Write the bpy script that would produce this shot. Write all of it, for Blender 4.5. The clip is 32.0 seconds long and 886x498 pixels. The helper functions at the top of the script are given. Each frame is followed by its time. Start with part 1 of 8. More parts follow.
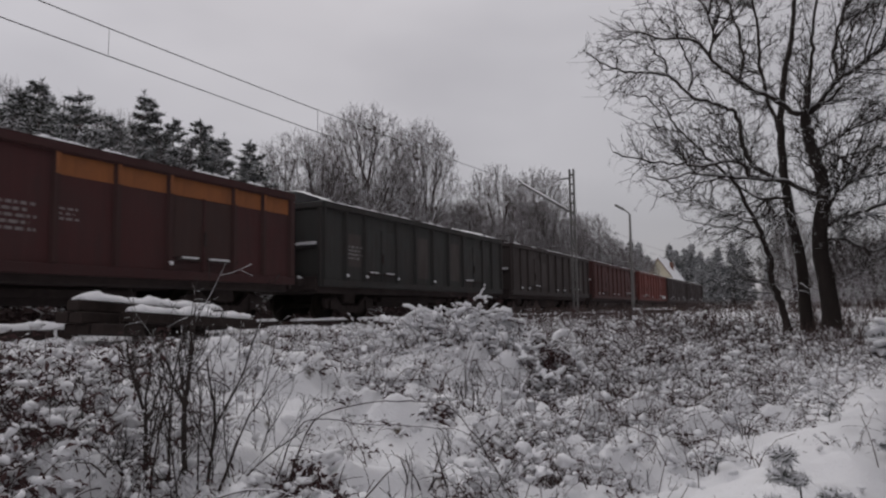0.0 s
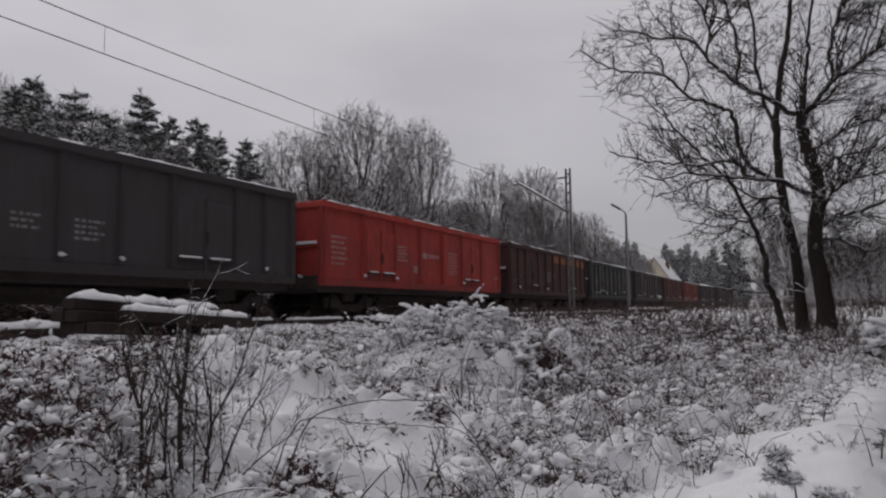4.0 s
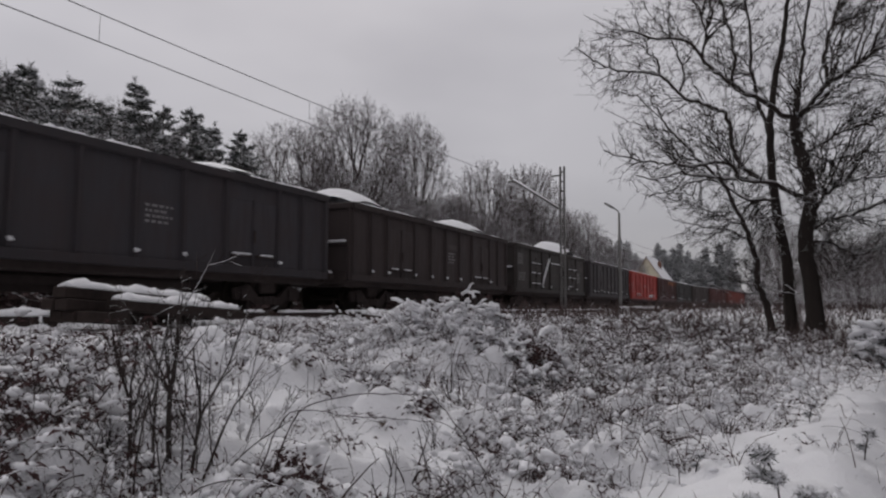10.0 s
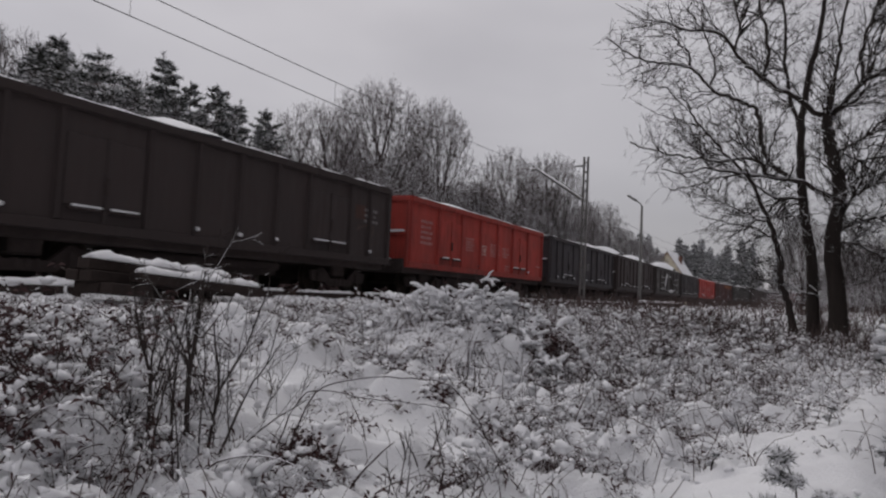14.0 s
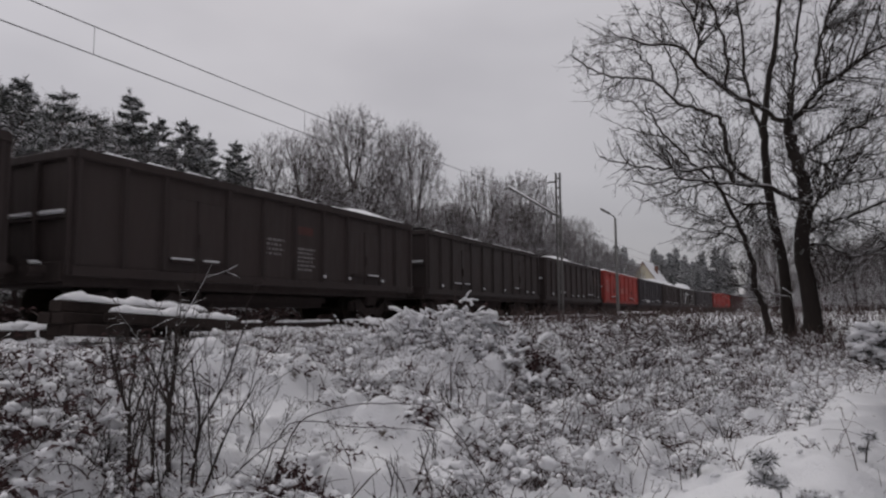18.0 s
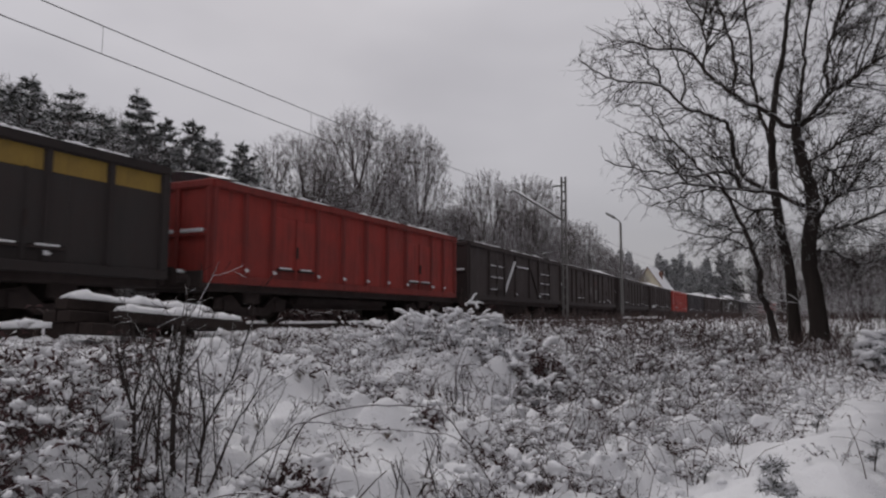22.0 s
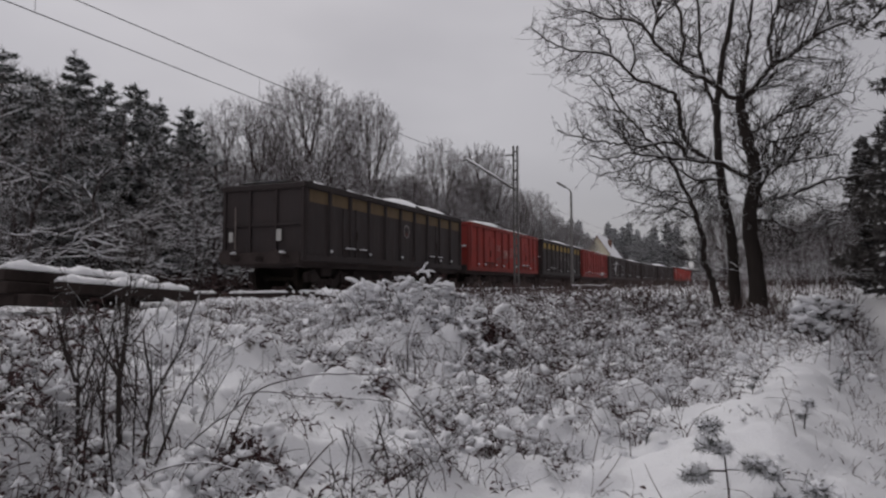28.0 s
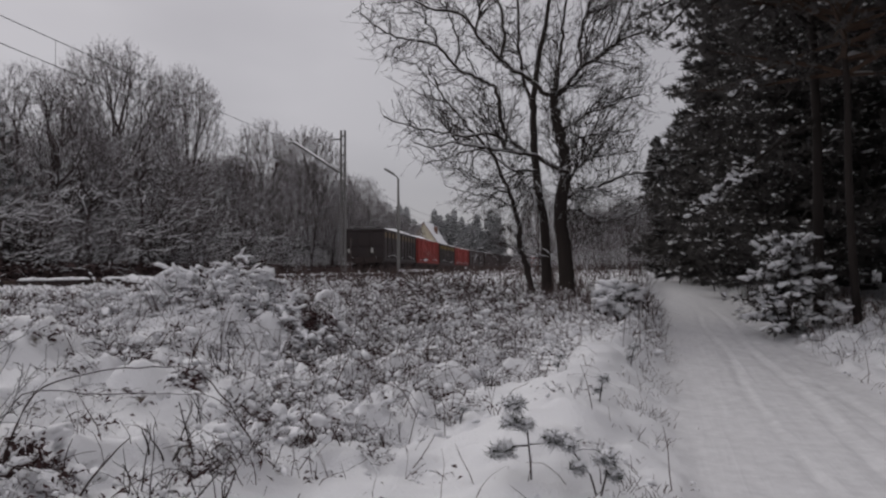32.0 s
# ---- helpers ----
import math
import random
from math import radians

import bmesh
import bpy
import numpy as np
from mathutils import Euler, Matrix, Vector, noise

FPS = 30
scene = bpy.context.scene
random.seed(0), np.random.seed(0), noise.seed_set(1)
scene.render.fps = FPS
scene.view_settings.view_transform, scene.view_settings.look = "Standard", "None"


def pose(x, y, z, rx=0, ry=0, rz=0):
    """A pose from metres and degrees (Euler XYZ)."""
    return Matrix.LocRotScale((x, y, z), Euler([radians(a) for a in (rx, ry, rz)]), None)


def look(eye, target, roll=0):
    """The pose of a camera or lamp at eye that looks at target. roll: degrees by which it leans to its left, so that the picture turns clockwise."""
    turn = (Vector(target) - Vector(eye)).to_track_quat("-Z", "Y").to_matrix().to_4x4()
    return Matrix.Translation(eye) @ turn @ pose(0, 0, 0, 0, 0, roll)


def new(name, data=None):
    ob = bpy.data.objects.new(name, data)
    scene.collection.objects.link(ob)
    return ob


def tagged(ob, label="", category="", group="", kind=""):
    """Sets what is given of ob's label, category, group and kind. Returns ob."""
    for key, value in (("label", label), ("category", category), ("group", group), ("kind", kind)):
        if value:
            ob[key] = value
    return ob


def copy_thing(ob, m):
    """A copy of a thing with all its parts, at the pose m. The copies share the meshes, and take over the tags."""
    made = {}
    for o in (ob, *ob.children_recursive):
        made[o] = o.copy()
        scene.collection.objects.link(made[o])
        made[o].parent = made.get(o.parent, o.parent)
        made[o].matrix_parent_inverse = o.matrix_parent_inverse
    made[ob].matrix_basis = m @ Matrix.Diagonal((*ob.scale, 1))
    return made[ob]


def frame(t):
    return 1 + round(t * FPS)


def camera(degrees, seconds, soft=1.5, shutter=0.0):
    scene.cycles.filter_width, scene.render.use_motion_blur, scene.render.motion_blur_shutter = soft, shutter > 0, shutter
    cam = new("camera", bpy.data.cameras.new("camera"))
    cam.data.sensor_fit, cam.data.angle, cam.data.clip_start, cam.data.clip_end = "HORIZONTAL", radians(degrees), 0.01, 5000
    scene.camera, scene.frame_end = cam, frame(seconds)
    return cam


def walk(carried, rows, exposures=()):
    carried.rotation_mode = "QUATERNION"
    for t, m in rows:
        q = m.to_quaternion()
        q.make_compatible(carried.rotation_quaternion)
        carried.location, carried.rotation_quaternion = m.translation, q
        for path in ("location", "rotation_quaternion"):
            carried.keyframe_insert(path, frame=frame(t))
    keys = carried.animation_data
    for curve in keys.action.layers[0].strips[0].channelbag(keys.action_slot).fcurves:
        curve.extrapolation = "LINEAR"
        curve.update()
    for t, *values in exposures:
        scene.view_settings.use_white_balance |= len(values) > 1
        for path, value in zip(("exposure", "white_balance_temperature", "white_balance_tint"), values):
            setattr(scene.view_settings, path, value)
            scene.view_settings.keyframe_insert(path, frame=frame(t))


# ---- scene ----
cam = camera(65.31, 32.0, soft=2.3, shutter=0.25)
PATH = [
    (0, pose(0.000, 0.000, 1.550, 95.24, 0.87, 27.14)), (0.5, pose(-0.002, 0.001, 1.550, 95.25, 0.81, 26.98)),
    (1, pose(-0.003, 0.001, 1.551, 95.24, 0.73, 26.97)), (1.5, pose(-0.006, 0.002, 1.550, 95.00, 0.66, 26.94)),
    (2, pose(-0.005, -0.000, 1.552, 95.10, 0.73, 27.10)), (2.5, pose(-0.006, -0.001, 1.552, 95.23, 0.74, 26.99)),
    (3, pose(-0.002, -0.003, 1.550, 95.18, 0.87, 26.81)), (3.5, pose(-0.002, -0.004, 1.550, 95.14, 0.79, 26.84)),
    (5.5, pose(0.003, 0.000, 1.551, 95.43, 0.90, 26.24)), (6, pose(-0.003, -0.000, 1.553, 95.51, 0.62, 25.40)),
    (6.5, pose(-0.001, -0.000, 1.551, 95.54, 0.78, 25.26)), (7, pose(0.001, -0.001, 1.551, 95.61, 0.99, 25.34)),
    (7.5, pose(0.004, -0.003, 1.550, 95.36, 1.17, 25.60)), (8, pose(0.002, -0.008, 1.552, 95.57, 1.00, 25.73)),
    (8.5, pose(0.003, -0.012, 1.552, 95.54, 0.87, 26.07)), (9, pose(0.003, -0.013, 1.549, 95.47, 0.25, 25.63)),
    (9.5, pose(0.018, -0.014, 1.544, 95.07, 0.50, 26.64)), (10, pose(0.016, -0.015, 1.548, 94.78, -0.26, 26.17)),
    (10.5, pose(0.011, -0.012, 1.547, 95.21, -1.08, 26.05)), (11, pose(0.006, -0.014, 1.548, 95.52, -0.39, 26.50)),
    (11.5, pose(-0.001, -0.015, 1.551, 95.14, -1.57, 26.62)), (12, pose(-0.006, -0.016, 1.553, 94.81, -3.24, 26.68)),
    (12.5, pose(-0.009, -0.015, 1.553, 94.42, -4.03, 26.98)), (13, pose(-0.014, -0.011, 1.554, 93.50, -4.05, 27.89)),
    (13.5, pose(-0.014, -0.006, 1.552, 93.59, -3.55, 27.73)), (15.5, pose(-0.011, -0.002, 1.550, 93.18, 0.22, 27.84)),
    (16, pose(-0.007, -0.008, 1.550, 93.69, 0.35, 27.75)), (16.5, pose(-0.006, -0.018, 1.554, 94.89, -0.52, 28.03)),
    (17, pose(0.005, -0.026, 1.550, 95.28, 0.04, 28.27)), (17.5, pose(0.007, -0.030, 1.553, 95.37, 0.09, 26.75)),
    (18, pose(0.005, -0.017, 1.552, 95.42, 0.54, 25.96)), (18.5, pose(-0.003, -0.010, 1.550, 95.79, 0.23, 26.16)),
    (19, pose(-0.012, -0.004, 1.550, 96.40, 0.07, 25.53)), (19.5, pose(-0.014, -0.002, 1.546, 95.85, 0.09, 25.48)),
    (20, pose(-0.018, -0.003, 1.547, 95.44, -0.11, 25.90)), (20.5, pose(-0.021, -0.002, 1.548, 95.69, 0.19, 25.91)),
    (21, pose(-0.022, -0.010, 1.547, 95.55, -0.19, 26.03)), (21.5, pose(-0.024, -0.006, 1.545, 95.43, -0.12, 26.19)),
    (22, pose(-0.025, -0.005, 1.547, 95.66, -0.10, 26.26)), (22.5, pose(-0.022, -0.003, 1.544, 95.65, -0.02, 26.13)),
    (23, pose(-0.019, -0.006, 1.545, 95.46, 0.29, 26.72)), (23.5, pose(-0.014, -0.013, 1.546, 95.60, 0.30, 27.07)),
    (24, pose(-0.014, -0.017, 1.548, 95.51, 0.19, 27.50)), (24.5, pose(-0.013, -0.017, 1.547, 95.32, 0.11, 27.71)),
    (26.5, pose(-0.011, -0.021, 1.543, 95.04, 0.08, 27.38)), (27, pose(-0.016, -0.009, 1.545, 94.20, 0.00, 27.15)),
    (27.5, pose(-0.014, -0.005, 1.544, 93.60, 0.16, 25.40)), (28, pose(-0.006, -0.011, 1.548, 93.07, 0.24, 22.36)),
    (28.5, pose(0.013, 0.006, 1.543, 92.01, 0.55, 19.03)), (29, pose(0.027, 0.021, 1.545, 91.99, 0.62, 16.43)),
    (29.5, pose(0.039, 0.059, 1.544, 91.82, 0.59, 14.10)), (30, pose(0.048, 0.081, 1.546, 91.78, 0.33, 10.87)),
    (30.5, pose(0.049, 0.080, 1.545, 91.51, 0.48, 9.88)), (31, pose(0.049, 0.079, 1.545, 91.76, 0.41, 9.19)),
    (31.5, pose(0.051, 0.073, 1.545, 91.78, 0.33, 8.51)), (32, pose(0.056, 0.060, 1.548, 91.80, 0.40, 8.21))]
walk(cam, PATH)

# ---- light ----
world = bpy.data.worlds.new("overcast_sky")
world.use_nodes = True
scene.world = world


def sky():
    """An overcast sky: grey cloud, brighter overhead, over a weak clear sky."""
    nt = world.node_tree
    nt.nodes.clear()
    N = nt.nodes.new
    out, bg, mix, add = N("ShaderNodeOutputWorld"), N("ShaderNodeBackground"), N("ShaderNodeMix"), N("ShaderNodeMix")
    tex = N("ShaderNodeTexSky")
    tex.sky_type, tex.sun_disc = "NISHITA", False
    tex.sun_elevation, tex.sun_rotation = radians(40), radians(-40)
    co, sep, ramp = N("ShaderNodeTexCoord"), N("ShaderNodeSeparateXYZ"), N("ShaderNodeValToRGB")
    noi, mp, cl = N("ShaderNodeTexNoise"), N("ShaderNodeMapping"), N("ShaderNodeValToRGB")
    mp.inputs["Scale"].default_value = (1.0, 1.0, 2.4)
    noi.inputs["Scale"].default_value, noi.inputs["Detail"].default_value = 1.7, 4.0
    noi.inputs["Roughness"].default_value = 0.45
    e = ramp.color_ramp.elements
    e[0].position, e[0].color = 0.0, (0.44, 0.428, 0.45, 1)
    e[1].position, e[1].color = 1.0, (1.0, 0.972, 1.0, 1)
    mid = ramp.color_ramp.elements.new(0.3)
    mid.color = (0.52, 0.505, 0.53, 1)
    c = cl.color_ramp.elements
    c[0].position, c[0].color = 0.3, (0.74, 0.735, 0.755, 1)
    c[1].position, c[1].color = 0.68, (1.12, 1.115, 1.12, 1)
    L = nt.links.new
    L(co.outputs["Generated"], sep.inputs[0])
    L(sep.outputs["Z"], ramp.inputs[0])
    L(co.outputs["Generated"], mp.inputs[0])
    L(mp.outputs[0], noi.inputs["Vector"])
    L(noi.outputs["Fac"], cl.inputs[0])
    mix.data_type, mix.blend_type = "RGBA", "MULTIPLY"
    mix.inputs["Factor"].default_value = 1.0
    L(ramp.outputs[0], mix.inputs["A"])
    L(cl.outputs[0], mix.inputs["B"])
    add.data_type, add.blend_type = "RGBA", "ADD"
    add.inputs["Factor"].default_value = 0.006
    L(mix.outputs["Result"], add.inputs["A"])
    L(tex.outputs[0], add.inputs["B"])
    # brighter towards the hidden sun
    dot, rng, lit = N("ShaderNodeVectorMath"), N("ShaderNodeMapRange"), N("ShaderNodeMix")
    dot.operation = "DOT_PRODUCT"
    dot.inputs[1].default_value = (-0.98, 0.16, 0.1)
    L(co.outputs["Generated"], dot.inputs[0])
    rng.inputs["From Min"].default_value, rng.inputs["From Max"].default_value = -1.0, 1.0
    rng.inputs["To Min"].default_value, rng.inputs["To Max"].default_value = 0.62, 1.3
    L(dot.outputs["Value"], rng.inputs["Value"])
    lit.data_type, lit.blend_type = "RGBA", "MULTIPLY"
    lit.inputs["Factor"].default_value = 1.0
    L(add.outputs["Result"], lit.inputs["A"])
    L(rng.outputs["Result"], lit.inputs["B"])
    L(lit.outputs["Result"], bg.inputs["Color"])
    bg.inputs["Strength"].default_value = SKY
    L(bg.outputs[0], out.inputs[0])


SKY = 0.73
sky()
sun = new("sun", bpy.data.lights.new("sun", "SUN"))
sun.data.energy, sun.data.angle, sun.data.color = 0.75, radians(25), (1.0, 0.97, 0.93)
sun.matrix_world = look((-30, 36, 30), (0, 0, 0))
scene.view_settings.exposure = 0.0


# ---- materials ----
def shader(name, rough=0.8, metal=0.0, gloss=0.2):
    m = bpy.data.materials.new(name)
    m.use_nodes = True
    b = m.node_tree.nodes["Principled BSDF"]
    b.inputs["Roughness"].default_value, b.inputs["Metallic"].default_value = rough, metal
    b.inputs["Specular IOR Level"].default_value = gloss
    return m, m.node_tree, b


def noise_tex(nt, scale, detail=4.0, rough=0.55, stretch=None, coords="Object"):
    co, n = nt.nodes.new("ShaderNodeTexCoord"), nt.nodes.new("ShaderNodeTexNoise")
    n.inputs["Scale"].default_value, n.inputs["Detail"].default_value = scale, detail
    n.inputs["Roughness"].default_value = rough
    if stretch:
        mp = nt.nodes.new("ShaderNodeMapping")
        mp.inputs["Scale"].default_value = stretch
        nt.links.new(co.outputs[coords], mp.inputs[0])
        nt.links.new(mp.outputs[0], n.inputs["Vector"])
    else:
        nt.links.new(co.outputs[coords], n.inputs["Vector"])
    return n.outputs["Fac"]


def ramp_of(nt, fac, a, b, ca, cb):
    r = nt.nodes.new("ShaderNodeValToRGB")
    e = r.color_ramp.elements
    e[0].position, e[1].position = a, b
    e[0].color, e[1].color = (*ca, 1), (*cb, 1)
    nt.links.new(fac, r.inputs[0])
    return r.outputs[0]


def mix_of(nt, fac, a, b, blend="MIX"):
    m = nt.nodes.new("ShaderNodeMix")
    m.data_type, m.blend_type = "RGBA", blend
    for key, v in (("Factor", fac), ("A", a), ("B", b)):
        if isinstance(v, (int, float)):
            m.inputs[key].default_value = v
        elif isinstance(v, tuple):
            m.inputs[key].default_value = (*v, 1)
        else:
            nt.links.new(v, m.inputs[key])
    return m.outputs["Result"]


def bump_of(nt, bsdf, height, strength, distance):
    b = nt.nodes.new("ShaderNodeBump")
    b.inputs["Strength"].default_value, b.inputs["Distance"].default_value = strength, distance
    nt.links.new(height, b.inputs["Height"])
    nt.links.new(b.outputs[0], bsdf.inputs["Normal"])


def snow_cover(nt, low, high, scale=6.0, spread=0.5):
    """How far snow lies on a face: by how level it is, broken up by noise."""
    geo, sep = nt.nodes.new("ShaderNodeNewGeometry"), nt.nodes.new("ShaderNodeSeparateXYZ")
    nt.links.new(geo.outputs["Normal"], sep.inputs[0])
    n = noise_tex(nt, scale, 3.0, coords="Object")
    m = nt.nodes.new("ShaderNodeMath")
    m.operation = "MULTIPLY_ADD"
    nt.links.new(n, m.inputs[0])
    m.inputs[1].default_value = spread
    nt.links.new(sep.outputs["Z"], m.inputs[2])
    return ramp_of(nt, m.outputs[0], low + spread / 2, high + spread / 2, (0, 0, 0), (1, 1, 1))


SNOW = (0.80, 0.80, 0.825)


def mat_snow(name="snow", coarse=1.3):
    m, nt, b = shader(name, 0.75)
    n1, n2 = noise_tex(nt, coarse, 5.0), noise_tex(nt, 38.0, 3.0)
    c = mix_of(nt, n1, (0.74, 0.74, 0.765), (0.85, 0.85, 0.865))
    nt.links.new(c, b.inputs["Base Color"])
    bump_of(nt, b, n2, 0.35, 0.012)
    return m


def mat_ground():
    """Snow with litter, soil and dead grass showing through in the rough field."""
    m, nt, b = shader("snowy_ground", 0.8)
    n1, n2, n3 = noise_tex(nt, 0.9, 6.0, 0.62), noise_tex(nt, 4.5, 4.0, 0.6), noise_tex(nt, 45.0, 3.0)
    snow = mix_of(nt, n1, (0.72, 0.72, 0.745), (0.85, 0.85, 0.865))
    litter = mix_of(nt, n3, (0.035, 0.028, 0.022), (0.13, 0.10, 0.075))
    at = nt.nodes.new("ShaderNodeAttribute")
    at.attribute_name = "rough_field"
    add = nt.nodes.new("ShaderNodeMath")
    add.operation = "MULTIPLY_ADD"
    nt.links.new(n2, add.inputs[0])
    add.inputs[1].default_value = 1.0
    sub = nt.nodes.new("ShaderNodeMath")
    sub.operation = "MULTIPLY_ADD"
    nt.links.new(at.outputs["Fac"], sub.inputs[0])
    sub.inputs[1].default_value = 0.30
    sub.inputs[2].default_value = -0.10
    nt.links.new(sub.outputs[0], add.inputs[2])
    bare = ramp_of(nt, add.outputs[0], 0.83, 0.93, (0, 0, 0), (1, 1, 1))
    # trodden snow with grey runner marks along the path
    way = nt.nodes.new("ShaderNodeAttribute")
    way.attribute_name = "trodden"
    co, mp, marks = nt.nodes.new("ShaderNodeTexCoord"), nt.nodes.new("ShaderNodeMapping"), nt.nodes.new("ShaderNodeTexNoise")
    mp.vector_type = "TEXTURE"
    mp.inputs["Rotation"].default_value = (0, 0, radians(-8.8))
    mp.inputs["Scale"].default_value = (0.09, 2.6, 1.0)
    nt.links.new(co.outputs["Object"], mp.inputs[0])
    nt.links.new(mp.outputs[0], marks.inputs["Vector"])
    marks.inputs["Scale"].default_value, marks.inputs["Detail"].default_value = 1.0, 3.0
    n4 = noise_tex(nt, 7.0, 5.0, 0.65)
    grey = mix_of(nt, ramp_of(nt, n4, 0.35, 0.7, (0, 0, 0), (1, 1, 1)), (0.57, 0.565, 0.58), (0.68, 0.675, 0.69))
    grey = mix_of(nt, ramp_of(nt, marks.outputs["Fac"], 0.62, 0.72, (0, 0, 0), (0.3, 0.3, 0.3)), grey, (0.76, 0.76, 0.775))
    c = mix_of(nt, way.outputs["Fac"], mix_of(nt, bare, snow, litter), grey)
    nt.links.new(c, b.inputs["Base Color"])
    height = mix_of(nt, way.outputs["Fac"], n3, mix_of(nt, 0.6, n4, marks.outputs["Fac"]))
    bump_of(nt, b, height, 0.6, 0.03)
    return m


def mat_bark(name, dark, light, low=0.45, high=0.75, scale=5.0, snow=True):
    m, nt, b = shader(name, 0.9)
    n = noise_tex(nt, scale, 5.0, 0.6, (1, 1, 0.25))
    c = mix_of(nt, n, dark, light)
    if snow:
        c = mix_of(nt, snow_cover(nt, low, high, 3.0, 0.7), c, SNOW)
    nt.links.new(c, b.inputs["Base Color"])
    bump_of(nt, b, n, 0.6, 0.02)
    return m


def mat_needles(name, dark, light, low, high, scale=1.4, spread=1.0):
    m, nt, b = shader(name, 0.75)
    n = noise_tex(nt, 3.0, 3.0)
    c = mix_of(nt, n, dark, light)
    c = mix_of(nt, snow_cover(nt, low, high, scale, spread), c, SNOW)
    nt.links.new(c, b.inputs["Base Color"])
    return m


def mat_paint(name):
    """Worn wagon paint in the object's own colour, with grime, streaks and rust."""
    m, nt, b = shader(name, 0.6)
    info = nt.nodes.new("ShaderNodeObjectInfo")
    n1, n2 = noise_tex(nt, 1.1, 6.0, 0.65), noise_tex(nt, 5.0, 5.0, 0.6, (1.6, 1.6, 0.22))
    n3 = noise_tex(nt, 26.0, 3.0)
    c = mix_of(nt, ramp_of(nt, n1, 0.32, 0.72, (0.05, 0.05, 0.05), (0.5, 0.5, 0.5)), mix_of(nt, 0.15, mix_of(nt, 1.0, info.outputs["Color"], (1.22, 1.2, 1.2), "MULTIPLY"), (0.11, 0.088, 0.09)), (0.062, 0.044, 0.042))
    c = mix_of(nt, ramp_of(nt, n2, 0.5, 0.78, (0, 0, 0), (0.45, 0.45, 0.45)), c, (0.06, 0.047, 0.046))
    c = mix_of(nt, ramp_of(nt, n3, 0.66, 0.74, (0, 0, 0), (0.5, 0.5, 0.5)), c, (0.10, 0.045, 0.025))
    nt.links.new(c, b.inputs["Base Color"])
    nt.links.new(ramp_of(nt, n2, 0.3, 0.8, (0.5, 0.5, 0.5), (0.9, 0.9, 0.9)), b.inputs["Roughness"])
    bump_of(nt, b, n1, 0.25, 0.02)
    return m


def mat_plain(name, dark, light, rough=0.8, metal=0.0, scale=8.0, bump=0.3, dist=0.01, snow=None):
    m, nt, b = shader(name, rough, metal)
    n, n2 = noise_tex(nt, scale, 5.0), noise_tex(nt, scale * 0.15, 3.0)
    c = mix_of(nt, n, dark, light)
    c = mix_of(nt, ramp_of(nt, n2, 0.35, 0.7, (0, 0, 0), (0.45, 0.45, 0.45)), c, tuple(0.6 * v for v in dark))
    if snow:
        c = mix_of(nt, snow_cover(nt, snow[0], snow[1], 9.0, 0.4), c, SNOW)
    nt.links.new(c, b.inputs["Base Color"])
    bump_of(nt, b, n, bump, dist)
    return m


M_SNOW = mat_snow()
M_GROUND = mat_ground()
M_OAK = mat_bark("oak_bark", (0.02, 0.016, 0.015), (0.065, 0.053, 0.047), 0.35, 0.62)
M_OAKTWIG = mat_bark("oak_twig_bark", (0.024, 0.019, 0.018), (0.065, 0.052, 0.047), 0.42, 0.78)
M_WOODBARK = mat_bark("woodland_bark", (0.034, 0.025, 0.025), (0.085, 0.064, 0.062), 0.32, 0.62)
M_WOODTWIG = mat_bark("woodland_twig_bark", (0.056, 0.043, 0.043), (0.125, 0.099, 0.097), 0.15, 0.55)
M_PINEBARK = mat_bark("pine_bark", (0.03, 0.02, 0.016), (0.11, 0.07, 0.05), 0.6, 0.85)
M_FIRBARK = mat_bark("dark_fir_bark", (0.018, 0.014, 0.013), (0.045, 0.037, 0.034), 0.7, 0.95)
M_PINE = mat_needles("pine_needles", (0.042, 0.046, 0.041), (0.095, 0.098, 0.086), -0.35, 0.32)
M_SPRUCE = mat_needles("dark_spruce_needles", (0.075, 0.069, 0.067), (0.135, 0.125, 0.12), 0.62, 1.05)
M_SNOWFIR = mat_needles("snowy_needles", (0.02, 0.028, 0.02), (0.05, 0.06, 0.045), 0.1, 0.45, 3.0)
M_WEED = mat_plain("dry_weed", (0.06, 0.042, 0.042), (0.175, 0.132, 0.12), 0.9, scale=4.0, bump=0.0)
M_LEAF = mat_plain("withered_leaf", (0.034, 0.018, 0.019), (0.12, 0.068, 0.066), 0.8, scale=5.0, bump=0.0)
M_BRACKEN = mat_plain("dead_bracken_frond", (0.045, 0.03, 0.03), (0.13, 0.088, 0.084), 0.9, scale=1.0, bump=0.0)
M_STALK = mat_bark("bramble_stem", (0.03, 0.02, 0.019), (0.08, 0.056, 0.05), 0.5, 0.85)
M_PAINT = mat_paint("wagon_paint")
M_UNDER = mat_plain("underframe_grime", (0.038, 0.029, 0.028), (0.085, 0.066, 0.062), 0.85)
M_WHEEL = mat_plain("wheel_steel", (0.02, 0.016, 0.014), (0.07, 0.055, 0.045), 0.6, 0.6)
M_RAIL = mat_plain("rail_steel", (0.05, 0.032, 0.024), (0.12, 0.08, 0.06), 0.6, 0.5, snow=(0.9, 1.3))
M_SLEEPER = mat_plain("old_sleeper_timber", (0.022, 0.016, 0.015), (0.06, 0.045, 0.04), 0.9, scale=12.0, bump=0.7)
M_BALLAST = mat_plain("snowy_ballast", (0.06, 0.055, 0.05), (0.18, 0.17, 0.16), 0.9, scale=22.0, bump=0.9, dist=0.03, snow=(-0.1, 0.25))
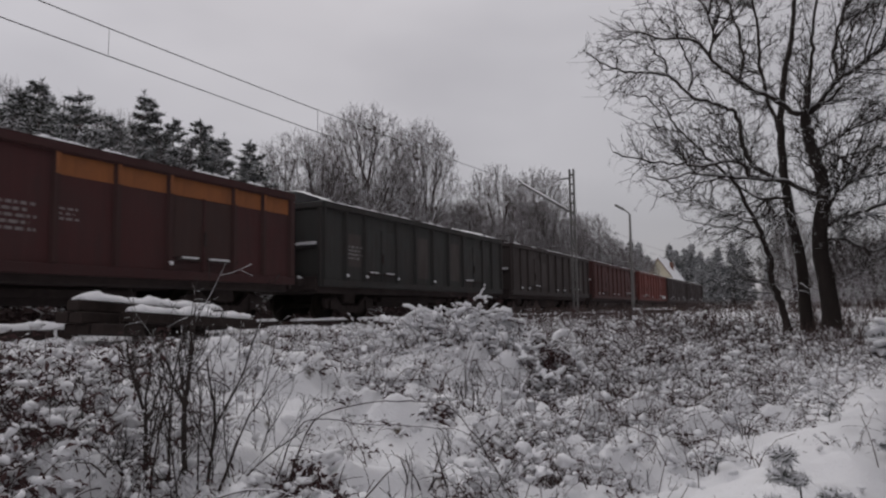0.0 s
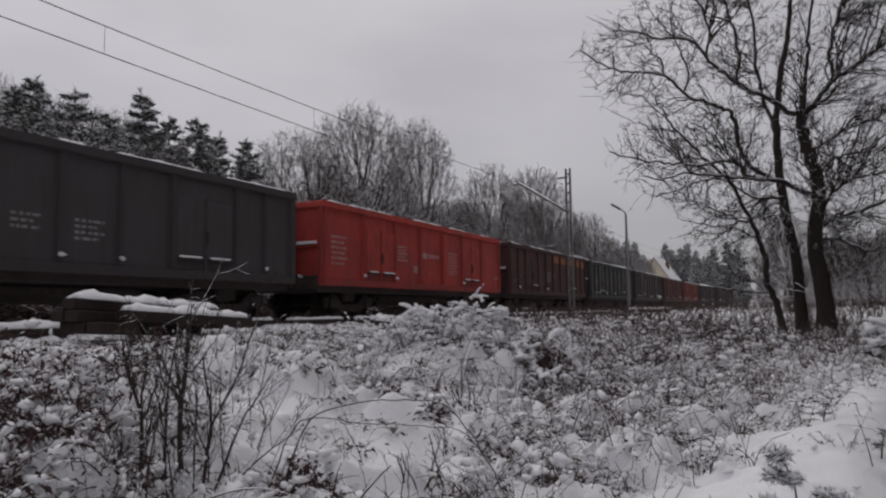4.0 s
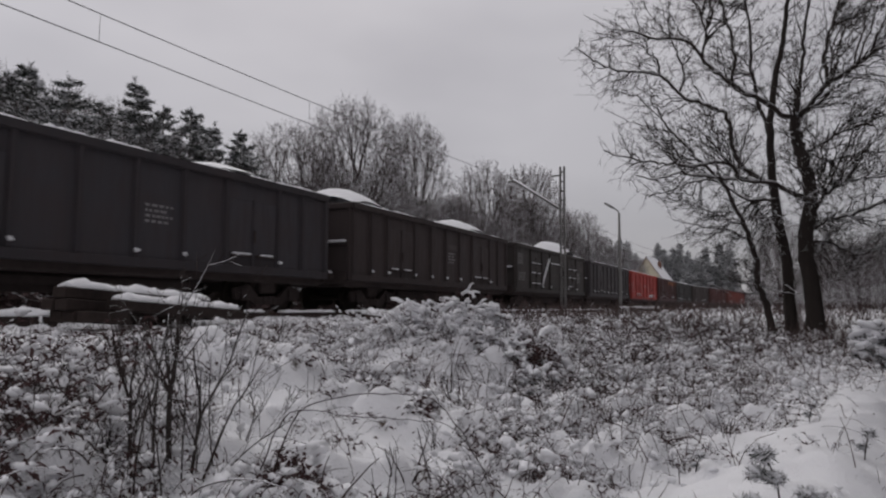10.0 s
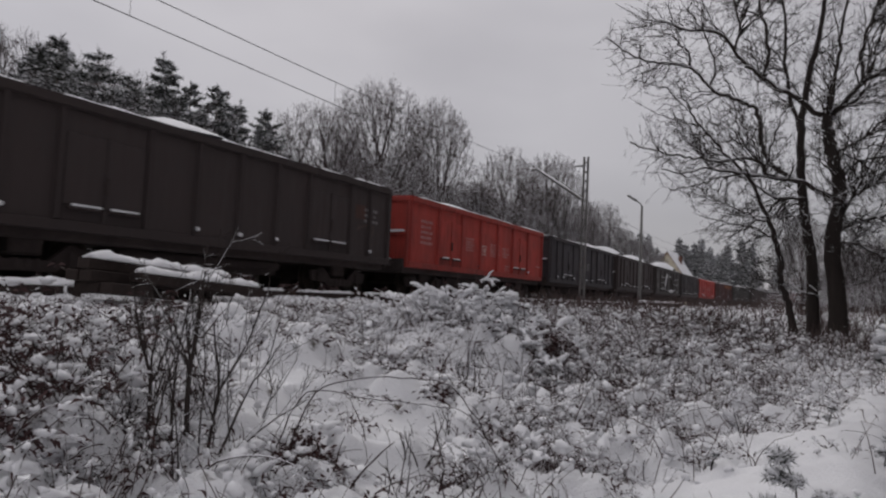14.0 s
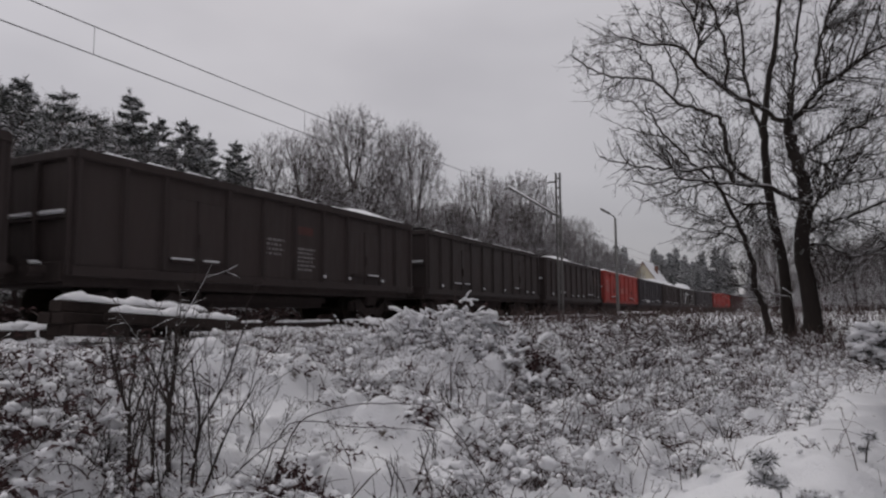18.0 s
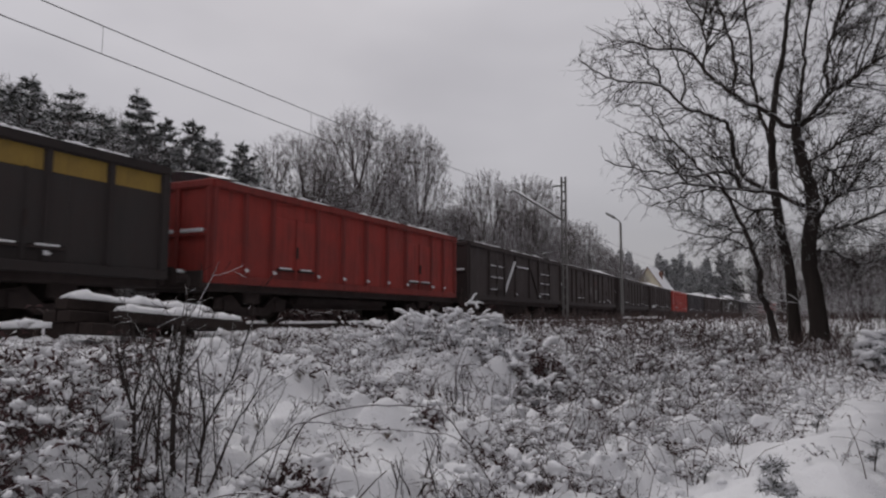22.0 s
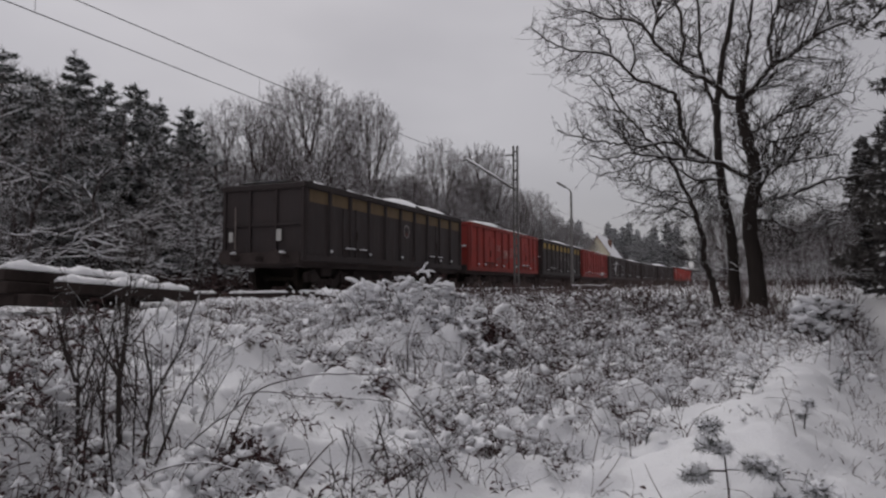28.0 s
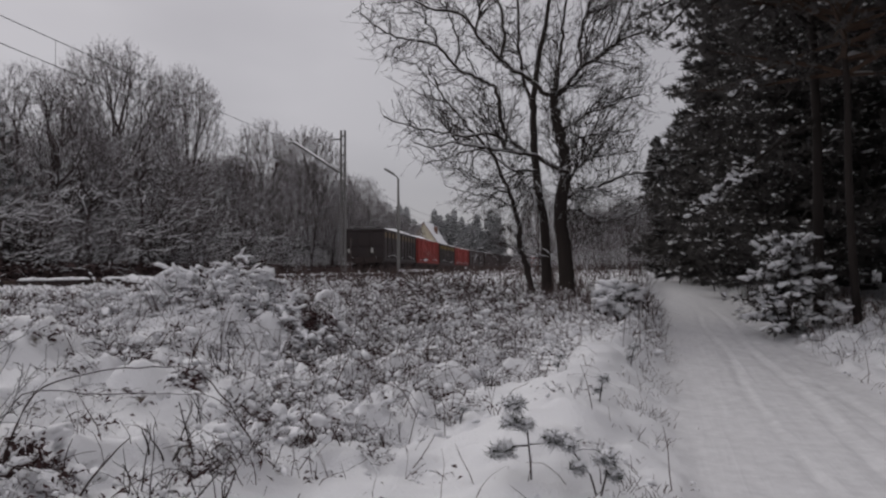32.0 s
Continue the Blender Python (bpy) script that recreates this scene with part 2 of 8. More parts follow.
M_STEEL = mat_plain("galvanised_mast", (0.13, 0.125, 0.12), (0.25, 0.24, 0.235), 0.6, 0.3, scale=14.0)
M_CONCRETE = mat_plain("concrete_post", (0.16, 0.155, 0.15), (0.30, 0.29, 0.28), 0.85, scale=14.0)
M_WIRE = mat_plain("wire_metal", (0.03, 0.03, 0.03), (0.07, 0.065, 0.06), 0.6, 0.4, bump=0.0)
M_WALL = mat_plain("cream_render", (0.55, 0.50, 0.38), (0.66, 0.61, 0.48), 0.9, scale=2.0)
M_ROOF = mat_plain("snowy_roof", (0.16, 0.08, 0.06), (0.24, 0.13, 0.10), 0.8, snow=(0.2, 0.6))
M_GLASS = mat_plain("dark_pane", (0.02, 0.022, 0.025), (0.04, 0.042, 0.045), 0.15, bump=0.0)
M_LETTER = mat_plain("worn_white_lettering", (0.45, 0.44, 0.42), (0.62, 0.61, 0.58), 0.7, bump=0.0)


# ---- mesh tools ----
class Geo:
    """Vertices and faces gathered for one mesh."""

    def __init__(self):
        self.v, self.f = [], []

    def tube(self, pts, rad, sides=5, cap=True):
        base, n = len(self.v), len(pts)
        ax = Vector((0.31, 0.17, 0.93))
        for i, p in enumerate(pts):
            d = (pts[min(i + 1, n - 1)] - pts[max(i - 1, 0)]).normalized()
            u = d.cross(ax if abs(d.z) < 0.9 else Vector((1, 0, 0))).normalized()
            w = d.cross(u)
            for k in range(sides):
                a = 2 * math.pi * k / sides
                self.v.append(p + (u * math.cos(a) + w * math.sin(a)) * rad[i])
        for i in range(n - 1):
            for k in range(sides):
                a, b = base + i * sides + k, base + i * sides + (k + 1) % sides
                self.f.append((a, b, b + sides, a + sides))
        if cap:
            self.f.append(tuple(base + k for k in reversed(range(sides))))
            self.f.append(tuple(base + (n - 1) * sides + k for k in range(sides)))

    def box(self, lo, hi, m=None, bevel=0.0):
        b = len(self.v)
        for z in (lo[2], hi[2]):
            for x, y in ((lo[0], lo[1]), (hi[0], lo[1]), (hi[0], hi[1]), (lo[0], hi[1])):
                p = Vector((x, y, z))
                self.v.append(m @ p if m else p)
        for q in ((3, 2, 1, 0), (4, 5, 6, 7), (0, 1, 5, 4), (1, 2, 6, 5), (2, 3, 7, 6), (3, 0, 4, 7)):
            self.f.append(tuple(b + i for i in q))

    def blob(self, c, sx, sy, sz, rnd, jitter=0.25, rings=4, segs=7):
        """A lump with an uneven outline."""
        b = len(self.v)
        self.v.append(Vector((c[0], c[1], c[2] - sz)))
        for i in range(1, rings):
            th = math.pi * i / rings
            for k in range(segs):
                a = 2 * math.pi * (k + 0.5 * (i % 2)) / segs
                j = 1 + rnd.uniform(-jitter, jitter)
                self.v.append(Vector((c[0] + sx * j * math.sin(th) * math.cos(a), c[1] + sy * j * math.sin(th) * math.sin(a),
                                      c[2] - sz * math.cos(th) * (1 + rnd.uniform(-jitter, jitter) * 0.5))))
        top = len(self.v)
        self.v.append(Vector((c[0], c[1], c[2] + sz)))
        for k in range(segs):
            self.f.append((b, b + 1 + (k + 1) % segs, b + 1 + k))
            e = b + 1 + (rings - 2) * segs
            self.f.append((top, e + k, e + (k + 1) % segs))
        for i in range(rings - 2):
            for k in range(segs):
                a, d = b + 1 + i * segs + k, b + 1 + i * segs + (k + 1) % segs
                self.f.append((a, d, d + segs, a + segs))

    def lump(self, c, sx, sy, sz, rnd, rings=7, segs=10, rough=0.55):
        """A clod of snow, uneven all over and tilted."""
        b = len(self.v)
        self.blob((0, 0, 0), 1, 1, 1, rnd, 0.0, rings, segs)
        o = Vector((rnd.uniform(0, 50), rnd.uniform(0, 50), rnd.uniform(0, 50)))
        m = Euler((rnd.gauss(0, 0.3), rnd.gauss(0, 0.3), rnd.uniform(0, 6.28))).to_matrix()
        for i in range(b, len(self.v)):
            q = self.v[i]
            q = q * (1 + rough * noise.noise(q * 1.1 + o) + rough * 0.7 * noise.noise(q * 2.6 + o))
            self.v[i] = Vector(c) + m @ Vector((q.x * sx, q.y * sy, q.z * sz))

    def tri(self, a, b, c):
        n = len(self.v)
        self.v += [a, b, c]
        self.f.append((n, n + 1, n + 2))

    def quad(self, a, b, c, d):
        n = len(self.v)
        self.v += [a, b, c, d]
        self.f.append((n, n + 1, n + 2, n + 3))

    def mesh(self, name, material, smooth=False):
        me = bpy.data.meshes.new(name)
        me.from_pydata([tuple(p) for p in self.v], [], self.f)
        me.materials.append(material)
        if smooth:
            me.polygons.foreach_set("use_smooth", [True] * len(me.polygons))
        me.update()
        return me


def bevelled(lo, hi, name, material, width=0.02, segments=1):
    """A box with rounded edges, as a mesh."""
    bm = bmesh.new()
    bmesh.ops.create_cube(bm, size=1.0)
    for v in bm.verts:
        v.co = Vector([lo[i] + (v.co[i] + 0.5) * (hi[i] - lo[i]) for i in range(3)])
    bmesh.ops.bevel(bm, geom=bm.edges[:], offset=width, segments=segments, affect="EDGES")
    me = bpy.data.meshes.new(name)
    bm.to_mesh(me)
    bm.free()
    me.materials.append(material)
    return me


def thing(name, m, label, category, group="", kind=""):
    ob = new(name)
    ob.empty_display_size = 0.2
    ob.matrix_basis = m
    return tagged(ob, label, category, group, kind)


def part(name, me, parent, label="", m=None, color=None):
    ob = new(name, me)
    ob.parent = parent
    if m is not None:
        ob.matrix_basis = m
    if color:
        ob.color = (*color, 1)
    return tagged(ob, label) if label else ob


def sm(a, b, x):
    t = min(1.0, max(0.0, (x - a) / (b - a)))
    return t * t * (3 - 2 * t)


# ---- the line of the track ----
TRACK_X, RAIL_Z, BEND_AT, BEND = -12.92, 1.36, 88.0, 0.003388


def track(s, lat=0.0, z=0.0):
    """A point s metres along the track, lat metres to its right, z above the rails, and its heading."""
    if s < BEND_AT:
        return Vector((TRACK_X + lat, s, RAIL_Z + z)), 0.0
    a, r = (s - BEND_AT) * BEND, 1 / BEND
    return Vector((TRACK_X + r - r * math.cos(a) + lat * math.cos(a), BEND_AT + r * math.sin(a) - lat * math.sin(a), RAIL_Z + z)), a


def lateral(x, y):
    """Distance to the right of the track's centre."""
    if y < BEND_AT:
        return x - TRACK_X
    r = 1 / BEND
    cx, cy = TRACK_X + r, BEND_AT
    return r - math.hypot(x - cx, y - cy)


# ---- ground ----
def path_left(y):
    return 0.15 + 0.155 * y


PATH_WIDE = 2.45


def base_z(x, y):
    """The lie of the land without its small bumps."""
    field = 1.2 - 1.2 * (1 - sm(0.5, 7.2, -x)) * (1 - sm(0.0, 33.0, y)) + 0.22 * sm(25, 48, y) * sm(4.5, 8, lateral(x, y)) * (1 - sm(60, 120, y))
    way = 1.2 * sm(4.0, 55.0, y)
    pl = path_left(y)
    w = sm(pl - 0.75, pl + 0.12, x)
    z = field * (1 - w) + way * w
    z += 0.24 * math.exp(-((x - pl + 0.9) / 0.6) ** 2) * sm(1.5, 4.5, y) * (1 - sm(9, 16, y))
    z -= 0.12 * math.exp(-(((x + 7.5) / 1.0) ** 2 + ((y - 6.6) / 1.9) ** 2))
    z += 0.5 * math.exp(-(((x + 3.9) / 1.25) ** 2 + ((y - 8.9) / 0.9) ** 2))
    right = sm(pl + PATH_WIDE - 0.1, pl + PATH_WIDE + 1.4, x)
    z += right * 0.28
    lat = abs(lateral(x, y))
    bed = 1 - sm(1.5, 2.9, lat)
    return z * (1 - bed) + (RAIL_Z - 0.20) * bed


def on_path(x, y):
    pl = path_left(y)
    return sm(pl - 0.25, pl + 0.2, x) * (1 - sm(pl + PATH_WIDE - 0.2, pl + PATH_WIDE + 0.5, x))


def roughness(x, y):
    """How rough and overgrown the field is at a place: 0 to 1."""
    p = max(on_path(x, y), sm(-2.6, -0.9, x - path_left(y)) * (1 - sm(9.0, 15.0, y)) * 0.75 * sm(-3, 1, x - path_left(y) + 1.5))
    bed = 1 - sm(1.6, 3.2, abs(lateral(x, y)))
    return max(0.0, min(1.0, (1 - p) * (1 - 0.8 * bed)))


OPEN_SPOTS = ((-4.0, 4.8, 0.6), (-2.9, 5.0, 0.7), (-1.1, 3.9, 0.9), (-0.4, 5.4, 0.9), (-5.0, 6.4, 0.5), (-3.3, 4.0, 0.45), (-2.3, 3.6, 0.35), (-2.0, 4.8, 0.4), (-4.5, 7.3, 0.5), (-3.4, 6.6, 0.4), (-0.2, 7.4, 0.7))


def open_snow(x, y):
    """Patches where the snow lies smooth and unbroken: 0 to 1."""
    return max(math.exp(-(((x - a) / w) ** 2 + ((y - b) / w) ** 2) ** 2) for a, b, w in OPEN_SPOTS) if y < 8 else 0.0


def hollow(x, y):
    """0 on top of a tussock, towards 1 in the gaps between them."""
    q = Vector((x * 1.8 + 0.35 * noise.noise(Vector((x * 3, y * 3, 1.0))), y * 1.8 + 0.35 * noise.noise(Vector((x * 3, y * 3, 9.0))), 0.0))
    return noise.voronoi(q)[0][0]


def ground_z(x, y):
    z = base_z(x, y)
    if -40 < x < 40 and -20 < y < 90:
        r = roughness(x, y) * (1 - 0.6 * sm(4.8, 6.5, -x)) * (1 - 0.6 * open_snow(x, y))
        q = Vector((x, y, 0.0))
        z += r * (0.12 * noise.noise(q * 0.8) + 0.22 * abs(noise.noise(q * 1.7 + Vector((7, 3, 0)))) + 0.14 * abs(noise.noise(q * 3.9)) + 0.06 * abs(noise.noise(q * 7.3)) - 0.1)
        z += 0.1 * open_snow(x, y) * (0.6 + noise.noise(q * 1.3 + Vector((3, 8, 0)))) + 0.012 * noise.noise(q * 3.3) + r * 0.24 * max(0.0, 1 - (hollow(x, y) / 0.6) ** 2) ** 1.5 * (1 - 0.5 * sm(12, 18, y))
        if y < 16:
            shred = 0.5 + 0.5 * noise.noise(q * 0.7 + Vector((2, 5, 0)))
            z += roughness(x, y) * (0.3 + shred) * (0.05 * noise.noise(q * 4.6 + Vector((1, 1, 0))) + 0.045 * abs(noise.noise(q * 8.7)) + 0.02 * noise.noise(q * 15.0))
            z += 0.022 * (1 - roughness(x, y)) * (1 - on_path(x, y)) * (noise.noise(q * 5.2 + Vector((4, 1, 0))) + 0.7 * abs(noise.noise(q * 11.0)))
        pw = on_path(x, y)
        if pw > 0.02:
            u = x - path_left(y)
            for g, wd, dp in ((1.02, 0.04, 0.032), (1.12, 0.035, -0.015), (1.55, 0.06, 0.03), (1.68, 0.04, -0.02), (2.05, 0.05, 0.03)):
                c = g + 0.06 * math.sin(y * 0.7 + g * 5)
                z -= pw * dp * math.exp(-((u - c) / wd) ** 2) * (0.6 + 0.9 * noise.noise(Vector((g * 9, y * 2.1, 0))))
            z += pw * (0.014 * noise.noise(Vector((x * 2.6, y * 1.3, 5.0))) + 0.008 * noise.noise(Vector((x * 8.0, y * 5.5, 2.0))) + 0.03 * sm(1.2, 1.9, u) * max(0.0, noise.noise(Vector((x * 4.2, y * 2.4, 8.0)))))
    return z


def spaced(lo, hi, step, far):
    out, v, d = [], lo, step
    left = []
    while v > -far:
        d *= 1.22
        v -= d
        left.append(v)
    mid = [lo + i * step for i in range(int((hi - lo) / step) + 1)]
    v, d = mid[-1], step
    while v < far:
        d *= 1.22
        v += d
        out.append(v)
    return left[::-1] + mid + out


def make_ground():
    xs, ys = spaced(-9.0, 5.5, 0.055, 2600), spaced(-2.4, 19.0, 0.06, 2600)
    verts = [(x, y, ground_z(x, y)) for y in ys for x in xs]
    nx = len(xs)
    faces = [(j * nx + i, j * nx + i + 1, (j + 1) * nx + i + 1, (j + 1) * nx + i) for j in range(len(ys) - 1) for i in range(nx - 1)]
    me = bpy.data.meshes.new("ground")
    me.from_pydata(verts, [], faces)
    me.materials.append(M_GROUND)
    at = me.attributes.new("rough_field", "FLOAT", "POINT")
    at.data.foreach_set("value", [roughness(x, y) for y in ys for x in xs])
    at = me.attributes.new("trodden", "FLOAT", "POINT")
    at.data.foreach_set("value", [on_path(x, y) if -60 < y < 120 else 0.0 for y in ys for x in xs])
    me.polygons.foreach_set("use_smooth", [True] * len(me.polygons))
    return tagged(new("ground", me), "rough ground under fresh snow with dead weeds showing", "ground", kind="structure")


make_ground()


# ---- track ----
def make_track():
    bed = Geo()
    for i in range(-60, 96):
        s = i * 4.0
        for lat, z in ((-2.3, -0.32), (-1.6, -0.07), (1.6, -0.07), (2.3, -0.32)):
            bed.v.append(track(s, lat, z)[0])
    for i in range(155):
        for k in range(3):
            a = i * 4 + k
            bed.f.append((a, a + 1, a + 5, a + 4))
    tagged(new("track_bed", bed.mesh("track_bed", M_BALLAST)), "snow-dusted stone ballast under the railway", "track bed", kind="structure")
    prof = ((-0.07, -0.16), (0.07, -0.16), (0.07, -0.145), (0.012, -0.12), (0.012, -0.04), (0.036, -0.03), (0.036, 0.0), (-0.036, 0.0), (-0.036, -0.03), (-0.012, -0.04), (-0.012, -0.12), (-0.07, -0.145))
    for side in (-0.7535, 0.7535):
        g, n = Geo(), len(prof)
        for i in range(-60, 96):
            for lat, z in prof:
                g.v.append(track(i * 4.0, side + lat, z)[0])
        for i in range(155):
            for k in range(n):
                a, b = i * n + k, i * n + (k + 1) % n
                g.f.append((a, b, b + n, a + n))
        tagged(new("rail", g.mesh("rail", M_RAIL)), "rusty steel rail with snow along its foot", "rail", "rails of the track", "structure")


make_track()


# ---- trees ----
def grow(out, p, d, length, radius, level, spec, rnd):
    """One branch and all that springs from it. out: a Geo for each level."""
    n = spec["steps"][level]
    pts, rad = [p.copy()], [radius]
    tip = spec["taper"][level]
    wob, up = spec["wobble"][level], spec["up"][level]
    for i in range(n):
        d = (d + Vector((rnd.gauss(0, wob), rnd.gauss(0, wob), rnd.gauss(0, wob) + up))).normalized()
        p = p + d * (length / n)
        pts.append(p.copy())
        rad.append(max(radius * (1 - (1 - tip) * (i + 1) / n), spec["least"]))
    out[min(level, len(out) - 1)].tube(pts, rad, spec["sides"][level], cap=level == 0)
    if level + 1 >= len(spec["steps"]):
        return
    kids = spec["kids"][level]
    for k in range(kids):
        u = spec["from"][level] + (1 - spec["from"][level]) * (k + rnd.random() * 0.9) / kids
        i = min(n - 1, int(u * n))
        q = pts[i].lerp(pts[i + 1], u * n - i)
        dd = (pts[i + 1] - pts[i]).normalized()
        side = dd.cross(Vector((rnd.gauss(0, 1), rnd.gauss(0, 1), rnd.gauss(0, 1)))).normalized()
        a = radians(rnd.uniform(*spec["angle"][level]))
        cd = dd * math.cos(a) + side * math.sin(a)
        ll = length * spec["ratio"][level] * rnd.uniform(0.65, 1.15) * (1.15 - 0.55 * u)
        grow(out, q, cd, ll, min(rad[i] * 0.62, radius * spec["thin"][level]), level + 1, spec, rnd)


SHRUB = dict(steps=(6, 5, 4, 3), taper=(0.4, 0.25, 0.3, 0.4), wobble=(0.04, 0.07, 0.09, 0.12), up=(0.03, 0.05, 0.03, 0.02), sides=(5, 4, 3, 3), kids=(7, 6, 5),
             ratio=(0.55, 0.5, 0.5), thin=(0.5, 0.5, 0.5), angle=((30, 75), (30, 70), (30, 70)), least=0.006)
SHRUB["from"] = (0.1, 0.1, 0.1)


class Crown:
    """A growing crown: each new tip joins the nearest wood that points its way."""

    def __init__(self, room=60000):
        self.p, self.d, self.r = np.zeros((room, 3), np.float32), np.zeros((room, 3), np.float32), np.zeros(room, np.float32)
        self.n = 0

    def add(self, pts, rad):
        for i in range(len(pts)):
            d = (pts[min(i + 1, len(pts) - 1)] - pts[max(i - 1, 0)]).normalized()
            self.p[self.n], self.d[self.n], self.r[self.n] = pts[i], d, rad[i]
            self.n += 1

    def reach(self, tip, radius, geo, sides, steps, rnd, lift=0.35, wob=0.08, hook=0.0):
        n = self.n
        v = np.array(tip, np.float32) - self.p[:n]
        dist = np.sqrt((v * v).sum(1)) + 1e-6
        aim = self.d[:n] + np.array((0, 0, lift), np.float32)
        cos = (v * aim).sum(1) / dist / np.sqrt((aim * aim).sum(1))
        i = int(np.argmin(dist * (1.5 - cos) * np.where(cos < 0.25, 2.2, 1.0) * np.where(self.r[:n] < radius * 0.8, 1.6, 1.0)))
        a, t, dd, ln = Vector(self.p[i]), Vector(tip), Vector(self.d[i]), float(dist[i])
        if ln < 0.04:
            return []
        b = a + dd * ln * 0.35 + Vector((rnd.gauss(0, wob), rnd.gauss(0, wob), rnd.gauss(0, wob))) * ln
        c = t - (t - a) * 0.3 + Vector((rnd.gauss(0, wob), rnd.gauss(0, wob), rnd.gauss(0, wob) - hook)) * ln
        pts, rad = [], []
        r0 = min(radius, float(self.r[i]) * 0.85)
        for k in range(steps + 1):
            u = k / steps
            w = 1 - u
            pts.append(a * w ** 3 + b * (3 * w * w * u) + c * (3 * w * u * u) + t * u ** 3)
            rad.append(r0 * (1 - 0.55 * u))
        geo.tube(pts, rad, sides, cap=False)
        self.add(pts[1:], rad[1:])
        return pts

    def spray(self, count, lo, hi, width, geo, rnd, first=0, lift=0.3, out=0.25, centre=(0, 0, 5), above=-1.0):
        """Single fine twigs on wood already grown, each a thin tapered sliver."""
        for k in range(count):
            i = rnd.randrange(first, self.n)
            p, d = Vector(self.p[i]), Vector(self.d[i])
            if p.z < above and rnd.random() < 0.7:
                continue
            o = (p - Vector(centre)).normalized()
            a = (d * 0.55 + Vector((rnd.gauss(0, 0.42), rnd.gauss(0, 0.42), rnd.gauss(0, 0.36) + lift)) + o * out).normalized()
            ln = rnd.uniform(lo, hi)
            b = (a + Vector((rnd.gauss(0, 0.16), rnd.gauss(0, 0.16), rnd.gauss(0.06, 0.14)))).normalized()
            s = a.cross(Vector((rnd.gauss(0, 1), rnd.gauss(0, 1), rnd.gauss(0, 1)))).normalized() * width
            m, e = p + a * ln * 0.55, p + a * ln * 0.55 + b * ln * 0.45
            n = len(geo.v)
            geo.v += [p - s, p + s, m + s * 0.8, m - s * 0.8, e]
            geo.f += [(n, n + 1, n + 2, n + 3), (n + 3, n + 2, n + 4)]


def curve(p, d, t, steps, rnd, wob):
    """Points of a crooked branch that leaves p along d and ends at t."""
    ln = (t - p).length
    b = p + d * ln * 0.36 + Vector((rnd.gauss(0, wob), rnd.gauss(0, wob), rnd.gauss(0, wob))) * ln * 0.5
    c = t - (t - p) * 0.3 + Vector((rnd.gauss(0, wob), rnd.gauss(0, wob), rnd.gauss(0, wob))) * ln
    out = []
    for k in range(steps + 1):
        u = k / steps
        w = 1 - u
        out.append(p * w ** 3 + b * (3 * w * w * u) + c * (3 * w * u * u) + t * u ** 3)
    return out


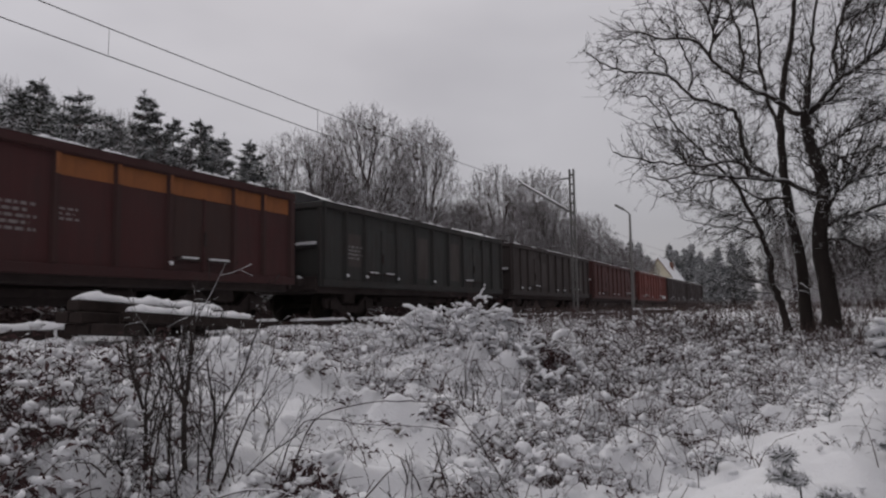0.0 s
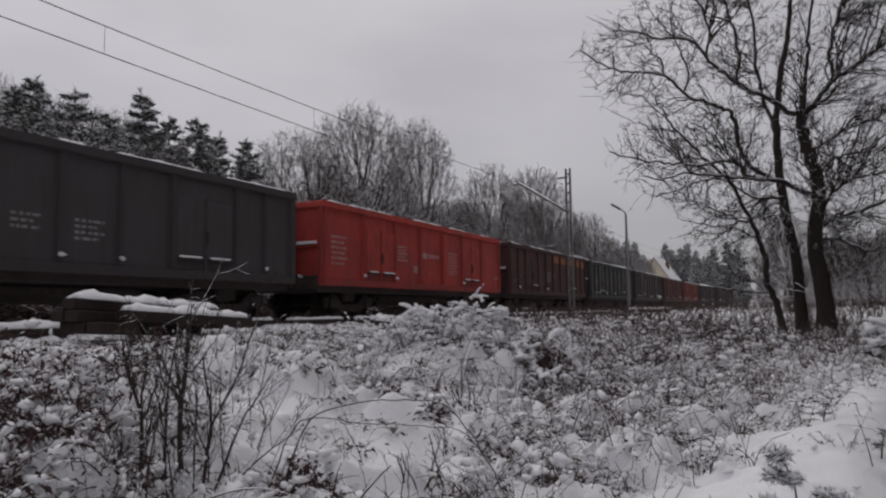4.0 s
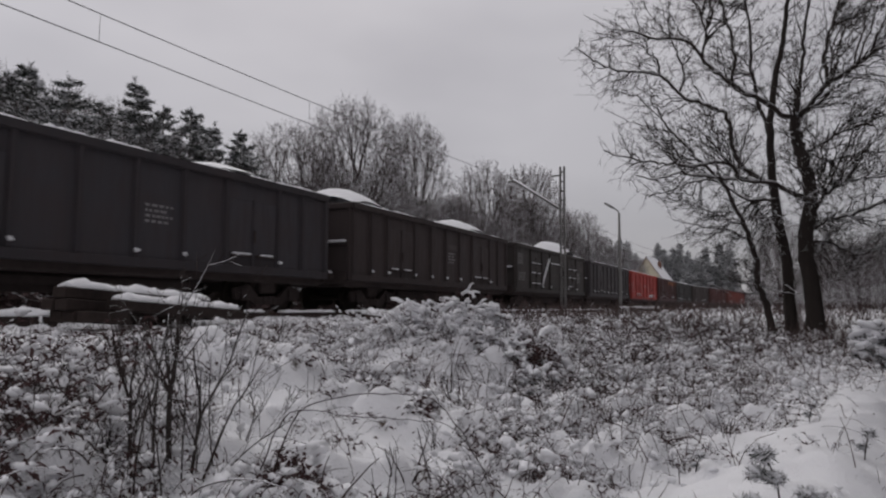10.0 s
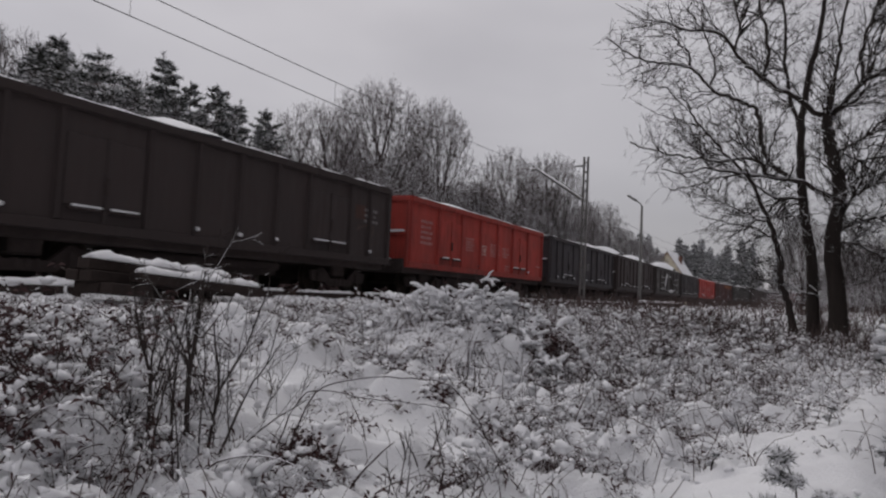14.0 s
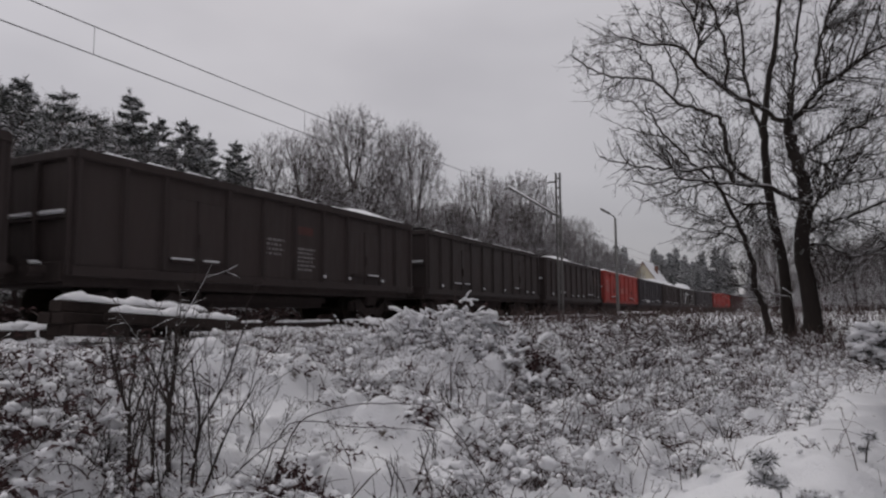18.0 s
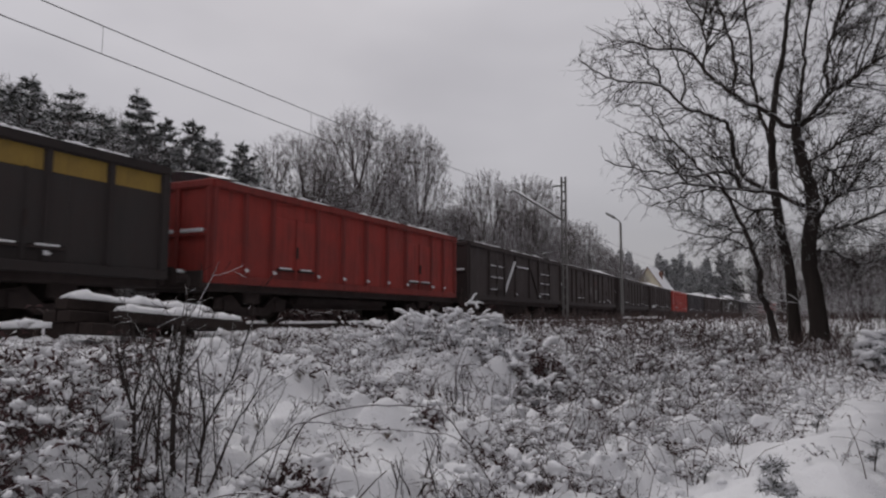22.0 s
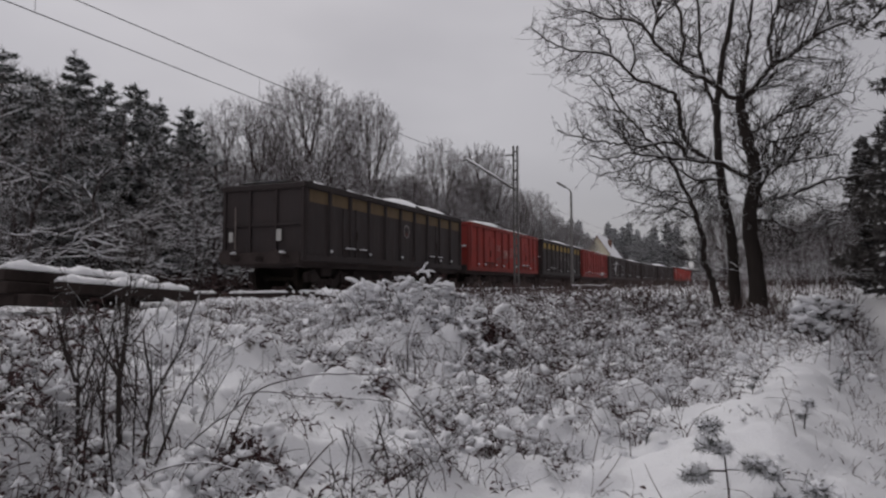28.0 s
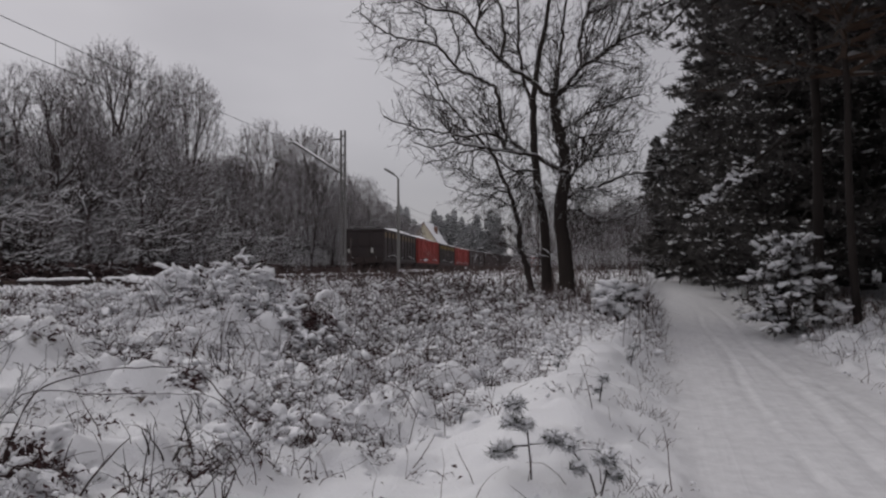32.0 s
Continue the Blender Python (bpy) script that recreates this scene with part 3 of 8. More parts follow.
class Fan:
    """A crown that forks again and again until each branch reaches one tip."""

    def __init__(self, rnd, unit, wob=0.1, fork=(0.28, 0.5), thick=0.02, twigs=6, twig_len=(0.2, 0.5), width=0.006, lift=0.12, snow=0.014):
        self.rnd, self.unit, self.wob, self.fork, self.thick = rnd, unit, wob, fork, thick
        self.twigs, self.twig_len, self.width, self.lift, self.least = twigs, twig_len, width, lift, snow
        self.wood, self.fine, self.white, self.heap = Geo(), Geo(), Geo(), 1.0

    def lay(self, pts, r):
        """Snow lying along the flatter stretches of a branch."""
        for i in range(len(pts) - 1):
            if abs((pts[i + 1] - pts[i]).normalized().z) < 0.6 and self.rnd.random() < 0.7:
                w = r * self.heap * self.rnd.uniform(0.55, 0.85)
                up = Vector((0, 0, r * 0.75))
                self.white.tube([pts[i] + up * 0.8, (pts[i] + pts[i + 1]) / 2 + up * self.rnd.uniform(1.0, 1.4), pts[i + 1] + up * 0.8], [w * 0.5, w, w * 0.5], 4, cap=False)

    def sliver(self, p, d):
        rnd = self.rnd
        a = (d + Vector((rnd.gauss(0, 0.5), rnd.gauss(0, 0.5), rnd.gauss(0, 0.42) + self.lift))).normalized()
        ln = rnd.uniform(*self.twig_len)
        b = (a + Vector((rnd.gauss(0, 0.25), rnd.gauss(0, 0.25), rnd.gauss(0.05, 0.22)))).normalized()
        s = a.cross(Vector((rnd.gauss(0, 1), rnd.gauss(0, 1), rnd.gauss(0, 1)))).normalized() * self.width
        m = p + a * ln * 0.55
        n = len(self.fine.v)
        self.fine.v += [p - s, p + s, m + s * 0.8, m - s * 0.8, m + b * ln * 0.45]
        self.fine.f += [(n, n + 1, n + 2, n + 3), (n + 3, n + 2, n + 4)]

    def spread(self, p, d, tips, limit=9.0):
        rnd, n = self.rnd, len(tips)
        c = tips.mean(0)
        r = min(self.unit * n ** 0.5, limit)
        t = Vector(c) if n == 1 else p.lerp(Vector(c), rnd.uniform(*self.fork) * (0.42 if n > 350 else 0.62 if n > 120 else 0.85 if n > 40 else 1.0))
        ln = (t - p).length
        if ln > 0.03:
            steps = 5 if n > 40 else 4 if n > 5 else 3 if n > 1 else 2
            pts = curve(p, d, t, steps, rnd, self.wob)
            r1 = r * 0.8 if n > 1 else r * 0.45
            rad = [r + (r1 - r) * i / steps for i in range(steps + 1)]
            (self.wood if r > self.thick else self.fine).tube(pts, rad, 7 if r > 0.06 else 5 if r > 0.025 else 4 if r > 0.012 else 3, cap=False)
            if r > self.least:
                self.lay(pts, r)
            e = (pts[-1] - pts[-2]).normalized()
            if n <= 3:
                for _ in range(self.twigs if n == 1 else self.twigs // 2):
                    i = rnd.randrange(1, len(pts))
                    self.sliver(pts[i].lerp(pts[i - 1], rnd.random()), e * 0.9)
            d = e
        if n == 1:
            return
        q = tips - c
        dv = np.array(d)
        q = q - np.outer(q @ dv, dv) * 0.7
        axis = np.linalg.eigh(q.T @ q)[1][:, 2]
        order = np.argsort(q @ axis)
        k = max(1, min(n - 1, int(round(n * rnd.choice((0.25, 0.38, 0.5, 0.62, 0.75))))))
        for part_of in (order[:k], order[k:]):
            way = (Vector(tips[part_of].mean(0)) - t).normalized()
            self.spread(t, (d + way * 0.8).normalized(), tips[part_of], r * 0.95)


def dome_tips(count, height, wide, rnd, shell=0.0, low=0.16, flat=0.42):
    """Points in a rounded crown that is open below."""
    out = []
    while len(out) < count:
        x, y = rnd.uniform(-1, 1), rnd.uniform(-1, 1)
        q = math.hypot(x, y)
        if q > 1:
            continue
        a = math.atan2(y, x)
        top = height * (1 - flat * q ** 2.4) * (1 + 0.05 * math.sin(3 * a + height) + 0.03 * math.sin(7 * a))
        bot = height * (low + 0.16 * (1 - q))
        u = rnd.random() ** 0.5
        u = max(u, shell)
        out.append(Vector((x * wide, y * wide, bot + (top - bot) * u)))
    return out


def round_tips(count, height, wide, low, rnd):
    """Points in an egg-shaped crown, most of them near its outside."""
    out, mid, half = [], height * (1 + low) / 2, height * (1 - low) / 2
    while len(out) < count:
        d = Vector((rnd.gauss(0, 1), rnd.gauss(0, 1), rnd.gauss(0.25, 1))).normalized()
        r = (0.2 + 0.8 * rnd.random()) ** 0.4 * (1 + 0.07 * noise.noise(d * 2.2 + Vector((height, wide, 0))))
        q = Vector((d.x * wide * r, d.y * wide * r, mid + d.z * half * r))
        if q.z > height * low * 1.15:
            out.append(q)
    return out


def bare_tree(m, height, seed, label, group, wide=4.4, low=0.3, count=700, fork=0.2, boughs=34, heap=2.0, crook=0.07):
    """A broad bare tree: short trunk, limbs fanning up into a rounded dome, long snowy boughs below."""
    rnd = random.Random(seed)
    f = Fan(rnd, 0.006, 0.04, (0.3, 0.52), 0.02, 6, (0.2, 0.5), 0.0055, 0.1, 0.022)
    radius = 0.006 * count ** 0.5
    pts = [Vector((rnd.gauss(0, 0.05) * (i > 0), rnd.gauss(0, 0.05) * (i > 0), -0.15 + height * fork * i / 6)) for i in range(7)]
    trunk = Geo()
    trunk.tube(pts, [radius * (1.3 if i == 0 else 1.12 - 0.02 * i) for i in range(7)], 8)
    tips = np.array(round_tips(count, height, wide, low, rnd))
    f.spread(pts[-1], Vector((0, 0, 1)), tips, radius)
    lead = [Vector((0, 0, height * u)) for u in (0.1, 0.16, 0.22, 0.28, 0.34, 0.4)]
    for k in range(boughs):
        a, p = rnd.uniform(0, 6.28), rnd.choice(lead[:4] if fork < 0.3 else lead)
        q = wide * rnd.uniform(0.6, 1.05)
        end = Vector((q * math.cos(a), q * math.sin(a), p.z + rnd.uniform(-0.06, 0.1 if crook < 0.1 else 0.25) * height))
        group_tips = np.array([end + Vector((rnd.gauss(0, 0.8), rnd.gauss(0, 0.8), rnd.gauss(0, 0.5))) for _ in range(9)])
        f.unit, f.heap, f.least, f.wob = 0.012, heap, 0.01, crook
        f.spread(p, Vector((math.cos(a), math.sin(a), 0.25)).normalized(), group_tips, radius * 0.4)
    t = thing("bare_tree", m, label, "tree", group)
    part("trunk", trunk.mesh("trunk", M_WOODBARK, True), t)
    tagged(part("limb_tier", f.wood.mesh("limb_tier", M_WOODBARK, True), t, "dark limbs fanning upwards"), kind="stuff")
    tagged(part("limb_snow", f.white.mesh("limb_snow", M_SNOW), t, "snow lying along the boughs"), kind="stuff")
    part("crown", f.fine.mesh("crown", M_WOODTWIG), t, "fine bare twigs dusted with snow")
    return t


def needle_brush(g, p, d, size, rnd, n=12, width=0.1):
    """A brush of long needles round the end of a shoot."""
    for _ in range(n):
        a = (d * rnd.uniform(0.2, 1.0) + Vector((rnd.gauss(0, 0.55), rnd.gauss(0, 0.55), rnd.gauss(0.12, 0.4)))).normalized()
        s = a.cross(Vector((rnd.gauss(0, 0.6), rnd.gauss(0, 0.6), 1))).normalized() * size * width * rnd.uniform(0.7, 1.4)
        b = p - d * size * rnd.uniform(0, 0.6)
        g.tri(b - s, b + s, b + a * size * rnd.uniform(0.7, 1.25))


def layered_pine(m, height, seed, label, group, needles, spread=0.24, bare=0.1, gap=0.5, cone=0.7, bark=None, size=0.3, radius=0.011, snow=0.6, rise=0.25, width=0.1, brush=12, name="pine_tree", fill=1.0):
    """A conifer of separate tiers of boughs, each a flat spray of needle brushes under snow."""
    rnd = random.Random(seed)
    trunk, limbs, leaf, white = Geo(), Geo(), Geo(), Geo()
    bow = Vector((rnd.gauss(0, 0.25), rnd.gauss(0, 0.25), 0))
    axis = lambda u: Vector((0, 0, height * u)) + bow * math.sin(3.0 * u)
    trunk.tube([axis(i / 8) - Vector((0, 0, 0.2 * (i == 0))) for i in range(9)], [height * radius * (1 - 0.11 * i) + 0.012 for i in range(9)], 8)
    z = height * bare
    while z < height * 0.985:
        u = z / height
        reach = height * spread * ((1 - u) ** cone) * rnd.uniform(0.8, 1.08) + 0.12
        turn, k = rnd.uniform(0, 6.28), 7 if u < 0.85 else 4
        for j in range(k):
            if rnd.random() > fill:
                continue
            a = turn + 6.28 * j / k + rnd.gauss(0, 0.25)
            ln = reach * rnd.uniform(0.5, 1.15)
            d = Vector((math.cos(a), math.sin(a), rise * (0.1 + 1.6 * u) + rnd.gauss(-0.12, 0.1))).normalized()
            q, bp = axis(u) + Vector((0, 0, rnd.gauss(0, gap * 0.2))), []
            bp.append(q.copy())
            n = max(3, int(ln / 0.4))
            for i in range(n):
                d = (d + Vector((rnd.gauss(0, 0.1), rnd.gauss(0, 0.1), rnd.gauss(0.03, 0.06)))).normalized()
                q = q + d * (ln / n)
                bp.append(q.copy())
                if i + 1 < n * 0.25:
                    continue
                side = d.cross(Vector((0, 0, 1))).normalized()
                for h in (-1, 1, 0, rnd.choice((-1, 1))):
                    e = (d * 0.7 + side * h * rnd.uniform(0.5, 1.0) + Vector((0, 0, rnd.gauss(0.05, 0.12)))).normalized()
                    w = min(0.5, 0.12 + ln * 0.18) * rnd.uniform(0.4, 1.1) * (0.25 if h == 0 else 1)
                    tip = q + e * w
                    needle_brush(leaf, tip, e, size * rnd.uniform(0.75, 1.15) * (1.1 - 0.55 * u), rnd, brush, width)
                    if h and w > 0.25:
                        needle_brush(leaf, q + e * w * 0.45, e, size * 0.8, rnd, brush // 2, width)
                    if rnd.random() < snow * (0.25 + 1.6 * max(0.0, 0.25 + noise.noise(tip * 0.9 + Vector((seed, 0, 0))))):
                        r = size * rnd.uniform(0.08, 0.26)
                        white.lump(tip - e * r + Vector((0, 0, size * 0.22)), r * rnd.uniform(1.2, 2.4), r * 1.2, r * 0.55, rnd, 4, 6, 0.6)
            limbs.tube(bp, [max(0.008, 0.016 * ln * (1 - i / len(bp))) for i in range(len(bp))], 3, cap=False)
        z += gap * rnd.uniform(0.75, 1.2) * (1.1 - 0.5 * u)
    needle_brush(leaf, axis(1.0), Vector((0, 0, 1)), size * 0.8, rnd, brush, width)
    t = thing(name, m, label, "tree", group)
    part("trunk", trunk.mesh("trunk", bark or M_PINEBARK, True), t)
    tagged(part("bough_wood", limbs.mesh("bough_wood", bark or M_PINEBARK), t), kind="stuff")
    part("crown", leaf.mesh("crown", needles), t, "tiers of needled boughs")
    tagged(part("bough_snow", white.mesh("bough_snow", M_SNOW, True), t, "snow lying on the boughs"), kind="stuff")
    return t


def tuft(g, p, d, size, rnd, n=7, fat=0.6):
    """A tuft of needles at the end of a shoot."""
    for _ in range(n):
        a = (d * rnd.uniform(0.1, 0.9) + Vector((rnd.gauss(0, 0.6), rnd.gauss(0, 0.6), rnd.gauss(0.05, 0.38)))).normalized()
        s = a.cross(Vector((rnd.gauss(0, 0.5), rnd.gauss(0, 0.5), 1))).normalized() * size * rnd.uniform(0.16, 0.36) * fat
        g.tri(p - s, p + s, p + a * size * rnd.uniform(0.7, 1.25))


def conifer(m, height, seed, label, group, needles, spread=0.26, bare=0.25, droop=-0.12, cone=0.9, bark=None, rows=16, size=0.42, radius=0.02, top_round=0.0, name="pine_tree", clumps=4, snow=0.5, fat=0.7, whorl=False):
    rnd = random.Random(seed)
    trunk, limbs, leaf, white = Geo(), Geo(), Geo(), Geo()
    lean = Vector((rnd.gauss(0, 0.02), rnd.gauss(0, 0.02), 1))
    pts = [lean * (height * i / 8) + Vector((rnd.gauss(0, 0.03), rnd.gauss(0, 0.03), -0.1)) * (i > 0) for i in range(9)]
    pts[0].z = -0.2
    trunk.tube(pts, [height * radius * (1 - 0.1 * i) + 0.01 for i in range(9)], 7)
    for r in range(rows):
        u = bare + (1 - bare) * (r + rnd.random() * (0.5 if whorl else 0.7)) / rows
        p0 = lean * (height * u)
        reach = height * spread * ((1 - u) ** cone * (1 - top_round) + top_round * math.sqrt(max(0.02, 1 - ((u - 0.55) / 0.48) ** 2))) + 0.06
        for k in range(rnd.choice((7, 8, 9)) if whorl else rnd.choice((4, 5, 6))):
            a = rnd.uniform(0, 2 * math.pi)
            ln = reach * rnd.uniform(0.55, 1.1)
            d = Vector((math.cos(a), math.sin(a), droop + rnd.gauss(0.12, 0.16) + 0.35 * u))
            q, bp, br = p0.copy(), [p0.copy()], [max(0.012, 0.02 * ln)]
            for i in range(4):
                d = (d + Vector((rnd.gauss(0, 0.12), rnd.gauss(0, 0.12), rnd.gauss(-0.02, 0.08)))).normalized()
                q = q + d * (ln / 4)
                bp.append(q.copy())
                br.append(br[0] * (1 - 0.2 * (i + 1)))
                for _ in range(clumps if i else clumps // 2):
                    off = Vector((rnd.gauss(0, 0.15), rnd.gauss(0, 0.15), rnd.gauss(0.02, 0.06))) * ln * 0.75
                    tuft(leaf, q + off * (0.4 + 0.2 * i) * 0.5, d, size * rnd.uniform(0.7, 1.2) * (1.1 - 0.45 * u), rnd, 6, fat)
            limbs.tube(bp, br, 3, cap=False)
            if rnd.random() < snow:
                i = rnd.choice((1, 1, 2))
                w = size * rnd.uniform(0.08, 0.16)
                white.tube([q + Vector((rnd.gauss(0, 0.05), rnd.gauss(0, 0.05), w * 0.8 + rnd.uniform(0, 0.08))) for q in bp[i:]], [w * 0.5] + [w * rnd.uniform(0.6, 1.2) for _ in bp[i + 1:-1]] + [w * 0.4], 5)
    t = thing(name, m, label, "tree", group)
    part("trunk", trunk.mesh("trunk", bark or M_PINEBARK, True), t)
    part("bough_wood", limbs.mesh("bough_wood", M_PINEBARK), t)
    part("crown", leaf.mesh("crown", needles), t, "needled boughs carrying snow")
    tagged(part("bough_snow", white.mesh("bough_snow", M_SNOW, True), t, "snow lying along the boughs"), kind="stuff")
    return t


def stand(x, y, turn=0.0, scale=1.0, sink=0.05):
    z = base_z(x, y)
    return pose(x, y, z - sink, 0, 0, turn) @ Matrix.Diagonal((scale, scale, scale, 1))


def plant(proto, m):
    """A copy of a tree at its own turn and size."""
    t = copy_thing(proto, Matrix())
    t.matrix_basis = m
    return t


def thicket(m, height, seed, label, group):
    """A many-stemmed bare shrub."""
    rnd = random.Random(seed)
    wood, twigs, c = Geo(), Geo(), Crown()
    for k in range(7):
        a = rnd.uniform(0, 6.28)
        pts = [Vector((0.2 * math.cos(a) * (1 + i), 0.2 * math.sin(a) * (1 + i), -0.1 + 0.16 * height * i)) for i in range(4)]
        wood.tube(pts, [0.03, 0.026, 0.022, 0.018], 4)
        c.add(pts, [0.03, 0.026, 0.022, 0.018])
    for t in dome_tips(50, height, 1.3, rnd, 0.3, 0.05, 0.3):
        c.reach(t, 0.014, wood, 3, 3, rnd, 0.3)
    for t in dome_tips(120, height, 1.4, rnd, 0.05, 0.05, 0.3):
        c.reach(t, 0.0085, twigs, 3, 2, rnd, 0.3)
    c.spray(600, 0.2, 0.6, 0.006, twigs, rnd, 28, 0.2, 0.3, (0, 0, 0.5))
    t = thing("bare_shrub", m, label, "shrub", group)
    part("shrub_wood", wood.mesh("shrub_wood", M_WOODBARK), t)
    part("twig_crown", twigs.mesh("twig_crown", M_WOODTWIG), t)
    return t


def bend_x(y):
    """How far the track has swung to the right at y."""
    return 0.5 * BEND * max(0, y - BEND_AT) ** 2


def woods():
    rnd = random.Random(5)
    g1 = "bare trees of the wood behind the railway"
    lab = "broad bare tree dusted with snow behind the railway"
    protos = [bare_tree(stand(-24.0, 36.2, 0), 13.8, 11, "tall rounded bare tree with snow on its branches", g1, 4.0, 0.2, 3000, 0.2),
              bare_tree(stand(-24.0, 43.8, 40), 14.7, 12, lab, g1, 3.1, 0.2, 2200, 0.2),
              bare_tree(stand(-24.0, 30.2, 80), 10.7, 13, lab, g1, 3.6, 0.16, 2200, 0.16),
              bare_tree(stand(-24.0, 57.0, 10), 13.8, 14, lab, g1, 3.6, 0.16, 2200, 0.16)]
    plant(protos[0], stand(-24.0, 69.0, 130, 1.15))
    plant(protos[2], stand(-24.0, 88.0, 200, 1.25))
    front = [(-23.5, 33.0, 0.8), (-24.5, 39.5, 0.9), (-22.0, 40.0, 0.66), (-23.0, 48.0, 0.8), (-24.0, 52.0, 0.86), (-22.0, 53.5, 0.72), (-23.5, 62.0, 1.0), (-24, 67, 1.05), (-24.5, 72, 1.1), (-22, 60, 0.7), (-22.0, 66.0, 0.72), (-23, 77.5, 1.0)]
    bend = [(-23, 83, 0.92), (-22.5, 88.5, 0.9), (-22, 94, 0.88), (-21, 100, 0.82), (-20, 107, 0.7), (-19, 76, 0.5), (-18, 85, 0.5), (-27, 97, 0.9)]
    rear = [(-28, 27.0, 0.66), (-29, 33.5, 0.78), (-29.5, 41.5, 0.84), (-29, 47.5, 0.8), (-29, 55, 0.9), (-29.5, 62.5, 1.0), (-30, 70, 1.1), (-29, 79, 1.1), (-28, 88, 0.95), (-36, 37, 0.9), (-36, 45, 0.95), (-36, 53, 1.0), (-36, 63, 1.1), (-36, 74, 1.15)]
    edge = [(-19.5, 34.5, 0.42), (-19.8, 38.0, 0.5), (-19.5, 44, 0.5), (-19.5, 49.5, 0.52), (-19.4, 56, 0.5), (-19.5, 63, 0.55), (-19.3, 70, 0.5)]
    for x, y, h in front + bend + rear + edge:
        k = rnd.choice((1, 2, 3))
        plant(protos[k], stand(x + rnd.uniform(-0.5, 0.5), y, rnd.uniform(0, 360), h * 11.6 / (13.8, 14.7, 10.7, 13.8)[k]))
    for y in (27, 23.5, 19.5, 15, 9, 3):
        plant(protos[2], stand(-36 + rnd.uniform(-1, 1), y, rnd.uniform(0, 360), rnd.uniform(1.15, 1.3)))
    g6 = "small snow-lined trees at the wood's edge"
    small = [bare_tree(stand(-18.9, y), h, seed, "small bare tree with thick snow along its boughs", g6, wide, 0.25, 110, 0.3, 13, 1.9, 0.2) for y, h, seed, wide in ((12.0, 6.4, 15, 2.6), (36.0, 7.2, 16, 2.9), (22.0, 5.6, 17, 2.4))]
    for i in range(13):
        y = 3.0 + i * 3.9 + rnd.uniform(-1.2, 1.2)
        plant(small[i % 3], stand(-18.6 - 2.2 * rnd.random(), y, rnd.uniform(0, 360), rnd.uniform(0.8, 1.25)))
    gs = "bare shrubs along the railway"
    labs = "tangled bare shrub with snowy twigs behind the railway"
    low = [thicket(stand(-19.0, 24.0), 3.4, 51, labs, gs), thicket(stand(-19.4, 28.5), 3.0, 52, labs, gs), thicket(stand(-19.2, 33.0), 3.8, 53, labs, gs)]
    for i in range(48):
        y = 2 + i * 2.1 + rnd.uniform(-0.8, 0.8)
        for x in (-19.2, -21.5, -24.5, -28):
            if rnd.random() < (0.6 if x > -20 else 0.45 if 16 < y < 40 else 0.6):
                continue
            plant(rnd.choice(low), stand(x + rnd.uniform(-0.9, 0.9) + bend_x(y), y, rnd.uniform(0, 360), rnd.uniform(0.75, 1.25)))
    bracken = Geo()
    for k in range(6500):
        y = rnd.uniform(0, 84)
        x = -16.4 - 5.5 * rnd.random() ** 1.3
        a = rnd.uniform(0, 6.28)
        p = Vector((x, y, base_z(x, y) - 0.05))
        d = Vector((0.5 * math.cos(a), 0.5 * math.sin(a), 1)).normalized()
        h = rnd.uniform(0.4, 1.25) * sm(-16.0, -17.6, x)
        q, e = p + d * h * 0.6, p + d * h + Vector((math.cos(a), math.sin(a), -0.6)) * h * 0.25
        bracken.tube([p, q, e], [0.018, 0.015, 0.008], 3, cap=False)
        for _ in range(3):
            b = rnd.uniform(0, 6.28)
            w = Vector((math.cos(b), math.sin(b), rnd.gauss(-0.1, 0.3)))
            v = Vector((-w.y, w.x, rnd.gauss(0, 0.5))) * 0.07
            o = q.lerp(e, rnd.random())
            bracken.tri(o - v, o + v, o + w * rnd.uniform(0.2, 0.45))
    tagged(new("dead_bracken", bracken.mesh("dead_bracken", M_BRACKEN)), "belt of dark red-brown dead bracken along the wood's edge", "undergrowth", kind="stuff")
    g2 = "pines behind the railway"
    lab2 = "snow-laden Scots pine behind the railway"
    spec = dict(spread=0.33, bare=0.1, gap=0.5, cone=0.78, size=0.36, snow=1.0, width=0.11, brush=17, rise=0.14)
    pines = [layered_pine(stand(-30.5, 14.0), 11.0, 21, lab2, g2, M_PINE, **spec), layered_pine(stand(-30.5, 24.0), 9.8, 22, lab2, g2, M_PINE, **spec), layered_pine(stand(-31.0, 18.8), 10.8, 23, lab2, g2, M_PINE, **dict(spec, spread=0.23))]
    tall = (11.0, 9.8, 10.8)
    for i, (x, y, h) in enumerate([(-27.0, 17.1, 10.1), (-25.5, 17.7, 9.5), (-24.5, 19.9, 10.0), (-25.0, 22.0, 9.4), (-24.5, 23.2, 9.5), (-25.0, 25.2, 9.4), (-24.5, 26.4, 9.2), (-26.0, 19.5, 9.0), (-28.0, 16.7, 9.7)]):
        plant(pines[i % 3], stand(x, y, rnd.uniform(0, 360), h / tall[i % 3]))
    row = [(-31.5, 20.0, 0.95), (-23.8, 29.0, 0.55), (-26.5, 31.5, 0.7), (-32.5, 15.5, 1.0), (-23.0, 20.0, 0.6), (-28.0, 13.5, 0.9), (-33.0, 11.0, 1.0), (-25.0, 11.5, 0.8), (-29.0, 25.2, 0.85), (-28.0, 29.0, 0.75), (-34.0, 24.0, 0.85), (-30.0, 8.0, 0.95), (-26, 5, 0.85), (-22.5, 8.0, 0.65)]
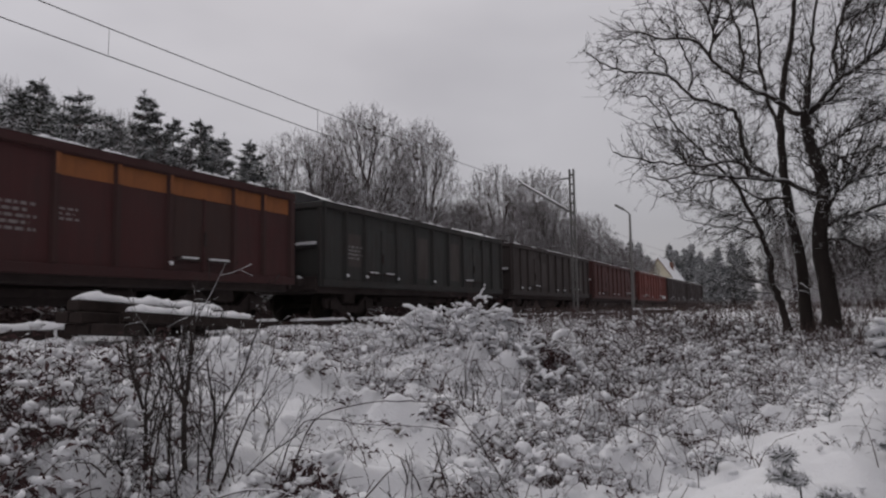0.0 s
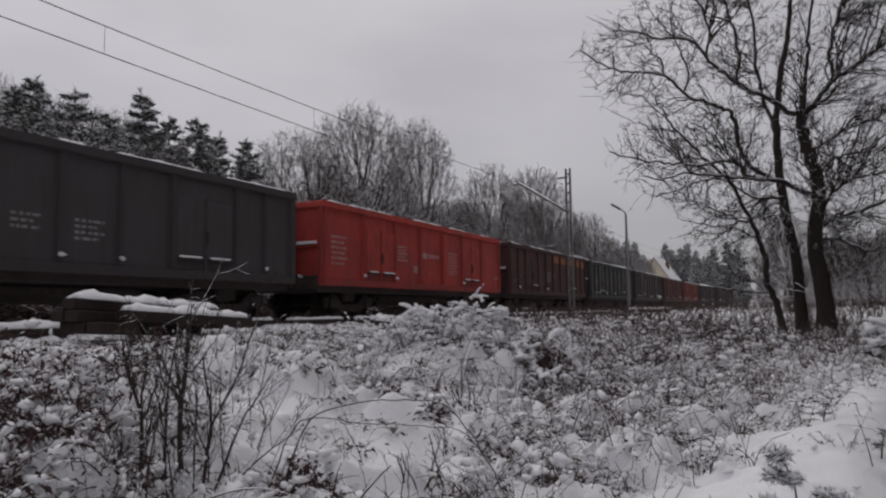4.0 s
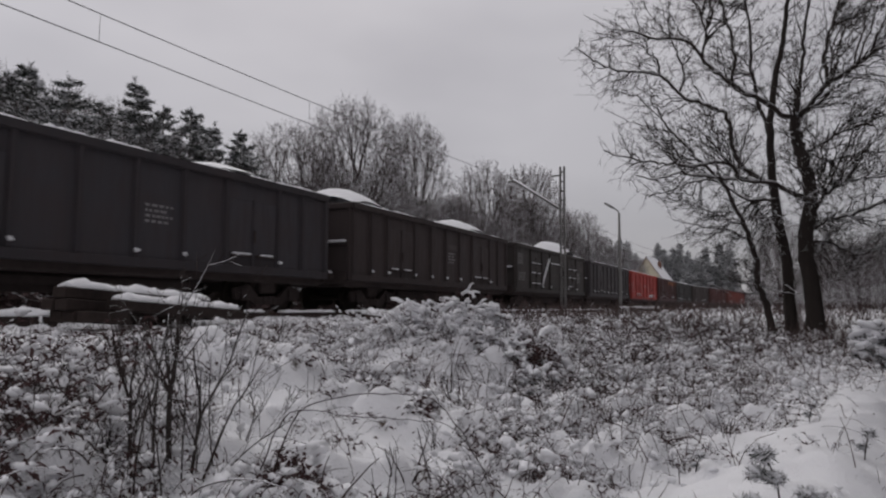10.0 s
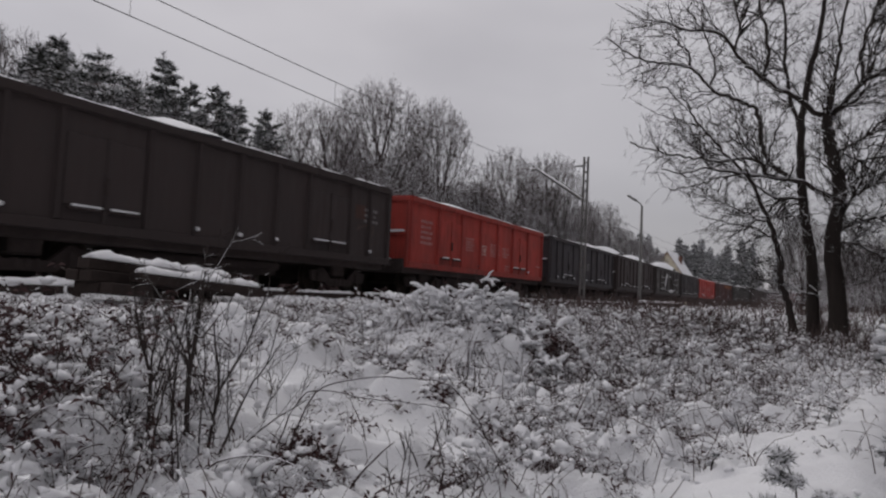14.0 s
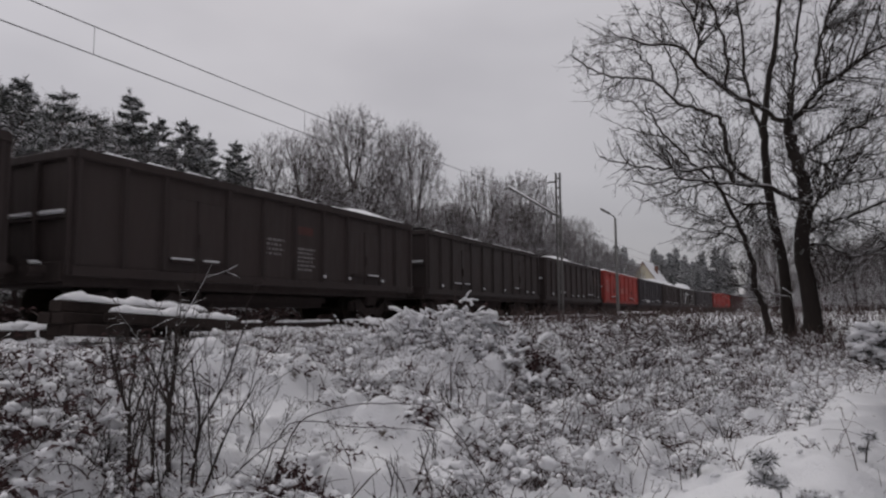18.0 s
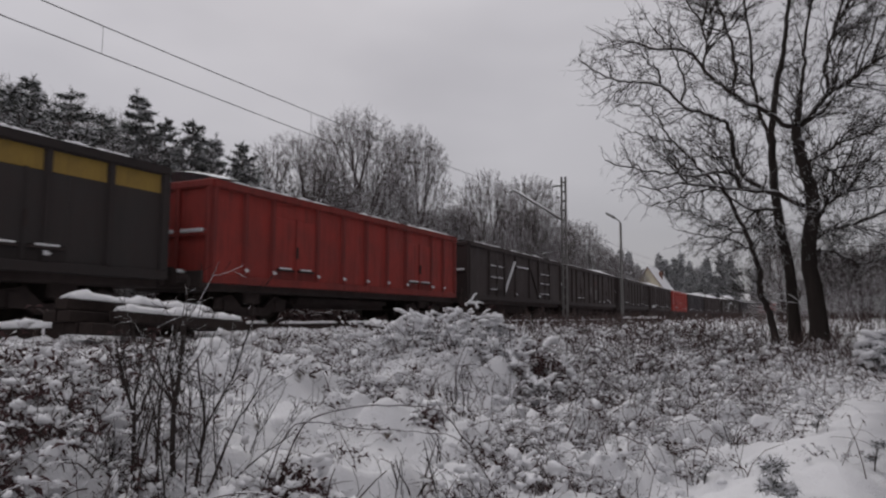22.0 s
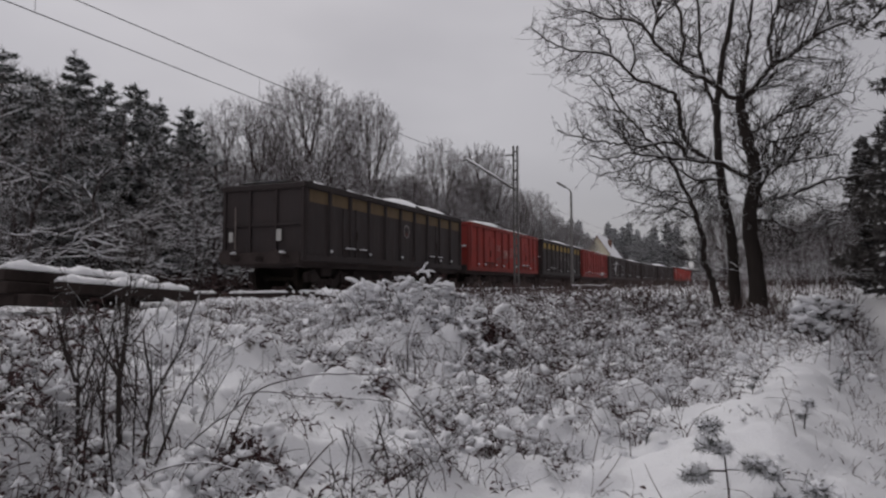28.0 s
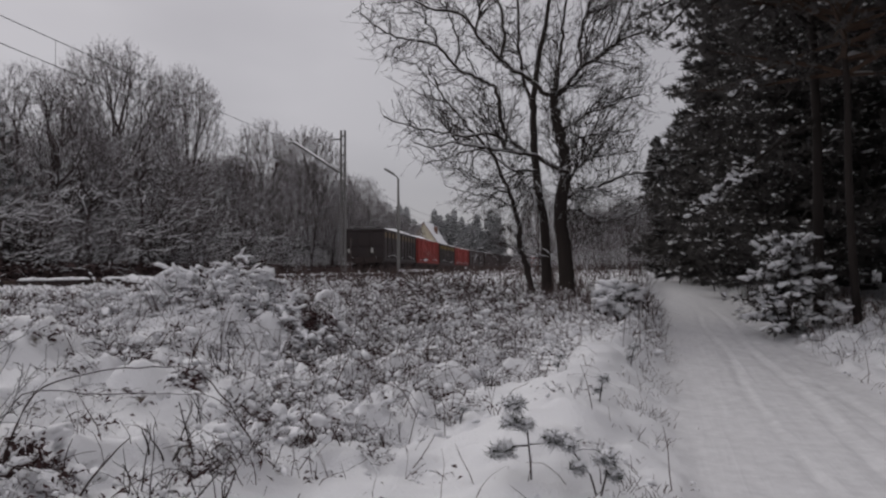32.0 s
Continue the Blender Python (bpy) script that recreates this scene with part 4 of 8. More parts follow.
    fill = [(-22.0, 14.0, 0.6), (-21.5, 25.5, 0.45), (-22.5, 46.5, 0.62), (-24, 50.2, 0.85), (-23, 63, 0.62), (-21, 76, 0.55), (-21.5, 18.0, 0.5), (-23.5, 14.8, 0.7), (-20.8, 11.0, 0.5), (-23.5, 5.5, 0.65), (-27.5, 24.5, 0.75), (-23.4, 26.2, 0.55), (-27, 9.5, 0.85), (-33, 28, 0.9), (-26.5, 38, 0.75), (-22.6, 22.6, 0.58), (-27, 19.0, 0.8), (-27.5, 22.0, 0.8), (-22.6, 17.0, 0.62), (-27, 16.2, 0.85)]
    for x, y, s in row + fill:
        plant(rnd.choice(pines), stand(x, y, rnd.uniform(0, 360), s * rnd.uniform(0.95, 1.05)))
    # the dark conifers beside the path
    g3 = "dark conifers beside the path"
    lab3 = "tall dark conifer beside the snowy path"
    firs = [layered_pine(stand(7.6, 20.5), 13.5, 31, lab3, g3, M_SPRUCE, 0.17, 0.1, 0.42, 0.6, M_FIRBARK, 0.3, 0.0075, 0.85, 0.15, 0.11, 14),
            conifer(stand(10.4, 17.6), 15.5, 32, lab3, g3, M_SPRUCE, 0.17, 0.25, rows=28, fat=0.45, size=0.27, radius=0.0068, top_round=0.5, clumps=11, snow=0.4, bark=M_FIRBARK),
            layered_pine(stand(8.8, 27.0), 13.5, 33, lab3, g3, M_SPRUCE, 0.2, 0.04, 0.42, 0.75, M_FIRBARK, 0.36, 0.009, 0.9, 0.12, 0.12, 13),
            conifer(stand(14.0, 24.0), 15.0, 34, lab3, g3, M_SPRUCE, 0.2, 0.16, rows=24, size=0.6, radius=0.009, top_round=0.5, clumps=4, snow=0.2, bark=M_FIRBARK)]
    for i in range(60):
        y = 7.0 + (i // 4) * 4.2 + rnd.uniform(-1.3, 1.3)
        k = i % 4
        x = max(path_left(y) + PATH_WIDE + 1.5, path_left(y) + PATH_WIDE + 2.1 + k * 2.5 + rnd.uniform(-0.5, 0.9) - 0.04 * max(0, y - 26))
        if y < 18 and k == 0:
            x += 2.8
        if k == 3 and rnd.random() < 0.6:
            continue
        plant(firs[1 if y < 19 and k < 2 else 3 if k > 1 or y < 19 else 2 if y > 30 else 0], stand(x, y, rnd.uniform(0, 360), rnd.uniform(0.88, 1.12)))
    for x, y, s, k in ((8.0, 24.4, 1.1, 0), (9.6, 13.6, 0.9, 1), (10.8, 12.2, 1.05, 1), (9.2, 38.0, 1.0, 2), (8.6, 30.5, 1.42, 0), (9.3, 35.0, 1.5, 2)):
        plant(firs[k], stand(x, y, rnd.uniform(0, 360), s))
    near = conifer(stand(6.15, 14.6), 12.5, 35, "dark pine with a heavy crown hanging over the path", g3, M_SPRUCE, 0.3, 0.4, rows=26, size=0.17, radius=0.0062, top_round=0.85, clumps=17, snow=0.2, bark=M_FIRBARK)
    for x, y in ((9.0, 56), (10.4, 55), (11.8, 60), (10.6, 66), (11.5, 70), (13.0, 68), (13.5, 64)):
        plant(firs[2], stand(x, y, rnd.uniform(0, 360), rnd.uniform(0.8, 1.0)))
    # far woods, the conifers given extra snow to stand in for distant haze
    g4 = "far conifers beyond the house"
    lab4 = "dark far conifer powdered with extra snow in place of haze"
    far = [layered_pine(stand(-30, 170), 12.0, 41, lab4, g4, M_PINE, 0.24, 0.04, 0.8, 0.7, None, 0.7, 0.012, 0.9, 0.15, 0.14, 9), layered_pine(stand(-24, 172), 13.0, 42, lab4, g4, M_PINE, 0.22, 0.04, 0.8, 0.75, None, 0.7, 0.012, 0.9, 0.15, 0.14, 9)]
    for i in range(100):
        a = radians(-19 + 30 * (i + rnd.random()) / 100)
        r = rnd.choice((150, 158, 168, 180)) + rnd.uniform(-5, 5)
        x, y = r * math.sin(a), r * math.cos(a)
        if abs(lateral(x, y)) < 6 or (lateral(x, y) > 0 and a < radians(-2)):
            continue
        plant(rnd.choice(far), stand(x, y, rnd.uniform(0, 360), rnd.uniform(0.8, 1.2)))
    g5 = "bare trees beyond the oak"
    for i in range(15):
        a = radians(-2 + 12 * (i + rnd.random()) / 15)
        r = rnd.choice((44, 52, 60, 72, 88)) + rnd.uniform(-4, 4)
        t = plant(rnd.choice(protos[2:]), stand(r * math.sin(a), r * math.cos(a), rnd.uniform(0, 360), rnd.uniform(0.3, 0.5)))
        tagged(t, "bare tree standing beyond the oak", group=g5)
        plant(rnd.choice(low), stand((r - 8) * math.sin(a), (r - 8) * math.cos(a), rnd.uniform(0, 360), rnd.uniform(0.5, 0.9)))


woods()


# ---- the oak ----
OAK_AT = Vector((0.22, 20.0, 0.0))
OAK_RND = random.Random(3)
OAK_NODES = []
oak_tree = thing("oak_tree", pose(OAK_AT.x, OAK_AT.y, base_z(OAK_AT.x, OAK_AT.y)), "old bare oak with several trunks and snow along its limbs", "tree")


def oak_tip(rnd):
    """A point in the oak's broad, one-sided crown, its height over the field's zero."""
    while True:
        z, u, v = 2.2 + 11.0 * rnd.random() ** 0.95, rnd.uniform(-1, 1), rnd.uniform(-1, 1)
        q = math.hypot(u, v)
        if q > 1 or q < 0.8 * rnd.random():
            continue
        left = 1.5 + 1.6 * sm(2.6, 3.8, z) + 1.5 * sm(4.3, 5.0, z) + 1.0 * sm(7.0, 8.6, z) - 3.4 * sm(9.2, 13.2, z)
        right = 1.2 + 1.5 * sm(2.4, 3.4, z) + 0.3 * sm(6, 8, z) - 1.2 * sm(9.4, 13.2, z)
        x = 0.1 + u * (left if u < 0 else right)
        if abs(x) < 0.9 and z < 3.2:
            continue
        return Vector((x, 0.2 + v * 3.2 * (0.55 + 0.45 * sm(2, 6, z)) * (1 - 0.4 * sm(9.5, 13, z)), z))


def stem(name, r0, r1, *points):
    """One of the oak's trunks or great limbs, its foot first, with radii at both ends."""
    rnd, g, fine = OAK_RND, Geo(), []
    foot = Vector((0, 0, base_z(OAK_AT.x, OAK_AT.y)))
    pts = [Vector(q) for q in points]
    n = len(pts)
    for i in range(n - 1):
        p0, p1, p2, p3 = pts[max(i - 1, 0)], pts[i], pts[i + 1], pts[min(i + 2, n - 1)]
        for k in range(4):
            u = k / 4
            q = 0.5 * (2 * p1 + (p2 - p0) * u + (2 * p0 - 5 * p1 + 4 * p2 - p3) * u * u + (3 * p1 - p0 - 3 * p2 + p3) * u ** 3)
            w = 0.02 if i + k else 0.0
            fine.append(q + Vector((rnd.gauss(0, w), rnd.gauss(0, w), rnd.gauss(0, w))))
    fine.append(pts[-1])
    n = len(fine)
    rad = [r0 + (r1 - r0) * (i / (n - 1)) ** 0.75 for i in range(n)]
    if name == "trunk":
        fine[0].z -= 0.35
        rad[0] *= 1.35
        rad[1] *= 1.12
    g.tube([q - foot for q in fine], rad, 12 if name == "trunk" else 8)
    part(name, g.mesh(name, M_OAK, True), oak_tree)
    lo = n // 2 if name == "trunk" else n // 6
    for i in range(lo, n, 2):
        OAK_NODES.append((fine[i], (fine[min(i + 1, n - 1)] - fine[i - 1]).normalized(), rad[i]))
    OAK_LINES.append(([q - foot for q in fine[n // 5:]], rad[n // 5:]))


def oak_crown():
    """Side branches from every limb, forking out to the tips of the crown."""
    rnd = OAK_RND
    foot = Vector((0, 0, base_z(OAK_AT.x, OAK_AT.y)))
    f = Fan(rnd, 0.0056, 0.17, (0.3, 0.6), 0.013, 5, (0.08, 0.25), 0.0036, 0.03, 0.0105)
    f.heap = 1.3
    at = np.array([q[0] for q in OAK_NODES])
    way = np.array([q[1] for q in OAK_NODES])
    own = {}
    heads = [oak_tip(rnd) for _ in range(1500)]
    for k in range(11000):
        t = np.array(heads[k % 1500]) + np.array((rnd.gauss(0, 0.3), rnd.gauss(0, 0.3), rnd.gauss(0, 0.2)))
        v = t - at
        dist = np.sqrt((v * v).sum(1)) + 1e-6
        cos = (v * way).sum(1) / dist
        i = int(np.argmin(dist * (1.3 - 0.8 * cos) * np.where(cos < 0.1, 1.8, 1.0)))
        if dist[i] < 2.4:
            own.setdefault(i, []).append(t)
    for i, tips in own.items():
        p, d, r = OAK_NODES[i]
        tips = np.array(tips) - np.array(foot)
        order = np.argsort(tips @ np.array((rnd.gauss(0, 1), rnd.gauss(0, 1), rnd.gauss(0, 1))))
        for k in range(0, len(order), 16):
            some = tips[order[k:k + 16]]
            c = (Vector(some.mean(0)) - (p - foot)).normalized()
            f.spread(p - foot, (d * 0.5 + c).normalized(), some, r * 0.75)
    for pts, rad in OAK_LINES:
        for i in range(0, len(pts) - 1):
            if rad[i] < 0.2:
                f.lay(pts[i:i + 2], min(rad[i], 0.09))
    tagged(part("side_wood", f.wood.mesh("side_wood", M_OAK, True), oak_tree), kind="stuff")
    part("crown", f.fine.mesh("crown", M_OAKTWIG), oak_tree, "fine bare twigs of the crown")
    tagged(part("limb_snow", f.white.mesh("limb_snow", M_SNOW, True), oak_tree, "thin snow lying along the limbs"), kind="stuff")


OAK_LINES = []
# trunks and great limbs: radii at both ends, then points from the foot
stem("trunk", 0.223, 0.122, (0.49, 0.00, 0.87), (0.43, 0.00, 2.30), (0.36, 0.00, 3.26), (0.50, 0.00, 4.37), (0.45, 0.00, 5.18), (0.29, 0.00, 5.75), (0.21, 0.00, 6.24), (0.25, 0.00, 6.56))
stem("trunk", 0.153, 0.035, (-0.03, 0.50, 0.92), (-0.11, 0.53, 2.82), (-0.32, 0.57, 4.48), (-0.38, 0.60, 5.82), (-0.34, 0.63, 6.83), (-0.21, 0.67, 7.84), (-0.04, 0.70, 8.69), (0.10, 0.73, 9.53), (0.25, 0.77, 10.89), (0.17, 0.80, 12.45))
stem("trunk", 0.097, 0.025, (-0.46, 0.10, 0.90), (-0.63, 0.06, 1.67), (-0.78, 0.03, 2.16), (-0.81, -0.01, 2.80), (-0.93, -0.05, 3.28), (-1.08, -0.08, 3.77), (-1.31, -0.12, 4.26), (-1.55, -0.15, 4.91), (-1.94, -0.19, 5.32), (-2.34, -0.23, 5.82), (-2.82, -0.26, 6.41), (-3.14, -0.30, 6.91))
stem("limb", 0.086, 0.027, (0.25, 0.00, 6.56), (-0.10, -0.05, 6.65), (-0.49, -0.10, 7.06), (-0.96, -0.15, 7.29), (-1.28, -0.20, 7.57), (-1.67, -0.25, 7.99), (-1.99, -0.30, 8.40), (-2.30, -0.35, 8.81), (-2.78, -0.40, 9.03), (-3.27, -0.45, 9.10), (-3.76, -0.50, 9.37))
stem("limb", 0.086, 0.032, (0.25, 0.00, 6.56), (0.61, -0.12, 6.83), (0.99, -0.24, 7.25), (1.44, -0.36, 7.50), (2.04, -0.48, 7.89), (2.68, -0.60, 8.04))
stem("limb", 0.076, 0.022, (-0.36, 0.50, 4.89), (-0.76, 0.44, 5.11), (-1.17, 0.38, 5.56), (-1.32, 0.32, 5.98), (-1.43, 0.26, 6.80), (-1.72, 0.20, 7.05), (-2.04, 0.14, 7.22), (-2.44, 0.08, 7.39), (-2.69, 0.02, 7.61), (-2.92, -0.04, 7.89), (-3.16, -0.10, 8.13), (-3.66, -0.16, 8.28), (-4.15, -0.22, 8.36), (-4.65, -0.28, 8.55), (-5.06, -0.34, 8.86), (-5.39, -0.40, 9.16))
stem("limb", 0.071, 0.017, (0.35, 0.00, 4.41), (-0.28, -0.11, 4.79), (-0.67, -0.22, 4.86), (-1.14, -0.33, 4.99), (-1.36, -0.44, 5.33), (-1.75, -0.55, 5.41), (-2.30, -0.65, 5.33), (-2.76, -0.76, 5.41), (-3.23, -0.87, 5.46), (-3.69, -0.98, 5.57), (-4.15, -1.09, 5.72), (-4.53, -1.20, 5.88))
stem("limb", 0.044, 0.017, (-0.67, -0.30, 4.85), (-1.36, -0.60, 4.92), (-1.96, -0.90, 4.99), (-2.55, -1.20, 5.05), (-3.13, -1.50, 4.93), (-3.54, -1.80, 4.98))
stem("limb", 0.049, 0.017, (-0.32, 0.40, 4.46), (-0.94, 0.68, 4.55), (-1.46, 0.96, 4.89), (-2.07, 1.24, 5.30), (-2.90, 1.52, 5.15), (-3.84, 1.80, 4.96))
stem("limb", 0.054, 0.022, (0.56, 0.00, 3.61), (0.95, -0.16, 3.78), (1.40, -0.32, 3.91), (1.98, -0.48, 4.10), (2.55, -0.64, 4.18), (3.09, -0.80, 4.23))
stem("limb", 0.044, 0.017, (0.55, 0.00, 3.25), (0.96, 0.20, 3.23), (1.44, 0.40, 2.95), (1.93, 0.60, 3.03), (2.57, 0.80, 3.20))
stem("limb", 0.049, 0.017, (0.43, 0.00, 3.90), (0.80, -0.35, 4.39), (1.23, -0.70, 4.63), (1.78, -1.05, 4.63), (2.31, -1.40, 4.63))
stem("limb", 0.049, 0.017, (0.48, 0.00, 4.78), (0.76, 0.30, 5.22), (1.17, 0.60, 5.51), (1.84, 0.90, 5.62), (2.59, 1.20, 5.73))
stem("limb", 0.049, 0.017, (0.29, 0.00, 5.75), (0.52, 0.10, 5.65), (0.92, 0.20, 5.92), (1.48, 0.30, 6.16), (2.11, 0.40, 6.40), (2.67, 0.50, 6.63))
stem("limb", 0.054, 0.022, (0.99, -0.20, 7.26), (0.93, -0.04, 7.88), (1.11, 0.12, 8.73), (1.37, 0.28, 9.58), (1.63, 0.44, 10.78), (1.97, 0.60, 11.82))
stem("limb", 0.059, 0.022, (0.25, 0.00, 6.56), (0.36, 0.08, 7.47), (0.48, 0.16, 8.30), (0.57, 0.24, 9.30), (0.88, 0.32, 10.63), (1.01, 0.40, 12.15))
stem("limb", 0.059, 0.022, (-0.38, 0.60, 6.16), (-0.67, 0.76, 7.39), (-0.78, 0.92, 8.30), (-0.84, 1.08, 9.74), (-1.03, 1.24, 11.23), (-1.41, 1.40, 12.76))
stem("limb", 0.049, 0.022, (-1.28, -0.20, 7.57), (-1.20, -0.05, 8.35), (-1.36, 0.10, 9.41), (-1.60, 0.25, 10.49), (-1.77, 0.40, 11.60))
stem("limb", 0.038, 0.017, (-1.99, -0.30, 8.40), (-1.87, -0.60, 9.01), (-2.07, -0.90, 9.71), (-2.51, -1.20, 10.41))
stem("limb", 0.032, 0.017, (-2.67, 0.20, 7.66), (-2.50, -0.10, 8.09), (-2.59, -0.40, 8.49), (-2.74, -0.70, 8.88), (-3.02, -1.00, 9.27))
stem("limb", 0.032, 0.011, (-3.19, 0.10, 8.20), (-3.21, -0.22, 8.51), (-3.39, -0.55, 8.66), (-3.61, -0.88, 8.85), (-4.11, -1.20, 8.96))
stem("limb", 0.032, 0.011, (-0.93, 0.00, 3.29), (-1.39, -0.33, 3.59), (-1.99, -0.67, 3.70), (-2.74, -1.00, 3.87))
stem("limb", 0.032, 0.011, (-1.10, 0.30, 3.81), (-1.77, 0.53, 4.11), (-2.46, 0.77, 4.50), (-3.10, 1.00, 4.64))
stem("limb", 0.027, 0.011, (-0.29, 0.30, 3.95), (-1.07, -0.25, 3.91), (-1.74, -0.80, 3.83))
stem("limb", 0.022, 0.011, (-0.15, 0.30, 2.16), (0.08, -0.13, 1.90), (-0.61, -0.57, 2.06), (-1.51, -1.00, 2.36))
stem("limb", 0.022, 0.011, (-0.71, 0.30, 1.92), (-1.24, -0.35, 1.96), (-1.97, -1.00, 2.14))
stem("limb", 0.022, 0.011, (0.57, 0.00, 2.14), (0.92, -0.40, 2.25), (1.19, -0.80, 2.34))
oak_crown()


# ---- masts, lamp, house ----
def mast(m, arm=True, far=False, label="grey steel catenary mast with a tubular bracket"):
    t = thing("catenary_mast", m, label, "mast", "catenary masts")
    h = 7.65
    for x in (-0.105, 0.105):
        part("channel", bevelled((x - 0.045, -0.06, -0.3), (x + 0.045, 0.06, h), "channel", M_STEEL, 0.008), t)
    g = Geo()
    for i in range(15):
        z = 0.3 + i * 0.5
        g.box((-0.1, -0.05, z), (0.1, -0.035, z + 0.09))
    part("batten_web", g.mesh("batten_web", M_STEEL), t)
    part("foundation", bevelled((-0.3, -0.3, -0.6), (0.3, 0.3, 0.12), "foundation", M_CONCRETE, 0.03), t)
    if arm:
        g = Geo()
        g.tube([Vector((0, 0, 5.3)), Vector((-2.72, 0, 7.12)), Vector((-3.0, 0, 7.05))], [0.06, 0.055, 0.05], 6)
        part("bracket_tube", g.mesh("bracket_tube", M_STEEL, True), t, "sloping bracket tube with snow on top")
        g = Geo()
        g.tube([Vector((-0.15, 0, 5.47)), Vector((-1.4, 0, 6.3)), Vector((-2.7, 0, 7.17)), Vector((-2.98, 0, 7.1))], [0.03, 0.055, 0.055, 0.03], 6)
        part("snow_strip", g.mesh("snow_strip", M_SNOW, True), t, "line of snow on the bracket tube")
        g = Geo()
        g.tube([Vector((0, 0, 7.2)), Vector((-0.62, 0, 7.17))], [0.03, 0.03], 5)
        for k in range(4):
            g.blob((-0.2 - 0.09 * k, 0, 7.19), 0.03, 0.07, 0.07, random.Random(1), 0.0, 4, 8)
        part("tie_insulator", g.mesh("tie_insulator", M_STEEL), t)
        g = Geo()
        g.tube([Vector((-0.3, 0, 5.5)), Vector((-1.6, 0, 5.62)), Vector((-2.6, 0, 5.82))], [0.025, 0.02, 0.015], 5)
        part("steady_arm", g.mesh("steady_arm", M_STEEL), t)
    return t


MAST_Y = 34.9
mast(pose(-10.2, MAST_Y, 1.27))
mast(pose(-30.0, 67.0, 1.27), label="grey steel mast standing among the trees")
mast(pose(-30.0, 118.0, 1.27), label="grey steel mast standing among the trees")
mast(pose(-10.2 + 0.0, MAST_Y - 58, 1.27))


def wires():
    """Carrier and contact wire over the track, with droppers between."""
    t = thing("overhead_line", pose(TRACK_X, MAST_Y - 29, 0), "two thin overhead wires above the railway joined by droppers", "overhead line")
    ys = [-29 + i * 1.45 for i in range(41)]
    up = lambda y: 8.42 - 0.66 * (1 - (y / 29.0) ** 2)
    g = Geo()
    g.tube([Vector((0, y, up(y))) for y in ys], [0.011] * len(ys), 4)
    part("carrier_wire", g.mesh("carrier_wire", M_WIRE), t)
    g = Geo()
    g.tube([Vector((0, y, 7.15)) for y in ys], [0.011] * len(ys), 4)
    part("contact_wire", g.mesh("contact_wire", M_WIRE), t)
    for k in range(8):
        y = -25.5 + k * 7.3
        g = Geo()
        g.tube([Vector((0, y, 7.15)), Vector((0, y, up(y)))], [0.006, 0.006], 3)
        part("dropper", g.mesh("dropper", M_WIRE), t)
    t2 = thing("overhead_line", pose(TRACK_X, MAST_Y + 29, 0), "two thin overhead wires running on beyond the mast", "overhead line")
    for nm, fn in (("carrier_wire", up), ("contact_wire", lambda y: 7.15)):
        g = Geo()
        g.tube([Vector((0, y, fn(y))) for y in ys], [0.011] * len(ys), 4)
        part(nm, g.mesh(nm, M_WIRE), t2)


wires()


def lamp_post():
    x, y = -9.1, 43.6
    t = thing("street_lamp", pose(x, y, 1.45), "slim concrete lamp post with one tilted lamp head", "street lamp")
    g = Geo()
    g.tube([Vector((0, 0, -0.3)), Vector((0, 0, 3.2)), Vector((0, 0, 6.05))], [0.11, 0.09, 0.07], 8)
    part("post", g.mesh("post", M_CONCRETE, True), t)
    g = Geo()
    g.tube([Vector((0, 0, 5.95)), Vector((-0.06, 0, 6.15)), Vector((-0.35, 0, 6.38))], [0.05, 0.045, 0.04], 6)
    part("arm", g.mesh("arm", M_CONCRETE, True), t)
    me = bevelled((-0.75, -0.13, -0.07), (0.0, 0.13, 0.07), "lamp_head", M_CONCRETE, 0.05, 2)
    part("lamp_head", me, t, "grey lamp housing", pose(-0.28, 0, 6.33, 0, 32, 0))


lamp_post()


def house():
    t = thing("house", pose(-19.7, 119.2, 1.3, 0, 0, -6), "small cream house with a steep snow-covered gable roof", "house")
    g = Geo()
    w, d, e, r = 2.35, 2.75, 5.0, 8.4
    g.v = [Vector(q) for q in ((-w, -d, -1), (w, -d, -1), (w, d, -1), (-w, d, -1), (-w, -d, e), (w, -d, e), (w, d, e), (-w, d, e), (0, -d, r), (0, d, r))]
    g.f = [(0, 1, 5, 8, 4), (1, 2, 6, 5), (2, 3, 7, 9, 6), (3, 0, 4, 7), (0, 3, 2, 1)]
    part("wall", g.mesh("wall", M_WALL), t)
    for s in (-1, 1):
        lo = Vector((s * (w + 0.35), 0, -(r - e) / w * (w + 0.35)))
        for nm, z0, th, over, mat, lab in (("roof_slope", 0.02, 0.16, 0.3, M_ROOF, "steep tiled roof slope"), ("roof_snow", 0.185, 0.2, 0.22, M_SNOW, "smooth snow lying on the roof")):
            g = Geo()
            a, b = Vector((0, -d - over, r + z0)), Vector((0, d + over, r + z0))
            up = Vector((0, 0, th))
            g.v = [a, b, b + lo, a + lo, a + up, b + up, b + lo + up, a + lo + up]
            g.f = [(0, 1, 2, 3), (4, 7, 6, 5), (0, 4, 5, 1), (1, 5, 6, 2), (2, 6, 7, 3), (3, 7, 4, 0)]
            part(nm, g.mesh(nm, mat), t, lab)
    part("chimney", bevelled((1.0, 0.2, 5.6), (1.5, 0.7, 8.0), "chimney", M_ROOF, 0.03), t)


house()


